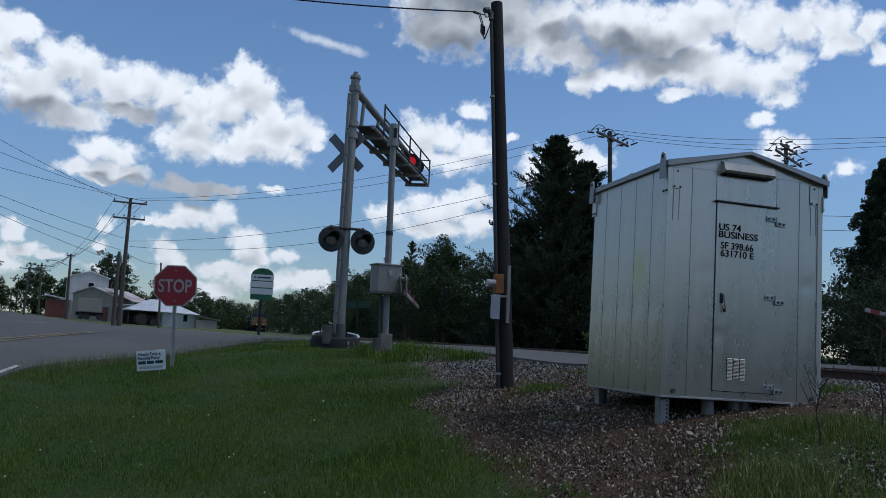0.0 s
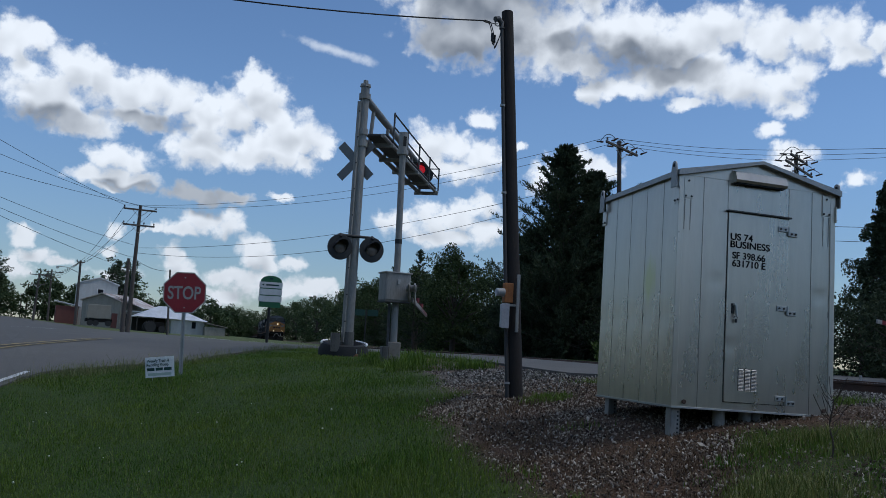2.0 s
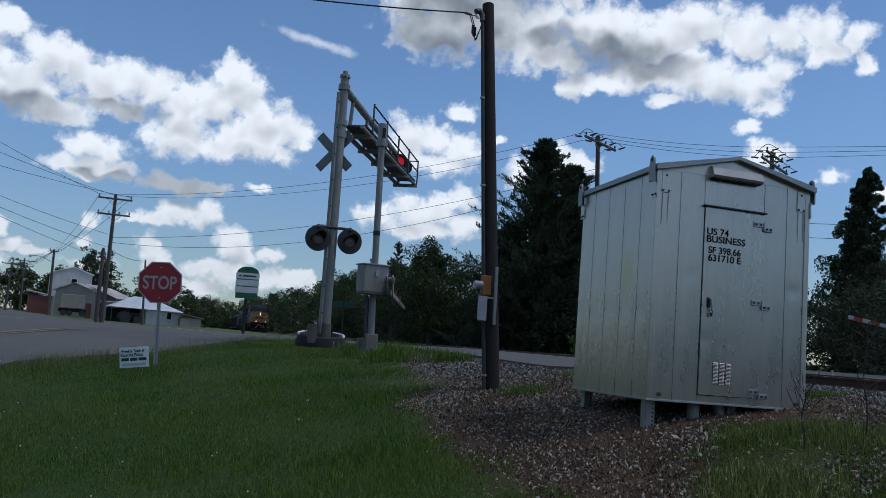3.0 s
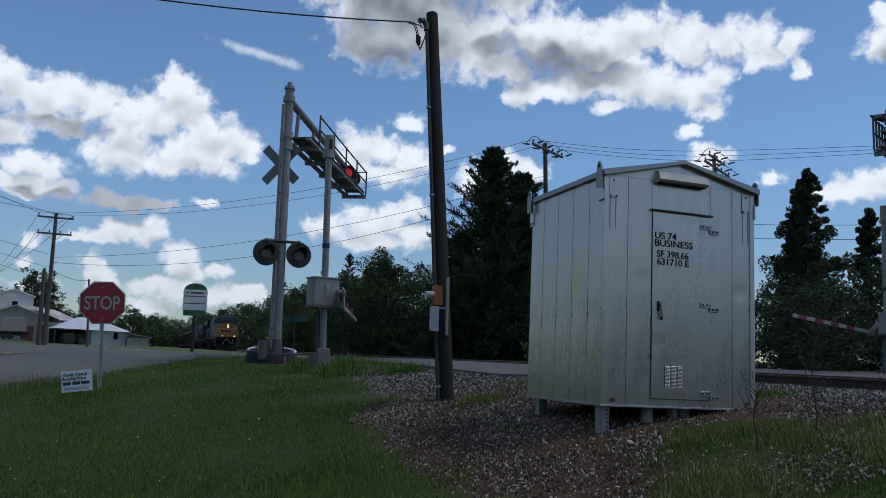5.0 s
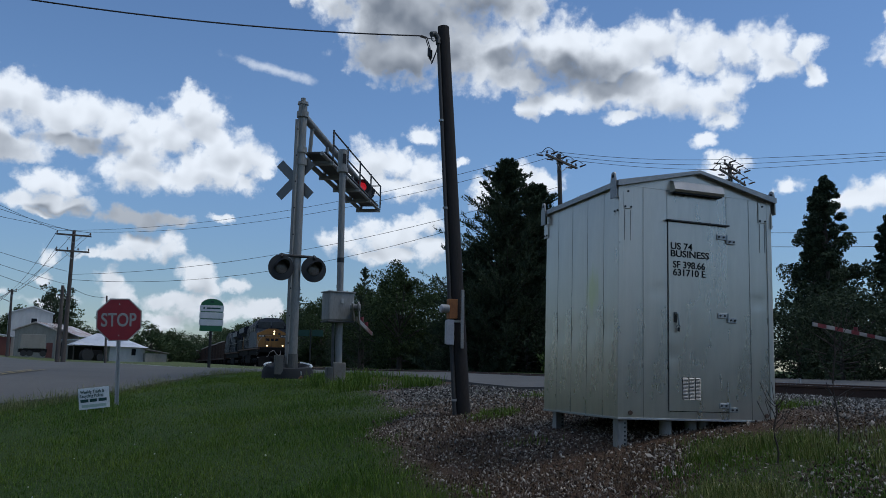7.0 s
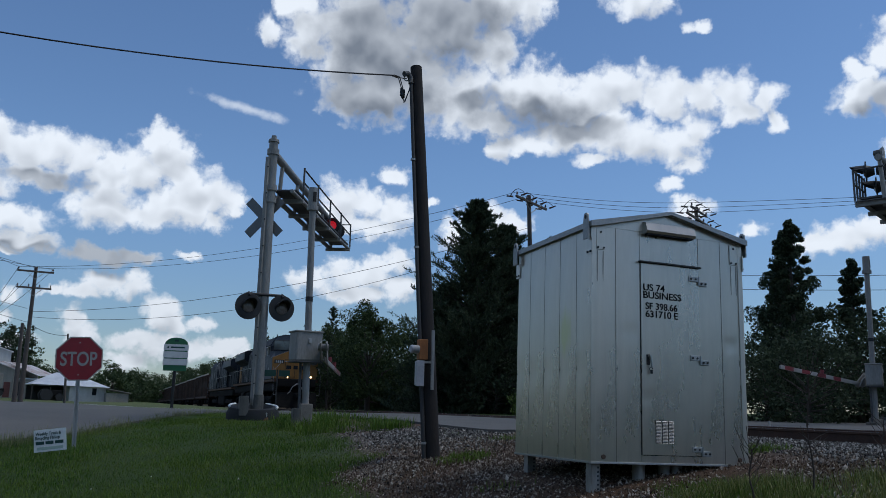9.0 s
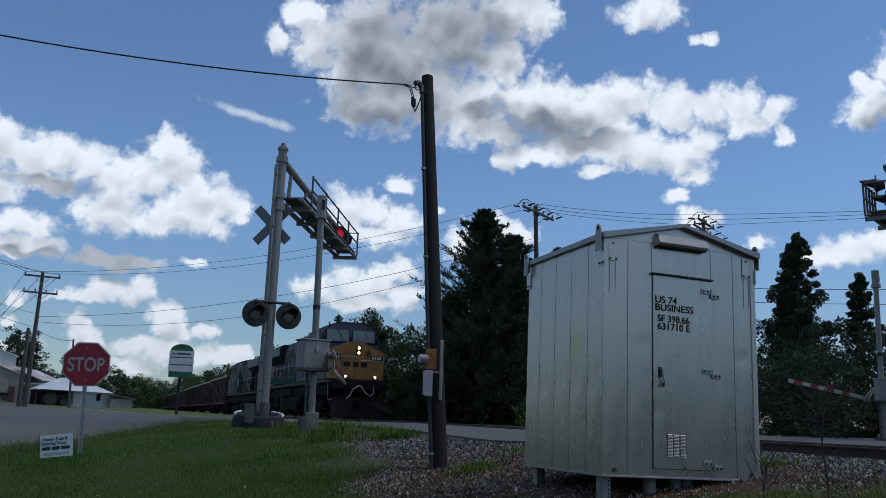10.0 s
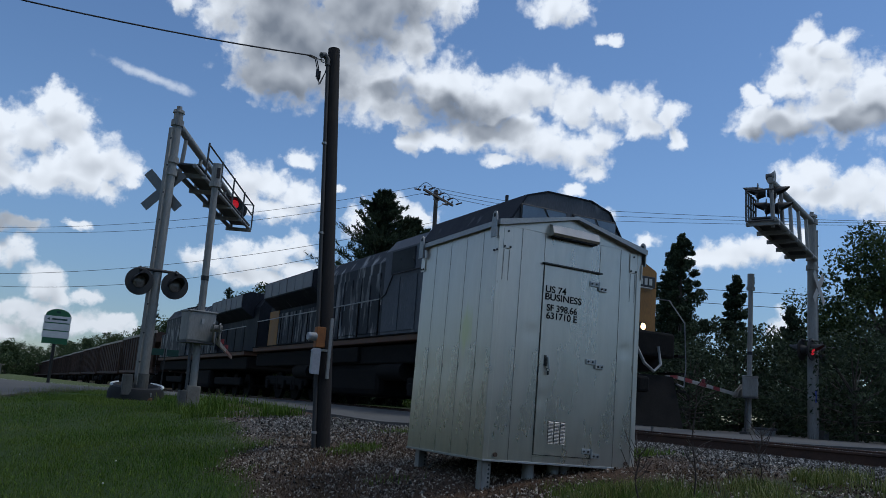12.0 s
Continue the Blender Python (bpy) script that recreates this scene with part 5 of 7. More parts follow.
def build_stop_sign():
    th = thing("stop_sign", pose(-0.37, 15.97, 2.19, 0, -2.2, 2), "red octagonal stop sign on a thin steel post", "stop sign")
    R = 0.381 / math.cos(radians(22.5))
    plate = part("plate", add_prism(bmesh.new(), octagon(R), 1, -0.004, 0.0), M_REFLECT, th, "white-edged sign plate")
    part("red_face", add_prism(bmesh.new(), octagon(R - 0.022), 1, -0.0065, -0.0045), M_RED, plate)
    write_on(plate, "STOP", 0.335, pose(-0.305, -0.009, -0.115, 90, 0, 0), M_REFLECT, "lettering", "white STOP letters", bold=0.006, squeeze=0.74)
    post = bmesh.new()
    add_prism(post, [(-0.035, 0.02), (-0.035, 0.004), (-0.015, 0.004), (-0.012, 0.03), (0.012, 0.03), (0.015, 0.004), (0.035, 0.004), (0.035, 0.02), (0.018, 0.024), (0.015, 0.045), (-0.015, 0.045), (-0.018, 0.024)], 2, -1.85, 0.34)
    part("post", post, M_GALV, th, "galvanised channel post")
    for z in (-0.28, 0.28):
        part("bolt", tube((0, -0.016, z), (0, 0.01, z), 0.012, seg=6), M_GALV, th)


def build_yard_sign():
    th = thing("yard_sign", pose(-0.6, 15.2, 0.66, 0, -7, -8), "small white yard sign with dark lettering on wire legs", "yard sign")
    board = part("board", block((-0.245, -0.004, 0.0), (0.245, 0.0, 0.35), 0.001), M_WHITE, th)
    write_on(board, "Weekly Trash &", 0.072, pose(-0.215, -0.006, 0.262, 90, 0, 0), M_INK, "lettering", "dark heading letters", bold=0.0015, squeeze=0.8)
    write_on(board, "Recycling Pickup", 0.072, pose(-0.225, -0.006, 0.195, 90, 0, 0), M_INK, "lettering", "dark heading letters", bold=0.0015, squeeze=0.78)
    for k, (a, b) in enumerate(((-0.215, -0.09), (-0.07, 0.05), (0.07, 0.2))):
        part("print_bar", block((a, -0.0062, 0.115), (b, -0.0045, 0.165)), M_INK, board, "dark printed bar")
    part("print_bar", block((-0.2, -0.0062, 0.03), (0.19, -0.0045, 0.075)), M_PALE_INK, board, "pale printed bar")
    for x in (-0.13, 0.13):
        part("wire_leg", tube((x, 0.003, -0.25), (x, 0.003, 0.1), 0.004, seg=6), M_GALV, th)


def build_town_sign():
    th = thing("town_sign", pose(1.82, 33.73, 2.65, 0, 0, -5), "green arched direction sign with white panels on black post", "sign")
    outline = [(-0.43, 0.0), (0.43, 0.0), (0.43, 1.02)] + [(0.43 * math.cos(a), 1.02 + 0.26 * math.sin(a)) for a in np.linspace(0.15, 2.99, 12)] + [(-0.43, 1.02)]
    part("board", add_prism(bmesh.new(), outline, 1, -0.02, 0.02), M_GREEN, th)
    for k, z in enumerate((0.22, 0.5, 0.78)):
        p = part("panel", block((-0.46, -0.035, z), (0.46, -0.021, z + 0.24), 0.004), M_SIGN_PANEL, th, "white name panel")
        if k == 2:
            part("print_bar", block((-0.2, -0.039, z + 0.09), (0.33, -0.0355, z + 0.15)), M_INK, p, "grey printed bar")
            part("arrow", add_prism(bmesh.new(), [(-0.36, z + 0.12), (-0.27, z + 0.17), (-0.27, z + 0.07)], 1, -0.039, -0.0355), M_INK, p)
    part("emblem_bar", block((-0.07, -0.025, 1.12), (0.07, -0.0205, 1.2)), M_INK, th)
    part("post", tube((0, 0.05, -1.7), (0, 0.05, 0.4), 0.06, seg=10), M_BLACKPOST, th)


def build_street_sign():
    th = thing("street_sign", pose(6.16, 36.4, 1.2, 0, 0, -10), "two green street name plates on a dark post", "sign")
    part("post", tube((0, 0, -0.2), (0, 0, 1.75), 0.03, seg=8), M_BLACKPOST, th)
    for s in (-1, 1):
        p = part("name_plate", block((s * 0.3 - 0.24, -0.01, 1.45), (s * 0.3 + 0.24, 0.01, 1.72), 0.004), M_STREET, th, "green street name plate")
        part("print_bar", block((s * 0.3 - 0.16, -0.0135, 1.55), (s * 0.3 + 0.16, -0.0105, 1.62)), M_STREET, p)


build_stop_sign()
build_yard_sign()
build_town_sign()
build_street_sign()
_m = thing("track_marker", pose(11.9, 13.0, 1.1, 0, 0, 0), "small white marker post beside the far rail", "marker post")
part("post", block((-0.018, -0.018, -0.1), (0.018, 0.018, 0.26), 0.004), M_REFLECT, _m)

# ---- the train ----
M_LOCO_YELLOW = surface("faded_yellow_orange", [(0.3, (0.13, 0.055, 0.009)), (0.5, (0.235, 0.108, 0.017)), (0.7, (0.32, 0.155, 0.032))], 0.6, 0, 2.5, 40, 0.15, 0.005, streak=3)


def sooty(name, under, over, lo, hi, spec=0.15):
    """Dark grimy paint with pale run-down streaks where it has flaked."""
    m = surface(name, under, 0.65, 0, 1.4, 30, 0.25, 0.008, streak=3, spec=spec)
    nt = m.node_tree
    N, L = nt.nodes.new, nt.links.new
    b = nt.nodes["Principled BSDF"]
    mp = N("ShaderNodeMapping")
    mp.inputs["Scale"].default_value = (3.2, 3.2, 0.8)
    L(N("ShaderNodeTexCoord").outputs["Object"], mp.inputs[0])
    st = N("ShaderNodeTexNoise")
    st.inputs["Scale"].default_value, st.inputs["Detail"].default_value = 1.0, 5
    L(mp.outputs[0], st.inputs["Vector"])
    rg = N("ShaderNodeMapRange")
    L(st.outputs["Fac"], rg.inputs[0])
    for i, v in enumerate((lo, hi, 0.0, 1.0)):
        rg.inputs[i + 1].default_value = v
    mix = N("ShaderNodeMix")
    mix.data_type = "RGBA"
    L(rg.outputs[0], mix.inputs[0]), L(b.inputs["Base Color"].links[0].from_socket, mix.inputs[6])
    mix.inputs[7].default_value = (*over, 1)
    L(mix.outputs[2], b.inputs["Base Color"])
    return m


M_LOCO_GREY = sooty("streaked_grey_hood", [(0.35, (0.012, 0.014, 0.018)), (0.65, (0.05, 0.055, 0.064))], (0.36, 0.355, 0.34), 0.52, 0.7)
M_LOCO_BLUE = sooty("sooty_dark_blue", [(0.35, (0.005, 0.007, 0.011)), (0.65, (0.017, 0.022, 0.032))], (0.12, 0.125, 0.135), 0.6, 0.8)
M_LOCO_CAB = sooty("worn_blue_grey_cab", [(0.35, (0.045, 0.052, 0.064)), (0.65, (0.11, 0.12, 0.137))], (0.3, 0.31, 0.32), 0.6, 0.8, 0.3)
M_LOCO_WING = surface("pale_radiator_grey", [(0.3, (0.1, 0.103, 0.108)), (0.6, (0.2, 0.203, 0.21))], 0.6, 0, 3, 40, 0.2, 0.005, streak=4)
M_UNDER = surface("oily_running_gear", [(0.3, (0.005, 0.005, 0.005)), (0.6, (0.017, 0.016, 0.015))], 0.95, 0.0, 3, 30, 0.4, 0.01, spec=0.12)
M_SILL = surface("rusty_orange_sill", [(0.3, (0.035, 0.017, 0.01)), (0.6, (0.12, 0.052, 0.023))], 0.7, 0, 4, 40, 0.3, 0.006)
M_PANE = plain("dark_cab_glass", (0.01, 0.012, 0.015), 0.35, spec=0.05)
M_WINDSHIELD = surface("windshield_glass", [(0.3, (0.1, 0.11, 0.12)), (0.6, (0.16, 0.17, 0.18))], 0.05, 0.6, 2, 20, 0.0)
M_HEADLIGHT = surface("lit_headlight", [(0.3, (0.9, 0.85, 0.7)), (0.6, (1, 0.95, 0.8))], 0.3, 0, 5, 50, 0.0, emit=((1.0, 0.6, 0.24), 5.0))
M_HOSE = plain("pale_jumper_hose", (0.3, 0.3, 0.29), 0.6)
M_HOPPER = surface("brown_hopper_steel", [(0.3, (0.025, 0.013, 0.009)), (0.5, (0.06, 0.034, 0.024)), (0.7, (0.11, 0.066, 0.046))], 0.8, 0.05, 1.3, 30, 0.3, 0.008, streak=5, spread=0.2)
M_HOPPER_TOP = plain("pale_top_edge", (0.34, 0.3, 0.26), 0.7)
M_DIGIT = plain("white_number_paint", (0.4, 0.4, 0.37), 0.6)


def truck(parent, y, wheels=3, gauge=2.0, r=0.52):
    """A bogie: side frames, wheels on axles, springs."""
    t = part("bogie", block((-1.22, y - gauge - 0.4, 0.5), (-1.02, y + gauge + 0.4, 0.85), 0.06), M_UNDER, parent, "dark oily bogie")
    part("side_frame", block((1.02, y - gauge - 0.4, 0.5), (1.22, y + gauge + 0.4, 0.85), 0.06), M_UNDER, t)
    for k in range(wheels):
        yy = y - gauge + 2 * gauge * k / (wheels - 1)
        for x in (-0.72, 0.72):
            wh = bmesh.new()
            add_tube(wh, (x - 0.07, yy, r), (x + 0.07, yy, r), r, r, 28)
            add_tube(wh, (x - 0.085 if x < 0 else x - 0.1, yy, r), (x + 0.1 if x < 0 else x + 0.085, yy, r), 0.2, 0.2, 12)
            part("wheel", wh, M_UNDER, t)
        part("axle", tube((-1.1, yy, r), (1.1, yy, r), 0.09, seg=10), M_UNDER, t)
        part("axle_box", block((-1.3, yy - 0.17, r - 0.15), (-1.2, yy + 0.17, r + 0.17), 0.03), M_UNDER, t)
        if k < wheels - 1:
            for d in (-0.15, 0.15):
                part("spring", tube((-1.15, yy + gauge / (wheels - 1) + d, 0.35), (-1.15, yy + gauge / (wheels - 1) + d, 0.75), 0.09, seg=10), M_UNDER, t)
    return t


def hood_window(parent, x, y0, y1, z0, z1):
    fr = bmesh.new()
    add_box(fr, (x - 0.012, y0 - 0.05, z0 - 0.05), (x + 0.004, y1 + 0.05, z1 + 0.05), 0.004)
    w = part("cab_window", fr, M_LOCO_BLUE, parent)
    part("pane", block((x - 0.018, y0, z0), (x - 0.013, y1, z1)), M_PANE, w, "dark cab glass")


def build_locomotive(label, faded=False):
    th = thing("locomotive", Matrix.Identity(4), label, "locomotive", "locomotives of the train")
    cab_side = M_LOCO_GREY if faded else M_LOCO_CAB
    part("underframe", block((-1.35, -0.3, 1.2), (1.35, 20.1, 1.72), 0.05), M_UNDER, th)
    part("sill", block((-1.52, -0.35, 1.77), (1.52, 20.15, 1.93), 0.02), M_SILL, th, "orange-painted walkway sill")
    part("deck", block((-1.55, -0.4, 1.93), (1.55, 20.2, 1.97), 0.01), M_UNDER, th)
    # nose
    nose = bmesh.new()
    shape = [(-1.52, 1.975), (1.52, 1.975), (1.54, 3.36), (0.4, 3.86), (-0.4, 3.86), (-1.54, 3.36)]
    add_prism(nose, shape, 1, 0.12, 1.2)
    part("nose_body", nose, cab_side, th, "sooty blue-grey side of the nose")
    face = add_prism(bmesh.new(), shape, 1, 0.0, 0.12)
    bmesh.ops.bevel(face, geom=face.edges[:], offset=0.035, segments=2, affect="EDGES")
    short = part("nose", face, M_LOCO_YELLOW, th, "yellow-orange nose front, grimy")
    # door, headlights, number boards, grab irons
    part("nose_door", block((-0.66, -0.025, 2.05), (-0.04, 0.0, 3.25), 0.012), M_LOCO_YELLOW, short)
    part("door_gap", block((-0.685, -0.012, 2.03), (-0.015, -0.001, 3.275)), M_GAP_SHADE, short)
    part("light_housing", block((0.02, -0.04, 3.22), (0.3, 0.0, 3.7), 0.02), M_BLACK, short)
    for z in (3.58, 3.33):
        lamp = bmesh.new()
        bmesh.ops.create_uvsphere(lamp, u_segments=16, v_segments=8, radius=0.075, matrix=Matrix.Translation((0.16, -0.04, z)) @ Matrix.Diagonal((1, 0.3, 1, 1)))
        part("headlight", lamp, M_HEADLIGHT, short, "glowing warm headlight", smooth=True)
    part("bell_cover", tube((0.68, -0.06, 3.33), (0.68, 0.0, 3.33), 0.13, seg=16), M_BLACK, short)
    for x in (-1.08, 1.12):
        nb = part("number_board", block((x - 0.33, -0.03, 2.98), (x + 0.33, 0.0, 3.22), 0.01), M_BLACK, short, "black number board")
        for k in range(4):
            part("digit_bar", block((x - 0.24 + k * 0.13, -0.036, 3.03), (x - 0.16 + k * 0.13, -0.03, 3.17)), M_DIGIT, nb, "white bar in place of a digit")
    for x, w, z in ((-0.6, 0.42, 2.74), (-0.12, 0.36, 2.74), (0.3, 0.4, 2.74)):
        part("emblem_bar", block((x, -0.03, z - 0.12), (x + w * 0.8, -0.026, z + 0.12)), M_LOCO_BLUE, short, "dark blue emblem block")
    rail = bmesh.new()
    add_path(rail, [(-0.75, -0.09, 3.12), (0.15, -0.09, 3.12)], 0.018)
    add_path(rail, [(0.3, -0.09, 2.95), (1.3, -0.09, 2.95)], 0.018)
    add_path(rail, [(-1.0, -0.08, 3.0), (-1.35, -0.1, 2.6), (-1.45, -0.12, 1.98)], 0.018)
    part("grab_irons", rail, M_HOSE, short, "pale grab irons")
    for x in (-0.5, 1.05):
        d = part("ditch_light", tube((x, -0.12, 2.12), (x, -0.02, 2.12), 0.1, seg=16), M_BLACK, short)
        lens = bmesh.new()
        bmesh.ops.create_uvsphere(lens, u_segments=14, v_segments=8, radius=0.07, matrix=Matrix.Translation((x, -0.12, 2.12)) @ Matrix.Diagonal((1, 0.3, 1, 1)))
        part("lens", lens, M_HEADLIGHT, d, "glowing warm ditch light", smooth=True)
    # front platform and coupler gear
    part("anticlimber", block((-1.25, -0.85, 1.45), (1.25, -0.3, 1.95), 0.05), M_UNDER, th)
    plow = bmesh.new()
    add_prism(plow, [(-1.0, 0.1), (-0.85, 0.12), (-0.55, 1.1), (-0.7, 1.1)], 0, -1.35, 1.35)
    part("snow_plough", plow, M_UNDER, th, "black pilot plough")
    part("coupler", block((-0.15, -1.35, 0.72), (0.15, -0.6, 1.02), 0.05), M_UNDER, th)
    for s in (-1, 1):
        for z in (0.45, 0.8, 1.15, 1.5):
            part("step", block((s * 1.5 - 0.12, -0.8, z), (s * 1.5 + 0.12, -0.2, z + 0.04)), M_UNDER, th)
        post = bmesh.new()
        add_path(post, [(s * 1.5, -0.85, 0.9), (s * 1.55, -0.85, 1.3), (s * 1.55, -0.8, 2.2), (s * 1.5, -0.4, 2.7), (s * 1.44, -0.05, 2.75)], 0.013)
        add_path(post, [(s * 1.3, -0.85, 0.95), (s * 1.5, -0.85, 0.9)], 0.02)
        part("handrail", post, M_LOCO_WING, th, "grey stanchion rail")
    hose = bmesh.new()
    add_path(hose, [(-0.6, -0.9, 1.0), (-0.45, -0.95, 1.12), (-0.3, -0.95, 1.45), (0.0, -0.95, 1.65), (0.15, -0.95, 1.6), (0.35, -0.95, 1.3), (0.6, -0.95, 1.15), (0.78, -0.95, 1.3), (0.75, -0.9, 1.65)], 0.03, 8)
    part("jumper_cable", hose, M_HOSE, th, "pale looping jumper cable", smooth=True)
    # cab
    cab = bmesh.new()
    add_prism(cab, [(-1.52, 1.975), (1.52, 1.975), (1.52, 4.2), (1.15, 4.8), (0.6, 4.98), (-0.6, 4.98), (-1.15, 4.8), (-1.52, 4.2)], 1, 1.2, 5.4)
    c = part("cab", cab, cab_side, th, "dark blue cab, roof sooty")
    cap = bmesh.new()
    add_prism(cap, [(-1.54, 4.24), (-1.16, 4.82), (-0.61, 5.0), (0.61, 5.0), (1.16, 4.82), (1.54, 4.24), (1.5, 4.22), (1.14, 4.79), (0.6, 4.97), (-0.6, 4.97), (-1.14, 4.79), (-1.5, 4.22)], 1, 1.17, 5.4)
    part("cab_roof", cap, M_LOCO_BLUE, c, "sooty dark cab roof")
    part("front_panel", block((-1.5, 1.16, 3.88), (1.5, 1.199, 4.22), 0.01), M_LOCO_BLUE, c, "dark band beneath the windshields")
    for x0, x1 in ((-1.28, -0.12), (0.12, 1.28)):
        w = part("windshield", block((x0 - 0.04, 1.15, 3.93), (x1 + 0.04, 1.2, 4.6), 0.02), M_BLACK, c)
        part("pane", block((x0, 1.14, 3.97), (x1, 1.148, 4.56)), M_WINDSHIELD, w, "sky-reflecting windshield glass")
        part("wiper", tube(((x0 + x1) / 2, 1.12, 4.56), ((x0 + x1) / 2 + 0.25, 1.12, 4.15), 0.012, seg=6), M_BLACK, w)
    for y0, y1 in ((1.5, 2.55), (3.55, 4.15), (4.3, 4.9)):
        hood_window(c, -1.52, y0, y1, 3.66, 4.14)
    shade = bmesh.new()
    add_prism(shade, [(-1.52, 4.2), (-1.8, 4.02), (-1.79, 3.99), (-1.52, 4.15)], 1, 1.4, 2.65)
    part("sunshade", shade, M_LOCO_WING, c, "grey tilted sunshade")
    part("mirror", block((-1.72, 1.34, 3.5), (-1.66, 1.4, 3.85), 0.01), M_HOSE, c)
    part("cab_step_panel", block((-1.535, 1.9, 2.2), (-1.521, 2.9, 2.9), 0.01), cab_side, c)
    part("cab_notice", block((-1.53, 1.5, 2.25), (-1.522, 1.68, 2.75)), M_HOSE, c)
    part("roof_aerial", block((-0.25, 2.0, 4.98), (0.25, 2.5, 5.05), 0.02), M_HOSE, c)
    part("roof_horn", tube((-0.9, 2.4, 4.86), (-0.9, 2.4, 5.08), 0.04, seg=8), M_BLACK, c)
    part("roof_hatch", block((0.0, 3.4, 4.97), (0.6, 4.2, 5.04), 0.02), M_LOCO_BLUE, c)
    # full-width equipment cabin behind the cab, then the narrower hood
    cabinet = bmesh.new()
    add_prism(cabinet, [(-1.5, 1.975), (1.5, 1.975), (1.5, 4.3), (1.2, 4.66), (-1.2, 4.66), (-1.5, 4.3)], 1, 5.4, 7.6)
    k = part("equipment_cabinet", cabinet, cab_side, th, "grey cabinet with soot streaks")
    hood_window(k, -1.5, 5.75, 7.1, 3.66, 4.2)
    for i in range(2):
        y = 5.5 + i * 1.04
        part("cabinet_door", block((-1.52, y, 2.05), (-1.501, y + 0.96, 3.5), 0.01), cab_side, k)
    hood = bmesh.new()
    add_prism(hood, [(-1.22, 1.975), (1.22, 1.975), (1.22, 4.15), (0.95, 4.6), (-0.95, 4.6), (-1.22, 4.15)], 1, 7.6, 13.4)
    h = part("long_hood", hood, M_LOCO_GREY, th, "streaked grey engine hood, paint flaking")
    for i in range(8):
        y = 7.75 + i * 0.7
        part("engine_door", block((-1.245, y, 2.1), (-1.221, y + 0.61, 3.85), 0.012), M_LOCO_GREY, h)
        part("door_latch", block((-1.258, y + 0.5, 2.9), (-1.245, y + 0.55, 3.05), 0.004), M_HOSE, h)
    part("roof_duct", block((-0.75, 7.8, 4.58), (0.75, 11.0, 4.72), 0.05), M_LOCO_BLUE, h)
    part("exhaust_stack", block((-0.4, 11.6, 4.58), (0.4, 12.6, 4.74), 0.04), M_LOCO_BLUE, h)
    rear = bmesh.new()
    add_prism(rear, [(-0.98, 1.975), (0.98, 1.975), (0.98, 3.9), (0.7, 4.3), (-0.7, 4.3), (-0.98, 3.9)], 1, 13.4, 19.95)
    q = part("rear_hood", rear, M_LOCO_BLUE, th, "dark hood beneath the radiator")
    for i in range(7):
        y = 13.5 + i * 0.78
        part("engine_door", block((-1.005, y, 2.1), (-0.981, y + 0.68, 3.3), 0.012), M_LOCO_GREY, q)
    part("yellow_panel", block((-1.02, 18.7, 2.0), (-0.985, 19.9, 3.45), 0.01), M_LOCO_YELLOW, q, "yellow-orange rear hood panel")
    wing = bmesh.new()
    add_prism(wing, [(-1.0, 3.45), (1.0, 3.45), (1.55, 3.84), (1.55, 4.46), (1.3, 4.58), (-1.3, 4.58), (-1.55, 4.46), (-1.55, 3.84)], 1, 13.4, 19.15)
    r = part("radiator", wing, M_LOCO_BLUE, th, "overhanging radiator with pale side grilles")
    for side in (-1, 1):
        g = part("side_grille", block((side * 1.563 - 0.012, 13.5, 3.88), (side * 1.563 + 0.012, 19.05, 4.43), 0.008), M_LOCO_WING, r, "pale grey radiator grille")
        for i in range(7):
            y = 13.5 + i * 0.925
            part("grille_bar", block((side * 1.58 - 0.012, y - 0.02, 3.87), (side * 1.58 + 0.012, y + 0.02, 4.44)), M_LOCO_WING, g)
    # side walkway rail
    for i in range(9):
        y = 7.8 + i * 1.5
        for x in (-1.5, 1.5):
            part("stanchion", tube((x, y, 1.95), (x, y, 3.0), 0.02, seg=6), M_UNDER, th)
    for x in (-1.5, 1.5):
        part("walkway_rail", tube((x, 7.8, 3.0), (x, 19.9, 3.0), 0.02, seg=6), M_HOSE, th, "worn walkway handrail")
        part("walkway_rail", add_path(bmesh.new(), [(x * 1.04, 5.2, 3.6), (x * 1.04, 6.9, 3.6), (x * 1.04, 7.3, 3.1), (x, 7.8, 3.0)], 0.02), M_BLACK, th)
    # tank, reservoirs, bogies
    tank = block((-1.3, 7.9, 0.3), (1.3, 13.4, 1.25), 0.2)
    part("fuel_tank", tank, M_UNDER, th)
    for y in (6.9, 14.2):
        part("air_reservoir", tube((-1.2, y - 0.55, 1.0), (-1.2, y + 0.9, 1.0), 0.24, seg=14), M_UNDER, th, smooth=True)
    part("battery_box", block((-1.45, 9.2, 1.25), (-1.2, 12.4, 1.7), 0.03), M_LOCO_WING if faded else M_UNDER, th)
    truck(th, 3.9)
    truck(th, 16.5)
    return th


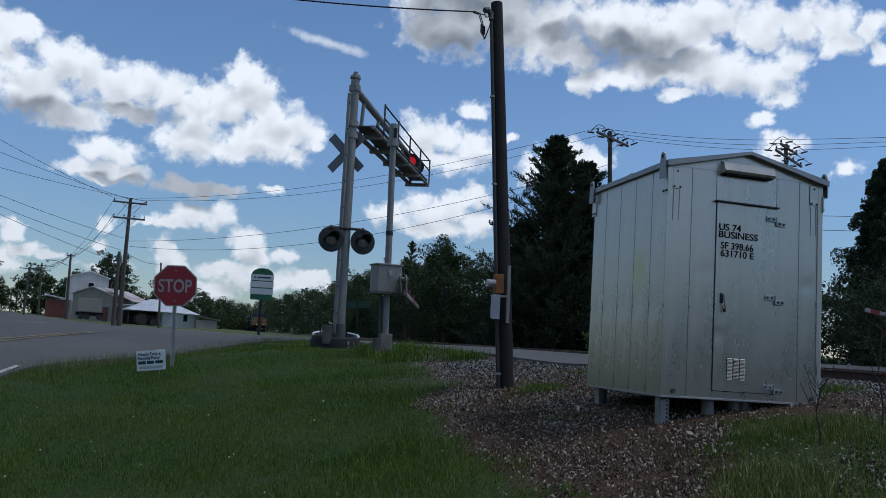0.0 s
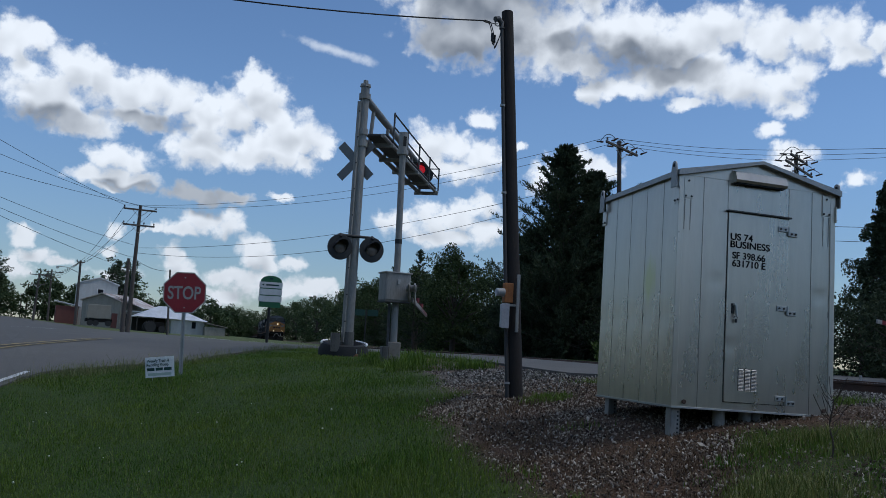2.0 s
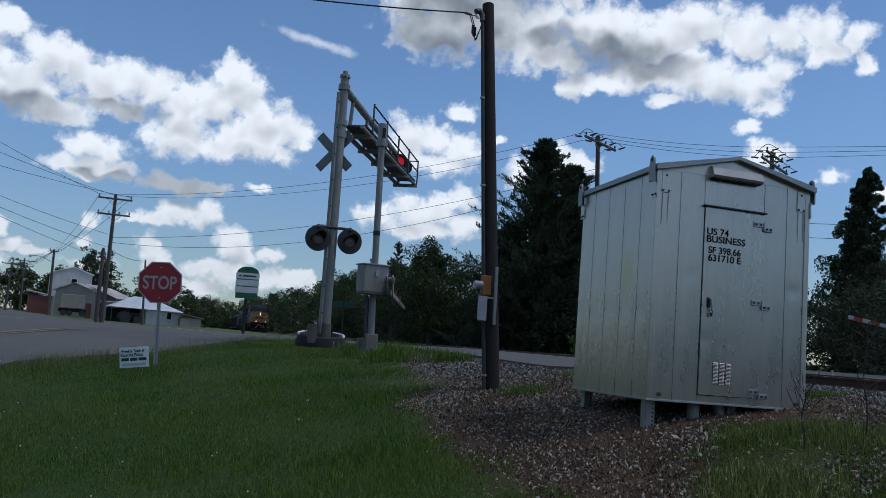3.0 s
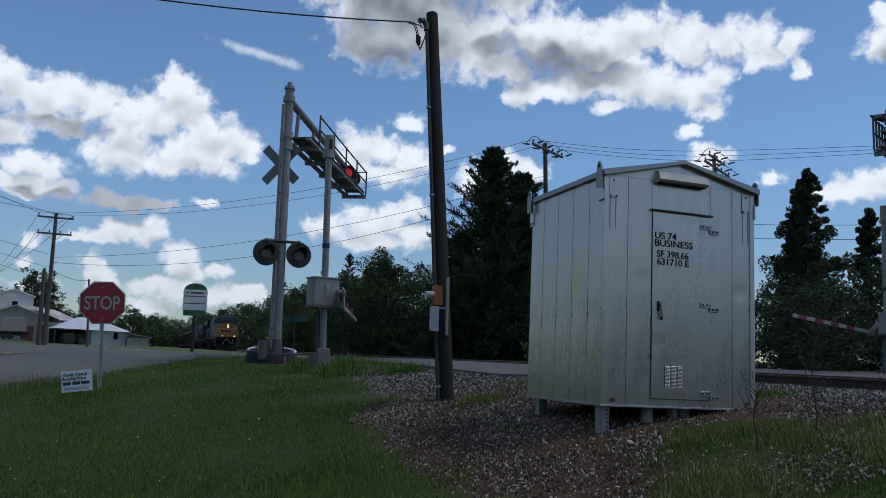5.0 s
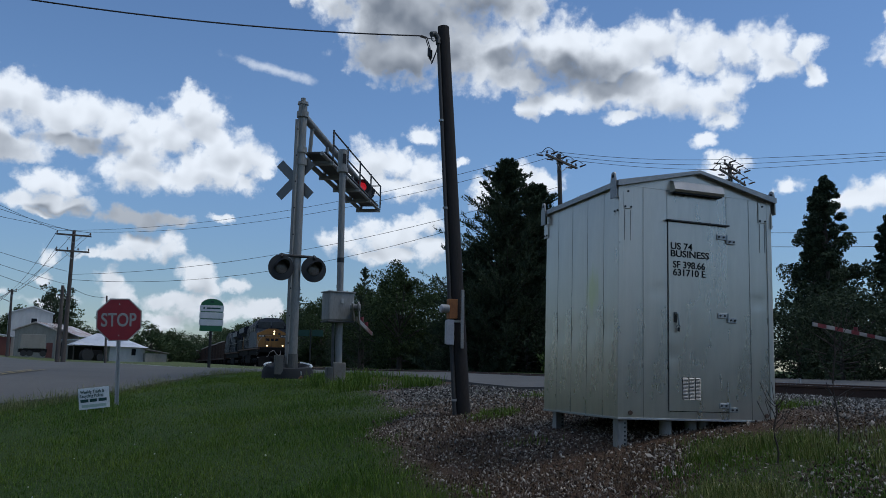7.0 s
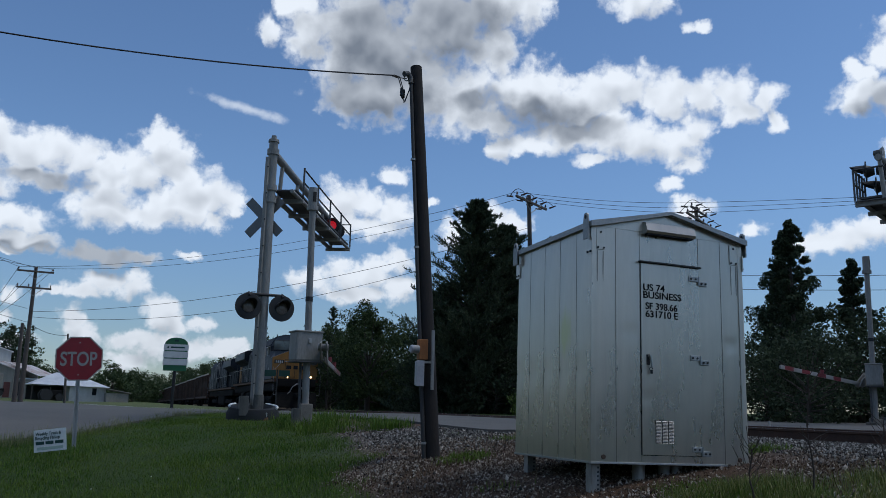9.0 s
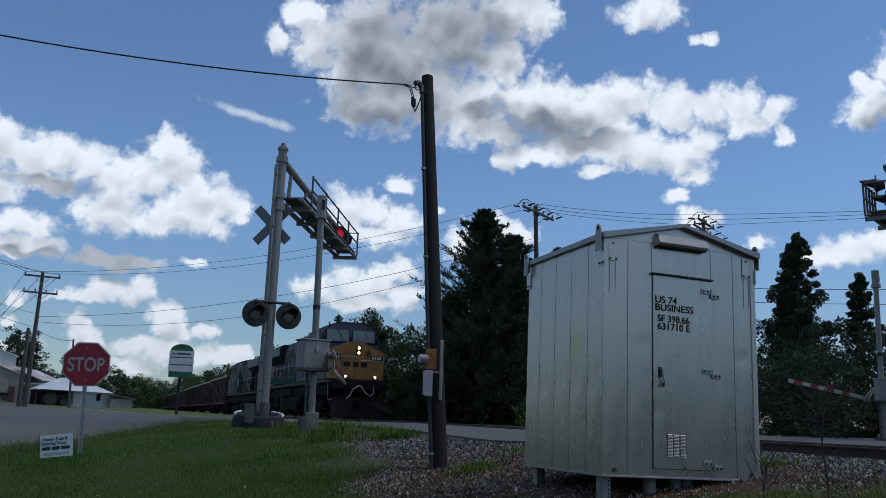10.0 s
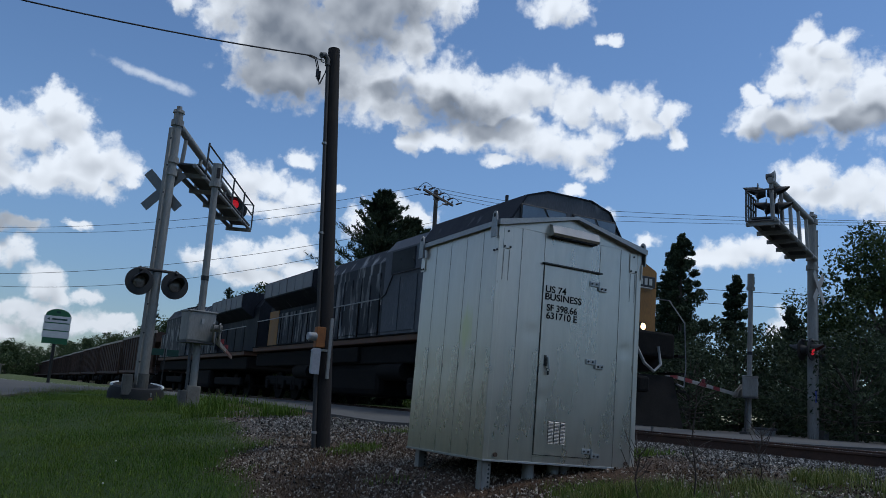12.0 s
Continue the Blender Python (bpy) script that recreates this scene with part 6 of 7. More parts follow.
def build_hopper(label):
    th = thing("hopper_car", Matrix.Identity(4), label, "hopper car", "brown hopper cars of the train")
    L = 15.6
    body = bmesh.new()
    add_prism(body, [(0.0, 3.75), (L, 3.75), (L, 3.1), (L - 1.9, 1.45), (L - 1.9, 1.0), (1.9, 1.0), (1.9, 1.45), (0.0, 3.1)], 0, -1.42, 1.42)
    part("body", body, M_HOPPER, th)
    for x in (-1.42, 1.42):
        s = 1 if x > 0 else -1
        part("top_chord", block((x - 0.06, -0.02, 3.68), (x + 0.06, L + 0.02, 3.84), 0.01), M_HOPPER_TOP, th, "pale top edge")
        part("side_sill", block((x - 0.05, 0.1, 1.02), (x + 0.05, L - 0.1, 1.22), 0.01), M_HOPPER, th)
        for i in range(13):
            y = 0.25 + i * (L - 0.5) / 12
            part("side_post", block((x - 0.05 + s * 0.03, y - 0.06, 1.2), (x + 0.05 + s * 0.03, y + 0.06, 3.68), 0.01), M_HOPPER, th)
    for k in range(3):
        y = 3.2 + k * 4.4
        ch = bmesh.new()
        add_prism(ch, [(y - 0.9, 1.0), (y + 0.9, 1.0), (y + 0.3, 0.4), (y - 0.3, 0.4)], 0, -0.9, 0.9)
        part("hopper_chute", ch, M_UNDER, th)
    part("load", block((-1.3, 0.3, 3.4), (1.3, L - 0.3, 3.66), 0.1), M_UNDER, th, "dark coal load")
    part("centre_sill", block((-0.25, -0.5, 0.75), (0.25, L + 0.5, 1.05), 0.02), M_UNDER, th)
    truck(th, 1.75, 2, 0.9, 0.46)
    truck(th, L - 1.75, 2, 0.9, 0.46)
    return th


# each vehicle, its distance behind the leading nose, and its turn; the second engine runs cab last
TRAIN = [(build_locomotive("lead diesel locomotive, yellow nose, dark blue cab, headlights lit"), 0.0, 0.0),
         (build_locomotive("second diesel locomotive, faded grey sides, running backwards", True), 41.6, 180.0)]
_hopper = build_hopper("brown steel hopper car with ribbed sides and coal")
TRAIN.append((_hopper, 44.4, 0.0))
for _k in range(1, 14):
    TRAIN.append((copy_thing(_hopper, Matrix.Identity(4)), 44.4 + 16.6 * _k, 0.0))

# ---- houses beyond the road ----
M_CLAPBOARD = surface("white_clapboard", [(0.3, (0.36, 0.355, 0.34)), (0.6, (0.52, 0.515, 0.5))], 0.8, 0, 1.5, 20, 0.2, 0.01, streak=3)
M_OLDWOOD = surface("weathered_mill_boards", [(0.3, (0.17, 0.155, 0.13)), (0.6, (0.3, 0.28, 0.24))], 0.85, 0, 1.2, 15, 0.3, 0.01, streak=4)
M_TIN = surface("bright_tin_roof", [(0.3, (0.5, 0.5, 0.5)), (0.6, (0.75, 0.75, 0.75))], 0.45, 0.3, 0.8, 15, 0.2, 0.01)
M_RUST_TIN = surface("rusting_tin_roof", [(0.36, (0.28, 0.1, 0.05)), (0.46, (0.5, 0.4, 0.34)), (0.6, (0.72, 0.71, 0.7))], 0.55, 0.2, 0.5, 10, 0.3, 0.01)
M_REDWOOD = surface("red_barn_boards", [(0.3, (0.09, 0.03, 0.025)), (0.6, (0.16, 0.06, 0.05))], 0.85, 0, 1.5, 20, 0.3, 0.01, streak=4)
# shade of indoor space put into a near-black colour
M_INSIDE_SHADE = plain("painted_inside_shade", (0.03, 0.028, 0.025), 0.9)
M_TRAILER = surface("dull_trailer_panels", [(0.3, (0.2, 0.18, 0.15)), (0.6, (0.3, 0.275, 0.235))], 0.7, 0.1, 1.5, 20, 0.2, 0.01, streak=3)


def gable_walls(w, d, eave, peak):
    bm = bmesh.new()
    add_prism(bm, [(-w / 2, -0.5), (w / 2, -0.5), (w / 2, eave), (0, peak), (-w / 2, eave)], 1, 0.0, d)
    return bm


def gable_roof(parent, w, d, eave, peak, material, over=0.4, rise=0.12):
    for s in (-1, 1):
        n = max(3, int(d / 0.8))
        slope = bmesh.new()
        k = (peak - eave) / (w / 2)
        add_prism(slope, [(0, peak + 0.02), (s * (w / 2 + over), eave - over * k + 0.02), (s * (w / 2 + over), eave - over * k + rise), (0, peak + rise)], 1, -over, d + over)
        r = part("roof", slope, material, parent, "ridged metal roof slope")
        for i in range(n + 1):
            y = -over + (d + 2 * over) * i / n
            part("seam", add_prism(bmesh.new(), [(0, peak + rise), (s * (w / 2 + over), eave - over * k + rise), (s * (w / 2 + over), eave - over * k + rise + 0.05), (0, peak + rise + 0.05)], 1, y - 0.03, y + 0.03), material, r)


def window_in(parent, x, z, w, h, y=-0.03):
    f = part("window", block((x - w / 2 - 0.08, y - 0.04, z - 0.08), (x + w / 2 + 0.08, y + 0.06, z + h + 0.08), 0.01), M_WHITE, parent)
    part("pane", block((x - w / 2, y - 0.055, z), (x + w / 2, y - 0.041, z + h)), M_PANE, f)


def build_mill():
    turn = 13.5
    th = thing("mill_house", pose(-22.8, 150.0, 2.3, 0, 0, turn), "tall white weatherboarded mill house with metal gable roof", "house")
    part("wall", gable_walls(6.1, 9.0, 6.6, 7.6), M_CLAPBOARD, th)
    gable_roof(th, 6.1, 9.0, 6.6, 7.6, M_TIN, 0.25)
    window_in(th, 0.3, 4.6, 0.9, 1.1)
    for k in range(12):
        part("clapboard", block((-3.06, -0.03, 0.5 + k * 0.5), (3.06, 0.0, 0.54 + k * 0.5)), M_CLAPBOARD, th)
    lower = thing("mill_annex", pose(-20.9, 141.9, 1.9, 0, 0, -20), "weathered lower gabled mill annex with rusting roof", "house")
    part("wall", gable_walls(6.6, 7.5, 3.9, 5.1), M_OLDWOOD, lower)
    gable_roof(lower, 6.6, 7.5, 3.9, 5.1, M_RUST_TIN, 0.3)
    porch = part("porch_roof", block((3.4, 0.5, 2.45), (6.8, 7.0, 2.6), 0.02), M_TIN, lower, "bright flat tin porch roof")
    part("side_bay", block((3.3, 0.6, -0.5), (6.2, 7.0, 2.4)), M_OLDWOOD, lower)
    slope = bmesh.new()
    add_prism(slope, [(2.2, 4.75), (6.9, 3.0), (6.9, 3.1), (2.2, 4.88)], 1, 0.2, 7.2)
    part("lean_to_roof", slope, M_RUST_TIN, lower, "rust-streaked sloping tin roof")
    part("door", block((1.9, -0.06, -0.3), (2.9, 0.0, 2.0), 0.01), M_REDWOOD, lower, "dark red door")
    # solid dark block on the bay, painted as a shaded doorway
    part("opening", block((3.5, 0.5, 0.0), (4.6, 0.59, 2.1)), M_INSIDE_SHADE, lower)
    window_in(lower, -1.4, 1.0, 0.8, 0.9)
    shed = thing("red_shed", pose(-27.0, 147.6, 2.2, 0, 0, turn), "dark red boarded shed with a pale tin roof", "shed")
    part("wall", block((-1.7, 0, -0.5), (1.7, 4, 2.6)), M_REDWOOD, shed)
    part("roof", add_prism(bmesh.new(), [(-2.0, 3.3), (2.0, 2.6), (2.0, 2.75), (-2.0, 3.45)], 1, -0.3, 4.3), M_TIN, shed, "pale single-pitch tin roof")
    trailer = thing("box_trailer", pose(-19.2, 129.2, 1.75, 0, 0, turn), "dull beige box trailer on a dark chassis", "trailer")
    part("body", block((-1.6, 0, 1.1), (1.6, 2.4, 3.1), 0.05), M_TRAILER, trailer)
    for k in range(7):
        part("rib", block((-1.55 + k * 0.5, -0.04, 1.15), (-1.47 + k * 0.5, 0.0, 3.05)), M_TRAILER, trailer)
    part("chassis", block((-1.7, 0.1, 0.55), (1.9, 2.2, 1.05), 0.03), M_UNDER, trailer)
    for x in (-1.1, -0.3, 1.4):
        part("wheel", tube((x, 0.0, 0.4), (x, 0.35, 0.4), 0.42, seg=18), M_RUBBER, trailer)


def build_white_shed():
    turn = 13.5
    th = thing("white_shed", pose(-9.2, 132.0, 1.25, 0, 0, turn), "low white shed with bright hipped tin roof and carport", "shed")
    part("wall", block((0.0, 0.0, -0.5), (5.0, 6.0, 2.3)), M_CLAPBOARD, th)
    for k in range(5):
        part("clapboard", block((-0.01, -0.03, 0.2 + k * 0.42), (5.01, 0.0, 0.24 + k * 0.42)), M_CLAPBOARD, th)
    roof = bmesh.new()
    lo = [(-5.3, -0.6, 2.3), (5.5, -0.6, 2.05), (5.5, 6.6, 2.05), (-5.3, 6.6, 2.3)]
    hi = [(-1.6, 2.8, 4.1), (0.6, 2.8, 4.1)]
    v = [roof.verts.new(p) for p in lo + hi]
    for f in ((0, 1, 5, 4), (1, 2, 5), (2, 3, 4, 5), (3, 0, 4), (3, 2, 1, 0)):
        roof.faces.new([v[i] for i in f])
    bmesh.ops.recalc_face_normals(roof, faces=roof.faces[:])
    part("roof", roof, M_TIN, th, "bright hipped tin roof")
    for x in (-5.0, -2.6):
        part("carport_post", block((x, 0, -0.3), (x + 0.14, 0.14, 2.4)), M_POLE_GREY, th)
    # wall coloured near-black to give the carport its shade
    part("back_wall", block((-5.0, 5.6, -0.3), (0.0, 5.9, 2.2)), M_INSIDE_SHADE, th)
    part("window", block((3.1, -0.04, 0.9), (3.7, 0.0, 1.9), 0.01), M_PANE, th)
    small = thing("lean_to_shed", pose(-4.1, 131.0, 1.2, 0, 0, turn), "small grey lean-to shed", "shed")
    part("wall", block((0.1, 0.5, -0.5), (3.2, 4, 1.3)), M_OLDWOOD, small)
    part("roof", add_prism(bmesh.new(), [(0.0, 1.9), (3.5, 1.3), (3.5, 1.4), (0.0, 2.0)], 1, 0.2, 4.2), M_TRAILER, small)
    drum = thing("old_tractor", pose(-11.7, 127.5, 1.25, 0, 0, 20), "dark old tractor with large wheels beside the carport", "tractor")
    for x, r in ((0.0, 0.8), (1.7, 0.5)):
        for y in (0.0, 1.3):
            part("wheel", tube((x, y, r), (x, y + 0.3, r), r, seg=20), M_RUBBER, drum)
    part("body", block((-0.3, 0.45, 0.7), (2.1, 1.15, 1.5), 0.08), M_UNDER, drum)
    part("seat", block((-0.3, 0.5, 1.5), (0.2, 1.1, 1.75), 0.05), M_UNDER, drum)


build_mill()
build_white_shed()
_lamp = thing("street_lamp", pose(-15.7, 91.3, 7.0, 0, 0, 0), "small street lamp on a bracket from the pole", "street lamp")
part("bracket", add_path(bmesh.new(), [(0, 0, 0), (-1.2, 0, 0.5), (-2.1, 0, 0.55)], 0.04), M_GALV, _lamp)
part("lantern", tube((-2.1, 0, 0.55), (-2.15, 0, 0.3), 0.16, 0.1, 12), M_WHITE, _lamp)

# ---- grass, stones, plants ----
def leaf_material(name, dark, mid, light, rough=0.6, through_light=0.25, patchy=None):
    m = bpy.data.materials.new(name)
    m.use_nodes = True
    nt = m.node_tree
    N, L = nt.nodes.new, nt.links.new
    b = nt.nodes["Principled BSDF"]
    geo = N("ShaderNodeNewGeometry")
    cr = N("ShaderNodeValToRGB")
    els = cr.color_ramp.elements
    els.new(0.5)
    for e, (p, c) in zip(els, ((0.0, dark), (0.55, mid), (1.0, light))):
        e.position, e.color = p, (*c, 1)
    L(geo.outputs["Random Per Island"], cr.inputs[0])
    colour = cr.outputs[0]
    if patchy:
        spots, where, mixed = N("ShaderNodeTexNoise"), N("ShaderNodeMapRange"), N("ShaderNodeMix")
        spots.inputs["Scale"].default_value, spots.inputs["Detail"].default_value = 0.55, 4
        L(N("ShaderNodeTexCoord").outputs["Object"], spots.inputs["Vector"])
        L(spots.outputs["Fac"], where.inputs[0])
        for k, v in enumerate((0.42, 0.68, 0.0, 0.75)):
            where.inputs[k + 1].default_value = v
        mixed.data_type = "RGBA"
        L(where.outputs[0], mixed.inputs[0]), L(colour, mixed.inputs[6])
        mixed.inputs[7].default_value = (*patchy, 1)
        colour = mixed.outputs[2]
    L(colour, b.inputs["Base Color"])
    b.inputs["Roughness"].default_value = rough
    b.inputs["Specular IOR Level"].default_value = 0.25
    tr = N("ShaderNodeBsdfTranslucent")
    L(colour, tr.inputs["Color"])
    mix = N("ShaderNodeMixShader")
    mix.inputs[0].default_value = through_light
    L(b.outputs[0], mix.inputs[1]), L(tr.outputs[0], mix.inputs[2])
    L(mix.outputs[0], nt.nodes["Material Output"].inputs["Surface"])
    return m


M_BLADE = leaf_material("grass_blades", (0.036, 0.078, 0.008), (0.075, 0.15, 0.014), (0.15, 0.21, 0.03), patchy=(0.15, 0.2, 0.03))
M_STEM = leaf_material("pale_grass_stems", (0.11, 0.14, 0.05), (0.18, 0.2, 0.08), (0.27, 0.25, 0.12), 0.7, 0.2)
M_WEED = leaf_material("rank_weeds", (0.06, 0.09, 0.018), (0.15, 0.18, 0.038), (0.32, 0.3, 0.11))
M_STRAW = leaf_material("dry_straw", (0.06, 0.035, 0.02), (0.14, 0.09, 0.05), (0.26, 0.19, 0.12), 0.8, 0.1)
M_STONE = leaf_material("ballast_stone", (0.022, 0.02, 0.018), (0.11, 0.1, 0.085), (0.46, 0.43, 0.38), 0.9, 0.0)
M_STONE_B = leaf_material("limestone_chips", (0.03, 0.019, 0.012), (0.14, 0.1, 0.07), (0.54, 0.47, 0.38), 0.9, 0.0)
M_CLOVER = plain("clover_flower", (0.6, 0.6, 0.52), 0.8)


def mesh_of(name, co, faces, material):
    me = bpy.data.meshes.new(name)
    me.from_pydata(co, [], faces)
    me.materials.append(material)
    return new(name, me)


def build_blades(name, spots, material, label, height, width, category="grass"):
    """Bent blades at the given spots: x, y, relative height."""
    rng = random.Random(len(spots))
    co, faces = [], []
    for x, y, k in spots:
        z = ground_z(x, y) - 0.01
        h = height * k * rng.uniform(0.55, 1.3)
        a, lean = rng.uniform(0, 6.283), rng.uniform(0.1, 0.75) * h
        w = width * rng.uniform(0.7, 1.3)
        dx, dy = math.cos(a) * lean, math.sin(a) * lean
        sx, sy = -math.sin(a + rng.uniform(-0.6, 0.6)) * w / 2, math.cos(a) * w / 2
        n = len(co)
        co += [(x - sx, y - sy, z), (x + sx, y + sy, z), (x + dx * 0.35 - sx * 0.8, y + dy * 0.35 - sy * 0.8, z + h * 0.6),
               (x + dx * 0.35 + sx * 0.8, y + dy * 0.35 + sy * 0.8, z + h * 0.6), (x + dx, y + dy, z + h)]
        faces += [(n, n + 1, n + 3, n + 2), (n + 2, n + 3, n + 4)]
    return tagged(mesh_of(name, co, faces, material), label, category, kind="stuff")


def scatter(n, x0, x1, y0, y1, keep, seed):
    rng = random.Random(seed)
    out = []
    while len(out) < n:
        # more spots near the eye
        y = y0 + (y1 - y0) * rng.random() ** 1.5
        x = rng.uniform(x0, x1)
        v = keep(x, y)
        if v > 0 and rng.random() < v:
            out.append((x, y, rng.uniform(0.7, 1.2)))
    return out


def lawn(x, y):
    if in_road(x, y):
        return 0.0
    t = 0.75 + 0.5 * noise.noise((x * 0.7, y * 0.7, 40))
    return max(0.0, (1 - bare(x, y)) * t)


def build_grass():
    spots = scatter(230000, -5.0, 6.0, 3.6, 25.0, lawn, 11)
    spots = [(x, y, k * (0.75 + 0.9 * max(0, noise.noise((x * 0.55, y * 0.55, 60))))) for x, y, k in spots]
    build_blades("lawn_grass", spots, M_BLADE, "dark green unmown verge grass in cloud shade", 0.066, 0.0065)
    stems = scatter(5200, -4.5, 4.5, 3.8, 18.0, lambda x, y: lawn(x, y) * max(0.1, 0.35 + noise.noise((x * 0.6, y * 0.6, 51))), 19)
    build_blades("seed_stems", stems, M_STEM, "thin pale seed stems standing out of the verge grass", 0.13, 0.0035)
    fringe = scatter(2600, -3.4, 3.0, 12.0, 24.0, lambda x, y: 0.0 if in_road(x, y) or not in_road(x, y + 0.75) else max(0.1, 0.5 + noise.noise((x * 1.3, y * 1.3, 52))), 20)
    build_blades("verge_fringe", fringe, M_STEM, "wispy taller grass along the edge of the asphalt", 0.2, 0.005)
    rank = scatter(26000, 3.4, 10.5, 3.4, 7.4, lambda x, y: max(0.0, 0.9 - bare(x, y)) * max(0, 0.22 + 1.3 * noise.noise((x * 1.3, y * 1.3, 70))) if x > 3.6 else 0.0, 12)
    rank = [(x, y, k * (0.6 if y > 6.4 and x < 6.2 else 0.95)) for x, y, k in rank if not (x > 6.7 and y > 5.4 + 0.25 * (x - 6.7) and noise.noise((x * 2, y * 2, 3)) < 0.35)]
    build_blades("tall_grass", rank, M_WEED, "straggly olive weeds in front of the signal house", 0.125, 0.006)
    edge = scatter(3600, 3.4, 7.0, 15.5, 21.5, lambda x, y: max(0.0, 0.2 + noise.noise((x * 0.9, y * 0.9, 80))) * (1 - sm(5.2, 6.0, x)), 13)
    build_blades("weed_fringe", edge, M_BLADE, "green weeds round the gate mast foundation", 0.2, 0.012)
    tufts = scatter(4500, 3.2, 8.5, 5.5, 14.5, lambda x, y: max(0.0, noise.noise((x * 0.8, y * 0.8, 90)) - 0.28) * 3 * bare(x, y), 14)
    build_blades("weed_tufts", tufts, M_BLADE, "small green weed tufts growing through the gravel", 0.085, 0.008)
    dry = scatter(42000, 2.4, 7.5, 4.0, 12.5, lambda x, y: bare(x, y) * max(0.25, 0.4 + noise.noise((x, y, 17))), 15)
    build_blades("dry_straw", dry, M_STRAW, "brown dead straw lying on the bank", 0.035, 0.008, "straw")


def build_stones(name, n, box, keep, size, material, label, seed):
    rng = random.Random(seed)
    base = [(1.35, 0, 0), (0, 0.75, 0), (-1.35, 0, 0), (0, -0.75, 0), (0.2, 0.1, 0.8), (0, 0, -0.7)]
    tri = [(0, 1, 4), (1, 2, 4), (2, 3, 4), (3, 0, 4), (1, 0, 5), (2, 1, 5), (3, 2, 5), (0, 3, 5)]
    co, faces = [], []
    x0, x1, y0, y1 = box
    made = 0
    while made < n:
        x, y = rng.uniform(x0, x1), y0 + (y1 - y0) * rng.random() ** 1.3
        if rng.random() > keep(x, y):
            continue
        made += 1
        r = size * rng.uniform(0.45, 1.25)
        z = ground_z(x, y) + r * 0.35 + rng.uniform(0, 0.015)
        q = Euler((rng.uniform(0, 6), rng.uniform(0, 6), rng.uniform(0, 6))).to_matrix()
        k = len(co)
        for v in base:
            p = q @ Vector((v[0] * rng.uniform(0.6, 1.2), v[1] * rng.uniform(0.6, 1.1), v[2] * rng.uniform(0.4, 0.9)))
            co.append((x + p.x * r, y + p.y * r, z + p.z * r * 0.8))
        faces += [tuple(k + i for i in f) for f in tri]
    return tagged(mesh_of(name, co, faces, material), label, "gravel", kind="stuff")


def build_gravel():
    build_stones("ballast", 30000, (3.4, 10.3, -1.0, 17.5), lambda x, y: stony(x, y) ** 1.5 * bare(x, y) if x < 9.9 + 0.02 * y else 0, 0.027, M_STONE, "grey crushed stone ballast beside the railway", 21)
    build_stones("limestone_chips", 30000, (2.5, 8.0, 4.4, 13.0), lambda x, y: bare(x, y) * max(0.14, 0.22 + 1.1 * noise.noise((x * 0.9, y * 0.9, 33))), 0.018, M_STONE_B, "pale stone chips scattered over brown soil", 22)
    build_stones("pale_rubble", 60, (3.2, 7.5, 5.0, 12.0), lambda x, y: bare(x, y), 0.042, M_STONE_B, "a few larger pale stones on the bank", 23)


build_grass()
build_gravel()


# ---- trees ----
M_BARK = surface("bark", [(0.3, (0.03, 0.025, 0.02)), (0.6, (0.09, 0.075, 0.06))], 0.95, 0, 5, 40, 0.6, 0.02, streak=5)
M_CEDAR = leaf_material("cedar_foliage", (0.026, 0.038, 0.022), (0.045, 0.064, 0.035), (0.074, 0.096, 0.052), 0.9, 0.25)
M_LEAF = leaf_material("broad_leaves", (0.026, 0.042, 0.018), (0.046, 0.07, 0.026), (0.084, 0.112, 0.042), 0.85, 0.3)
M_LEAF_BRIGHT = leaf_material("young_leaves", (0.03, 0.06, 0.012), (0.07, 0.12, 0.025), (0.13, 0.18, 0.05), 0.6, 0.3)
M_LEAF_FAR = leaf_material("far_leaves", (0.03, 0.05, 0.02), (0.06, 0.09, 0.035), (0.11, 0.14, 0.06), 0.7, 0.25)


def add_leaves(co, faces, rng, centre, spread, n, size, flat=0.0, droop=0.0):
    for _ in range(n):
        while True:
            v = Vector((rng.uniform(-1, 1), rng.uniform(-1, 1), rng.uniform(-1, 1)))
            if v.length < 1:
                break
        p = Vector(centre) + Vector((v.x * spread[0], v.y * spread[1], v.z * spread[2]))
        q = Euler((rng.uniform(-1.2, 1.2) * (1 - flat), rng.uniform(-1.2, 1.2) * (1 - flat), rng.uniform(0, 6.283))).to_matrix()
        s = size * rng.uniform(0.5, 1.3)
        k = len(co)
        for a, b in ((-0.5, 0), (0, -0.28), (0.55, 0.03), (0.05, 0.3)):
            co.append(tuple(p + q @ Vector((a * s, b * s, -droop * abs(a) * s))))
        faces.append((k, k + 1, k + 2, k + 3))


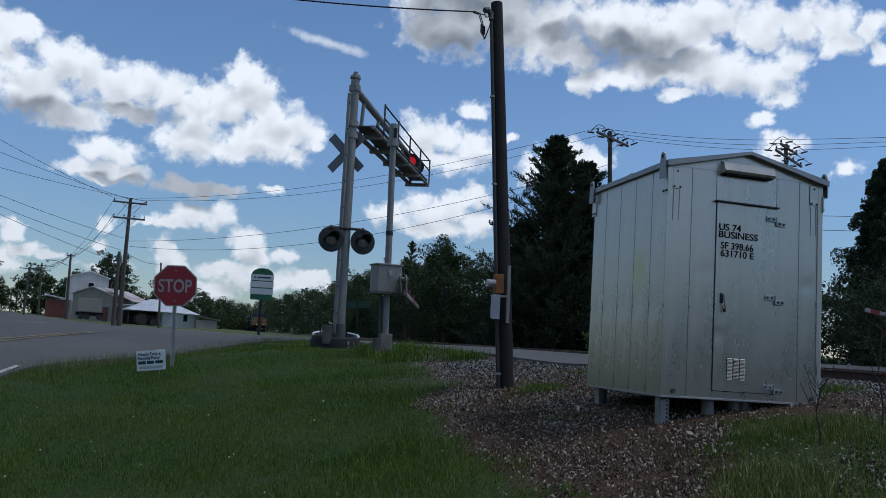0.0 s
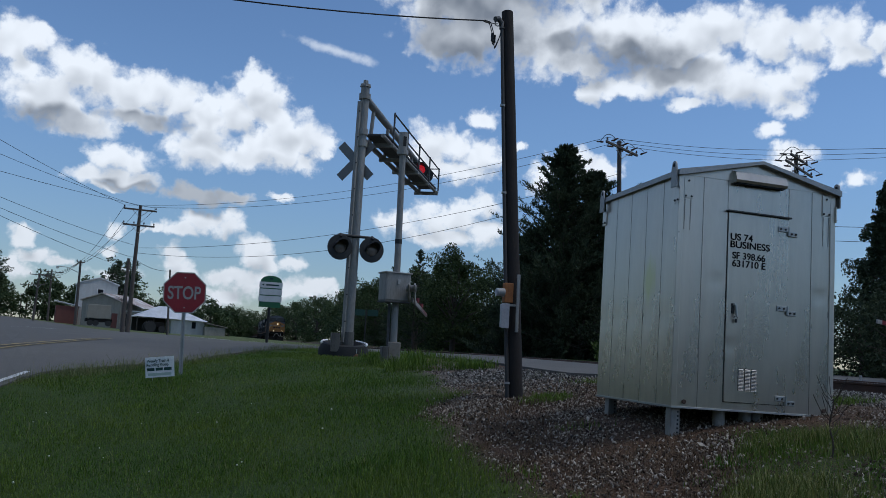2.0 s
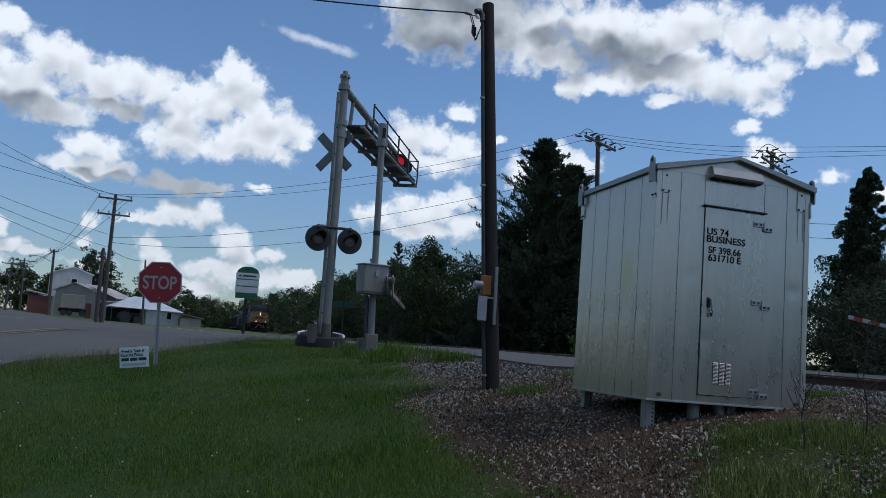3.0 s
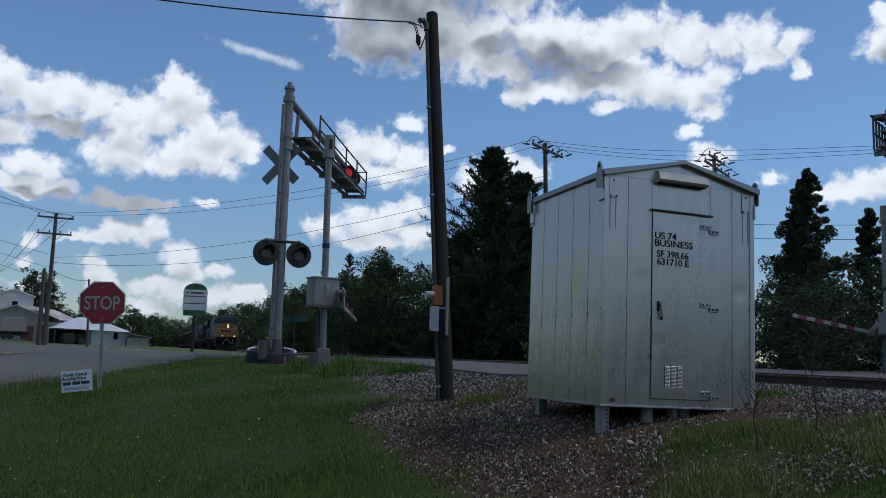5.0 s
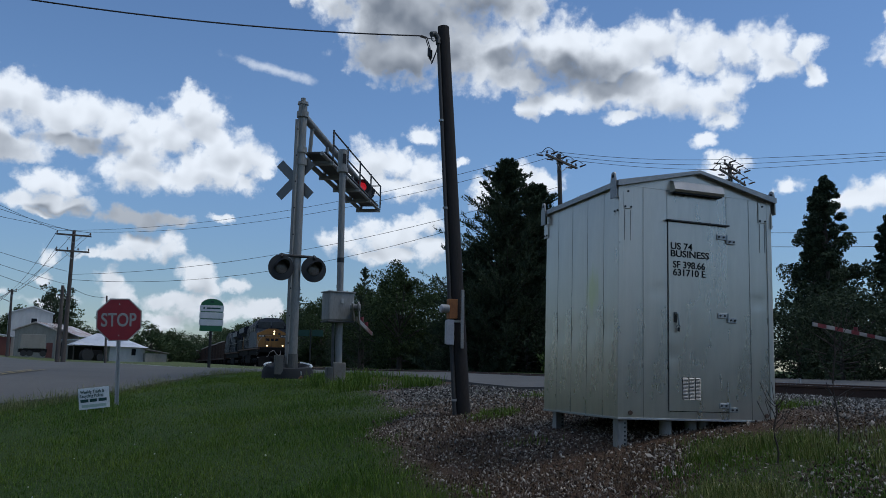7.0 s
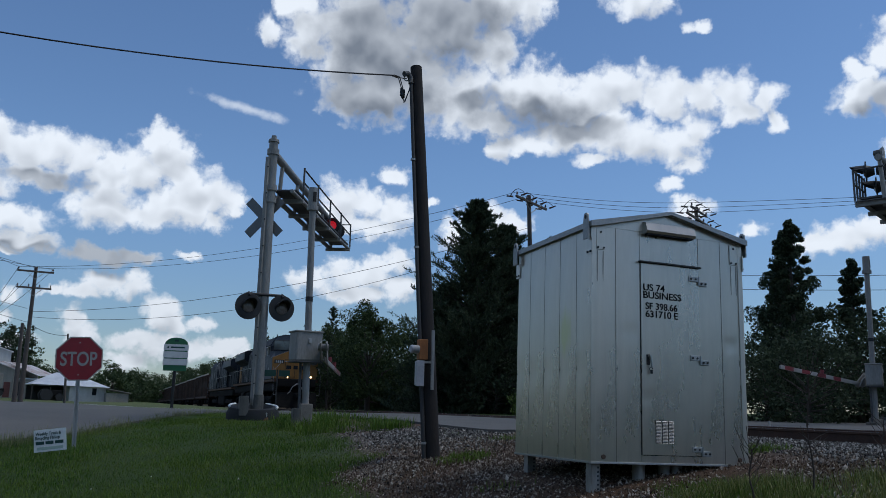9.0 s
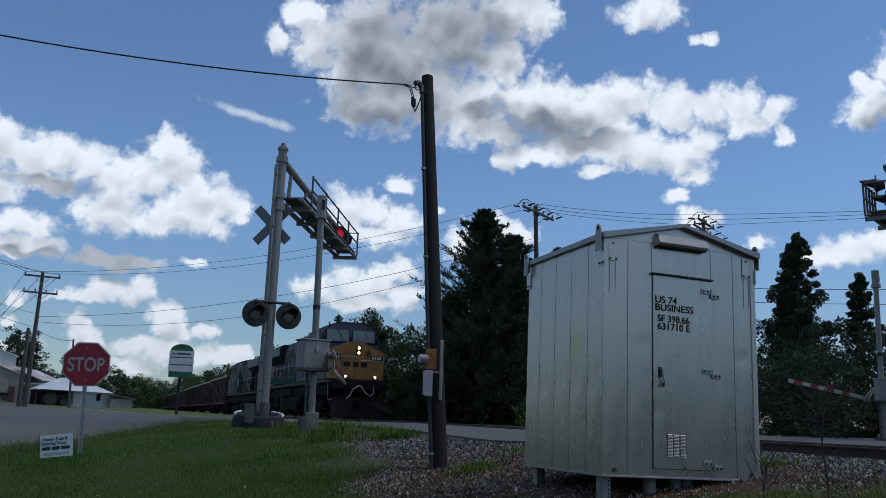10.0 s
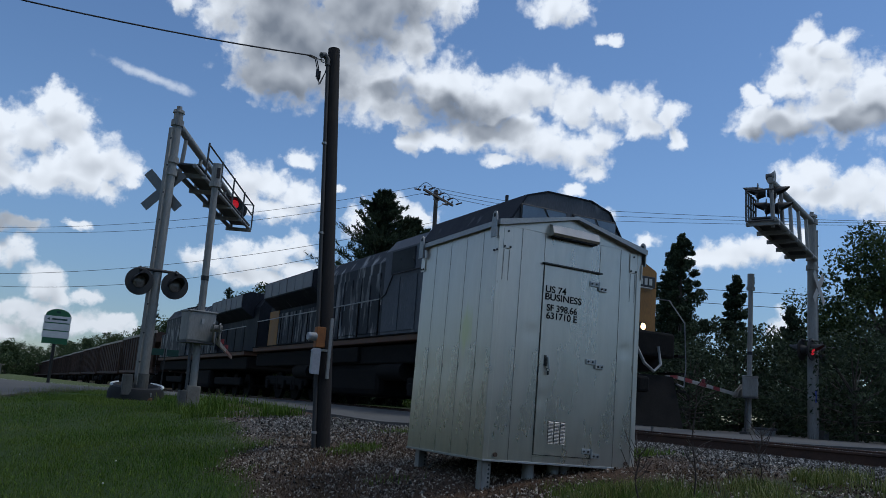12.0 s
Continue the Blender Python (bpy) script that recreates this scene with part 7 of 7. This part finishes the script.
def add_sprigs(co, faces, rng, a, b, n, size, girth):
    """Pointed sprays along a limb from a to b, each reaching outwards and up."""
    along = b - a
    way = along.normalized()
    for _ in range(n):
        f = rng.random() ** 0.8
        g = girth * (1.15 - f)
        p = a + along * f + Vector((rng.gauss(0, g), rng.gauss(0, g), rng.gauss(0, g * 0.8)))
        d = (way * rng.uniform(0.4, 1.2) + Vector((rng.gauss(0, 0.5), rng.gauss(0, 0.5), rng.gauss(0.35, 0.45)))).normalized()
        s = size * rng.uniform(0.5, 1.4) * (1.1 - 0.4 * f)
        side = d.cross(Vector((rng.gauss(0, 1), rng.gauss(0, 1), rng.gauss(0, 1)))).normalized() * s * rng.uniform(0.1, 0.18)
        k = len(co)
        co.extend((tuple(p), tuple(p + d * s * 0.4 + side), tuple(p + d * s), tuple(p + d * s * 0.35 - side)))
        faces.append((k, k + 1, k + 2, k + 3))


def build_cedar(m, h, r, seed, label, leaves=6500, group="cedars beyond the railway", pads=False):
    """A ragged red cedar: a straight trunk, rising limbs and pointed sprays of dark foliage."""
    rng = random.Random(seed)
    tree = thing("cedar_tree", m, label, "tree", group)
    wood = tube((0, 0, -0.2), (0, 0, h * 0.95), 0.16, 0.015, 8)
    co, faces = [], []
    n = int(200 * h / 10) if h > 10 else int(66 * h / 10)
    per = leaves // n
    for i in range(n):
        f = (i + rng.random()) / n
        z = h * (0.03 + 0.93 * f)
        reach = r * (1 - f) ** (0.72 if h > 10 else 0.9) * rng.choice((0.45, 0.6, 0.75, 0.85, 0.95, 1.05)) * rng.uniform(0.88, 1.1) + 0.1
        a = i * 2.4 + rng.uniform(-0.5, 0.5)
        foot = Vector((0, 0, z))
        tip = Vector((math.cos(a) * reach, math.sin(a) * reach, z + reach * rng.uniform(0.2, 0.75) + 0.3 * f))
        add_tube(wood, foot, tip.lerp(foot, 0.1), 0.035, 0.008, 5, False)
        if pads:
            # rounded cushions of foliage along the limb, with sky between them
            for q in (0.4, 0.72, 1.0):
                w = (0.14 + 0.11 * reach) * rng.uniform(0.75, 1.25)
                c = foot.lerp(tip, q) + Vector((rng.gauss(0, 0.08), rng.gauss(0, 0.08), rng.gauss(0.03, 0.06)))
                add_leaves(co, faces, rng, c, (w, w, w * 0.75), per // 3, 0.13)
            continue
        # the limb and three side limbs, all ending in points
        add_sprigs(co, faces, rng, foot, tip, per // 2, 0.2, 0.03 + 0.045 * reach)
        for _ in range(4):
            k = rng.uniform(0.3, 0.9)
            c = foot.lerp(tip, k)
            w = reach * rng.uniform(0.2, 0.42) + 0.08
            e = c + Vector((math.cos(a + rng.gauss(0, 0.9)) * w, math.sin(a + rng.gauss(0, 0.9)) * w, w * rng.uniform(0.3, 1.0)))
            add_sprigs(co, faces, rng, c, e, per // 8, 0.2, 0.03 + 0.025 * reach)
    add_sprigs(co, faces, rng, Vector((0, 0, h * 0.86)), Vector((0.05, 0, h)), 120, 0.22, 0.07)
    part("trunk", wood, M_BARK, tree, smooth=True)
    mesh_of("crown", co, faces, M_CEDAR).parent = tree
    return tree


def build_broadleaf(m, h, r, seed, label, leaves=7000, material=None, size=0.24, name="broadleaf_tree", group="", low=0.25):
    """A spreading tree: forked limbs, each with several clumps of leaves."""
    rng = random.Random(seed)
    tree = thing(name, m, label, "tree" if h > 3.2 else "bush", group)
    wood = tube((0, 0, -0.2), (0, 0, h * 0.5), 0.03 * h, 0.014 * h, 8)
    co, faces = [], []
    n = 26
    for i in range(n):
        f = (i + 0.5) / n
        a = i * 2.4 + rng.uniform(-0.4, 0.4)
        zz = h * (low + (0.92 - low) * f)
        reach = r * math.sin(math.pi * (0.16 + 0.78 * f)) * rng.uniform(0.45, 1.05)
        tip = Vector((math.cos(a) * reach, math.sin(a) * reach, zz))
        add_tube(wood, (0, 0, h * (0.1 + 0.38 * f)), tip, 0.01 * h, 0.003 * h, 5, False)
        for _ in range(4):
            c = tip + Vector((rng.gauss(0, 0.16) * r, rng.gauss(0, 0.16) * r, rng.gauss(0, 0.06) * h))
            w = r * rng.uniform(0.14, 0.3)
            add_leaves(co, faces, rng, c, (w, w, w * 0.75), leaves // (4 * n), size)
    part("trunk", wood, M_BARK, tree, smooth=True)
    mesh_of("crown", co, faces, material or M_LEAF).parent = tree
    return tree


def at_ground(x, y, turn=0.0, dz=0.0):
    return pose(x, y, ground_z(x, y) + dz, 0, 0, turn)


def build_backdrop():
    """Added ragged walls of woods, never in view, that darken what the signal house reflects; beside and behind the
    camera, open where the road runs through.
    """
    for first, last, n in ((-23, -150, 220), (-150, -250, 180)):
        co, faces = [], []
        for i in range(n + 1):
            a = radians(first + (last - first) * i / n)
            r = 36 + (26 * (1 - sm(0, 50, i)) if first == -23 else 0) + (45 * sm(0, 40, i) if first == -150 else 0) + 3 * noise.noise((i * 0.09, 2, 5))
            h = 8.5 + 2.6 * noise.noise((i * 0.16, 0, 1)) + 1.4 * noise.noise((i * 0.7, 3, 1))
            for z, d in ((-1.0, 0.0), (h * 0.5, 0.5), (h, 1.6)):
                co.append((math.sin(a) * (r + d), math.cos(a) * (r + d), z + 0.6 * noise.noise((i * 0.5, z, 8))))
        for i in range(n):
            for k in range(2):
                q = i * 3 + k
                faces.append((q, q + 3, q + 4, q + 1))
        tagged(mesh_of("backdrop", co, faces, M_WOODS), "added dark green woods wall, unseen, darkening the house's reflections", "backdrop", kind="structure")


# colour of the added, unseen walls that the metal house mirrors
M_WOODS = surface("unseen_woods_wall", [(0.3, (0.02, 0.032, 0.014)), (0.6, (0.06, 0.085, 0.035))], 0.95, 0, 0.8, 6, 0.6, 0.2, spec=0.1)
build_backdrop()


def build_trees():
    cedars = "cedars beyond the railway"
    big = build_cedar(at_ground(16.3, 38.5), 10.9, 4.2, 1, "tall dark red cedar with a ragged pointed top", 86000, cedars)
    copy_thing(big, at_ground(18.3, 39.2, 120, -1.0))
    copy_thing(big, at_ground(15.3, 40.2, 40, -4.2))
    copy_thing(big, at_ground(20.8, 38.6, 210, -1.6))
    slim = build_cedar(at_ground(24.8, 26.0), 7.9, 2.15, 2, "slim dark cedar standing free against the sky", 21000, cedars, True)
    for x, y, turn, dz in ((27.3, 25.4, 70, -1.5), (29.2, 31.2, 30, 1.0), (31.0, 33.5, 200, -0.4), (26.2, 27.8, 140, -2.2), (22.6, 29.5, 300, -3.0), (28.8, 23.8, 250, -2.8)):
        copy_thing(slim, at_ground(x, y, turn, dz))
    oak = build_broadleaf(at_ground(13.4, 48.5), 6.3, 2.7, 3, "rounded dark broadleaf tree behind the railway", 17000, None, 0.16, group="broadleaf trees behind the railway", low=0.06)
    for x, y, turn, k in ((16.5, 52, 80, 0.9), (15.2, 57, 160, 1.0), (14.8, 66, 30, 1.0), (17.2, 74, 220, 1.05), (14.5, 84, 280, 1.05), (20, 45, 60, 0.8), (23, 42, 200, 0.85)):
        c = copy_thing(oak, at_ground(x, y, turn))
        c.scale = (k, k, k)
    elm = build_broadleaf(at_ground(15.5, 95), 7.2, 3.6, 4, "mid-green broadleaf tree along the railway", 9500, M_LEAF_FAR, 0.26, group="mid-green trees along the railway", low=0.04)
    for x, y, turn, k in ((14.8, 108, 190, 1.0), (16, 122, 90, 1.05), (13.5, 138, 140, 1.05), (15.5, 156, 10, 1.1), (12.5, 172, 75, 1.1), (13.5, 195, 250, 1.2), (10, 225, 120, 1.25), (12, 250, 30, 1.4), (5, 258, 20, 1.3), (0, 275, 200, 1.3), (-5, 290, 100, 1.3)):
        c = copy_thing(elm, at_ground(x, y, turn))
        c.scale = (k, k, k)
    pine = build_cedar(at_ground(13.8, 61), 7.6, 1.7, 5, "young dark pine among the broadleaf trees", 4200, "young pines behind the railway")
    for x, y, turn, dz in ((13.3, 68.5, 50, -0.6), (15.6, 63, 130, -0.9), (12.6, 90, 200, 1.2), (12.4, 55.5, 260, -2.0)):
        copy_thing(pine, at_ground(x, y, turn, dz))
    right = build_broadleaf(at_ground(33.0, 22.5), 9.2, 3.6, 7, "large dark broadleaf tree above the far signal mast", 22000, None, 0.18, group="large trees by the crossing", low=0.08)
    for x, y, turn, dz in ((37, 17.5, 60, -0.5), (36, 28, 130, -2.5), (40, 22, 200, 0.4), (39, 11, 10, -1.0)):
        copy_thing(right, at_ground(x, y, turn, dz))
    bush = build_broadleaf(at_ground(19.5, 33), 3.1, 2.0, 9, "dense dark undergrowth behind the railway", 4600, M_CEDAR, 0.13, "undergrowth_bush", "undergrowth behind the railway", 0.05)
    rng = random.Random(5)
    for k in range(46):
        s = -22 + k * 2.1
        p = on_track(s, rng.uniform(6.0, 8.2) + (2.5 if -24 < s < -4 else 0) + (3.5 if s < -14 else 0))
        c = copy_thing(bush, at_ground(p.x, p.y, rng.uniform(0, 360), -0.1))
        f = rng.uniform(0.75, 1.15)
        c.scale = (f, f, f)
    for k in range(12):
        c = copy_thing(bush, at_ground(24 + k * 1.5 + rng.uniform(-0.5, 0.5), 24.5 - k * 1.3 + rng.uniform(-1, 1), rng.uniform(0, 360), -0.1))
        f = rng.uniform(1.0, 1.35)
        c.scale = (f, f, f)
    green = build_broadleaf(at_ground(26.5, 28.2), 2.6, 1.5, 10, "lighter green young bush in front of dark trees", 3200, M_LEAF_BRIGHT, 0.16, "young_bush", "lighter young bushes", 0.1)
    c = copy_thing(green, at_ground(16.6, 31.6, 90, -1.1))
    far = build_broadleaf(at_ground(-12, 165), 7.5, 4.0, 12, "mid-green broadleaf tree behind the houses", 6000, M_LEAF_FAR, 0.45, "far_tree", "trees behind the houses", 0.04)
    for x, y, turn, k in ((-4, 150, 30, 0.8), (-1.0, 170, 90, 0.75), (2.0, 200, 140, 0.7), (-20, 172, 200, 1.1), (-30, 178, 250, 1.15), (-38, 182, 300, 1.2), (-46, 176, 20, 1.15), (-52, 190, 70, 1.25), (-60, 210, 110, 1.3),
                          (-74, 240, 160, 1.3), (-90, 262, 210, 1.4), (-105, 280, 260, 1.4), (5, 230, 310, 0.8), (-9, 210, 15, 0.8), (-66, 168, 45, 0.9)):
        c = copy_thing(far, at_ground(x, y, turn))
        c.scale = (k, k, k)
    tall = build_broadleaf(at_ground(-20.5, 158), 12.5, 3.6, 14, "tall open pine standing behind the mill house", 2600, M_CEDAR, 0.5, "pine_tree", "tall open pines", 0.55)
    c = copy_thing(tall, at_ground(-47, 172, 100, -0.5))


build_trees()


# ---- small plants ----
M_STALK = plain("dead_stalk", (0.06, 0.045, 0.035), 0.9)


def build_stalk(x, y, h, seed):
    rng = random.Random(seed)
    th = thing("dead_weed", at_ground(x, y), "tall dry brown weed stalk with thin twigs", "weed", "dead weed stalks")
    stem = add_path(bmesh.new(), [(0.012 * math.sin(k), 0.01 * math.cos(k * 1.3), h * k / 8 - 0.03) for k in range(9)], 0.007)
    part("stem", stem, M_STALK, th)
    for k in range(16):
        z = h * rng.uniform(0.3, 0.98)
        a, r = rng.uniform(0, 6.28), rng.uniform(0.06, 0.16)
        part("twig", add_path(bmesh.new(), [(0, 0, z), (r * 0.5 * math.cos(a), r * 0.5 * math.sin(a), z + 0.05), (r * math.cos(a), r * math.sin(a), z + rng.uniform(0.08, 0.2))], 0.003, 4), M_STALK, th)


for _x, _y, _h, _s in ((5.75, 5.55, 0.95, 1), (5.2, 5.6, 0.5, 2), (6.9, 5.9, 0.45, 3)):
    build_stalk(_x, _y, _h, _s)


def build_clover():
    rng = random.Random(44)
    bm = bmesh.new()
    for _ in range(30):
        x, y = rng.uniform(-2.2, 2.8), rng.uniform(5.2, 13)
        z = ground_z(x, y) + rng.uniform(0.05, 0.11)
        bmesh.ops.create_icosphere(bm, subdivisions=1, radius=rng.uniform(0.008, 0.014), matrix=Matrix.Translation((x, y, z)))
    tagged(part("clover_flowers", bm, M_CLOVER), "scattered small white clover heads in the grass", "flowers", kind="stuff")


build_clover()

# ---- movement ----
# metres of the leading nose from TRACK_AT, by seconds
NOSE_AT = [(0, 153.4), (0.5, 146.1), (2, 124.2), (3.5, 102.2), (5, 80.2), (6.5, 57.7), (8.5, 28.4), (10, 7.0), (10.5, 0.0), (11, -6.9), (11.5, -13.8), (12, -20.6)]


def motions():
    for vehicle, back, turn in TRAIN:
        rows = []
        for t, s in NOSE_AT:
            p = on_track(s + back)
            rows.append((t, pose(p.x, p.y, p.z, 0, 0, 1.3 + turn)))
        walk(vehicle, rows)


motions()
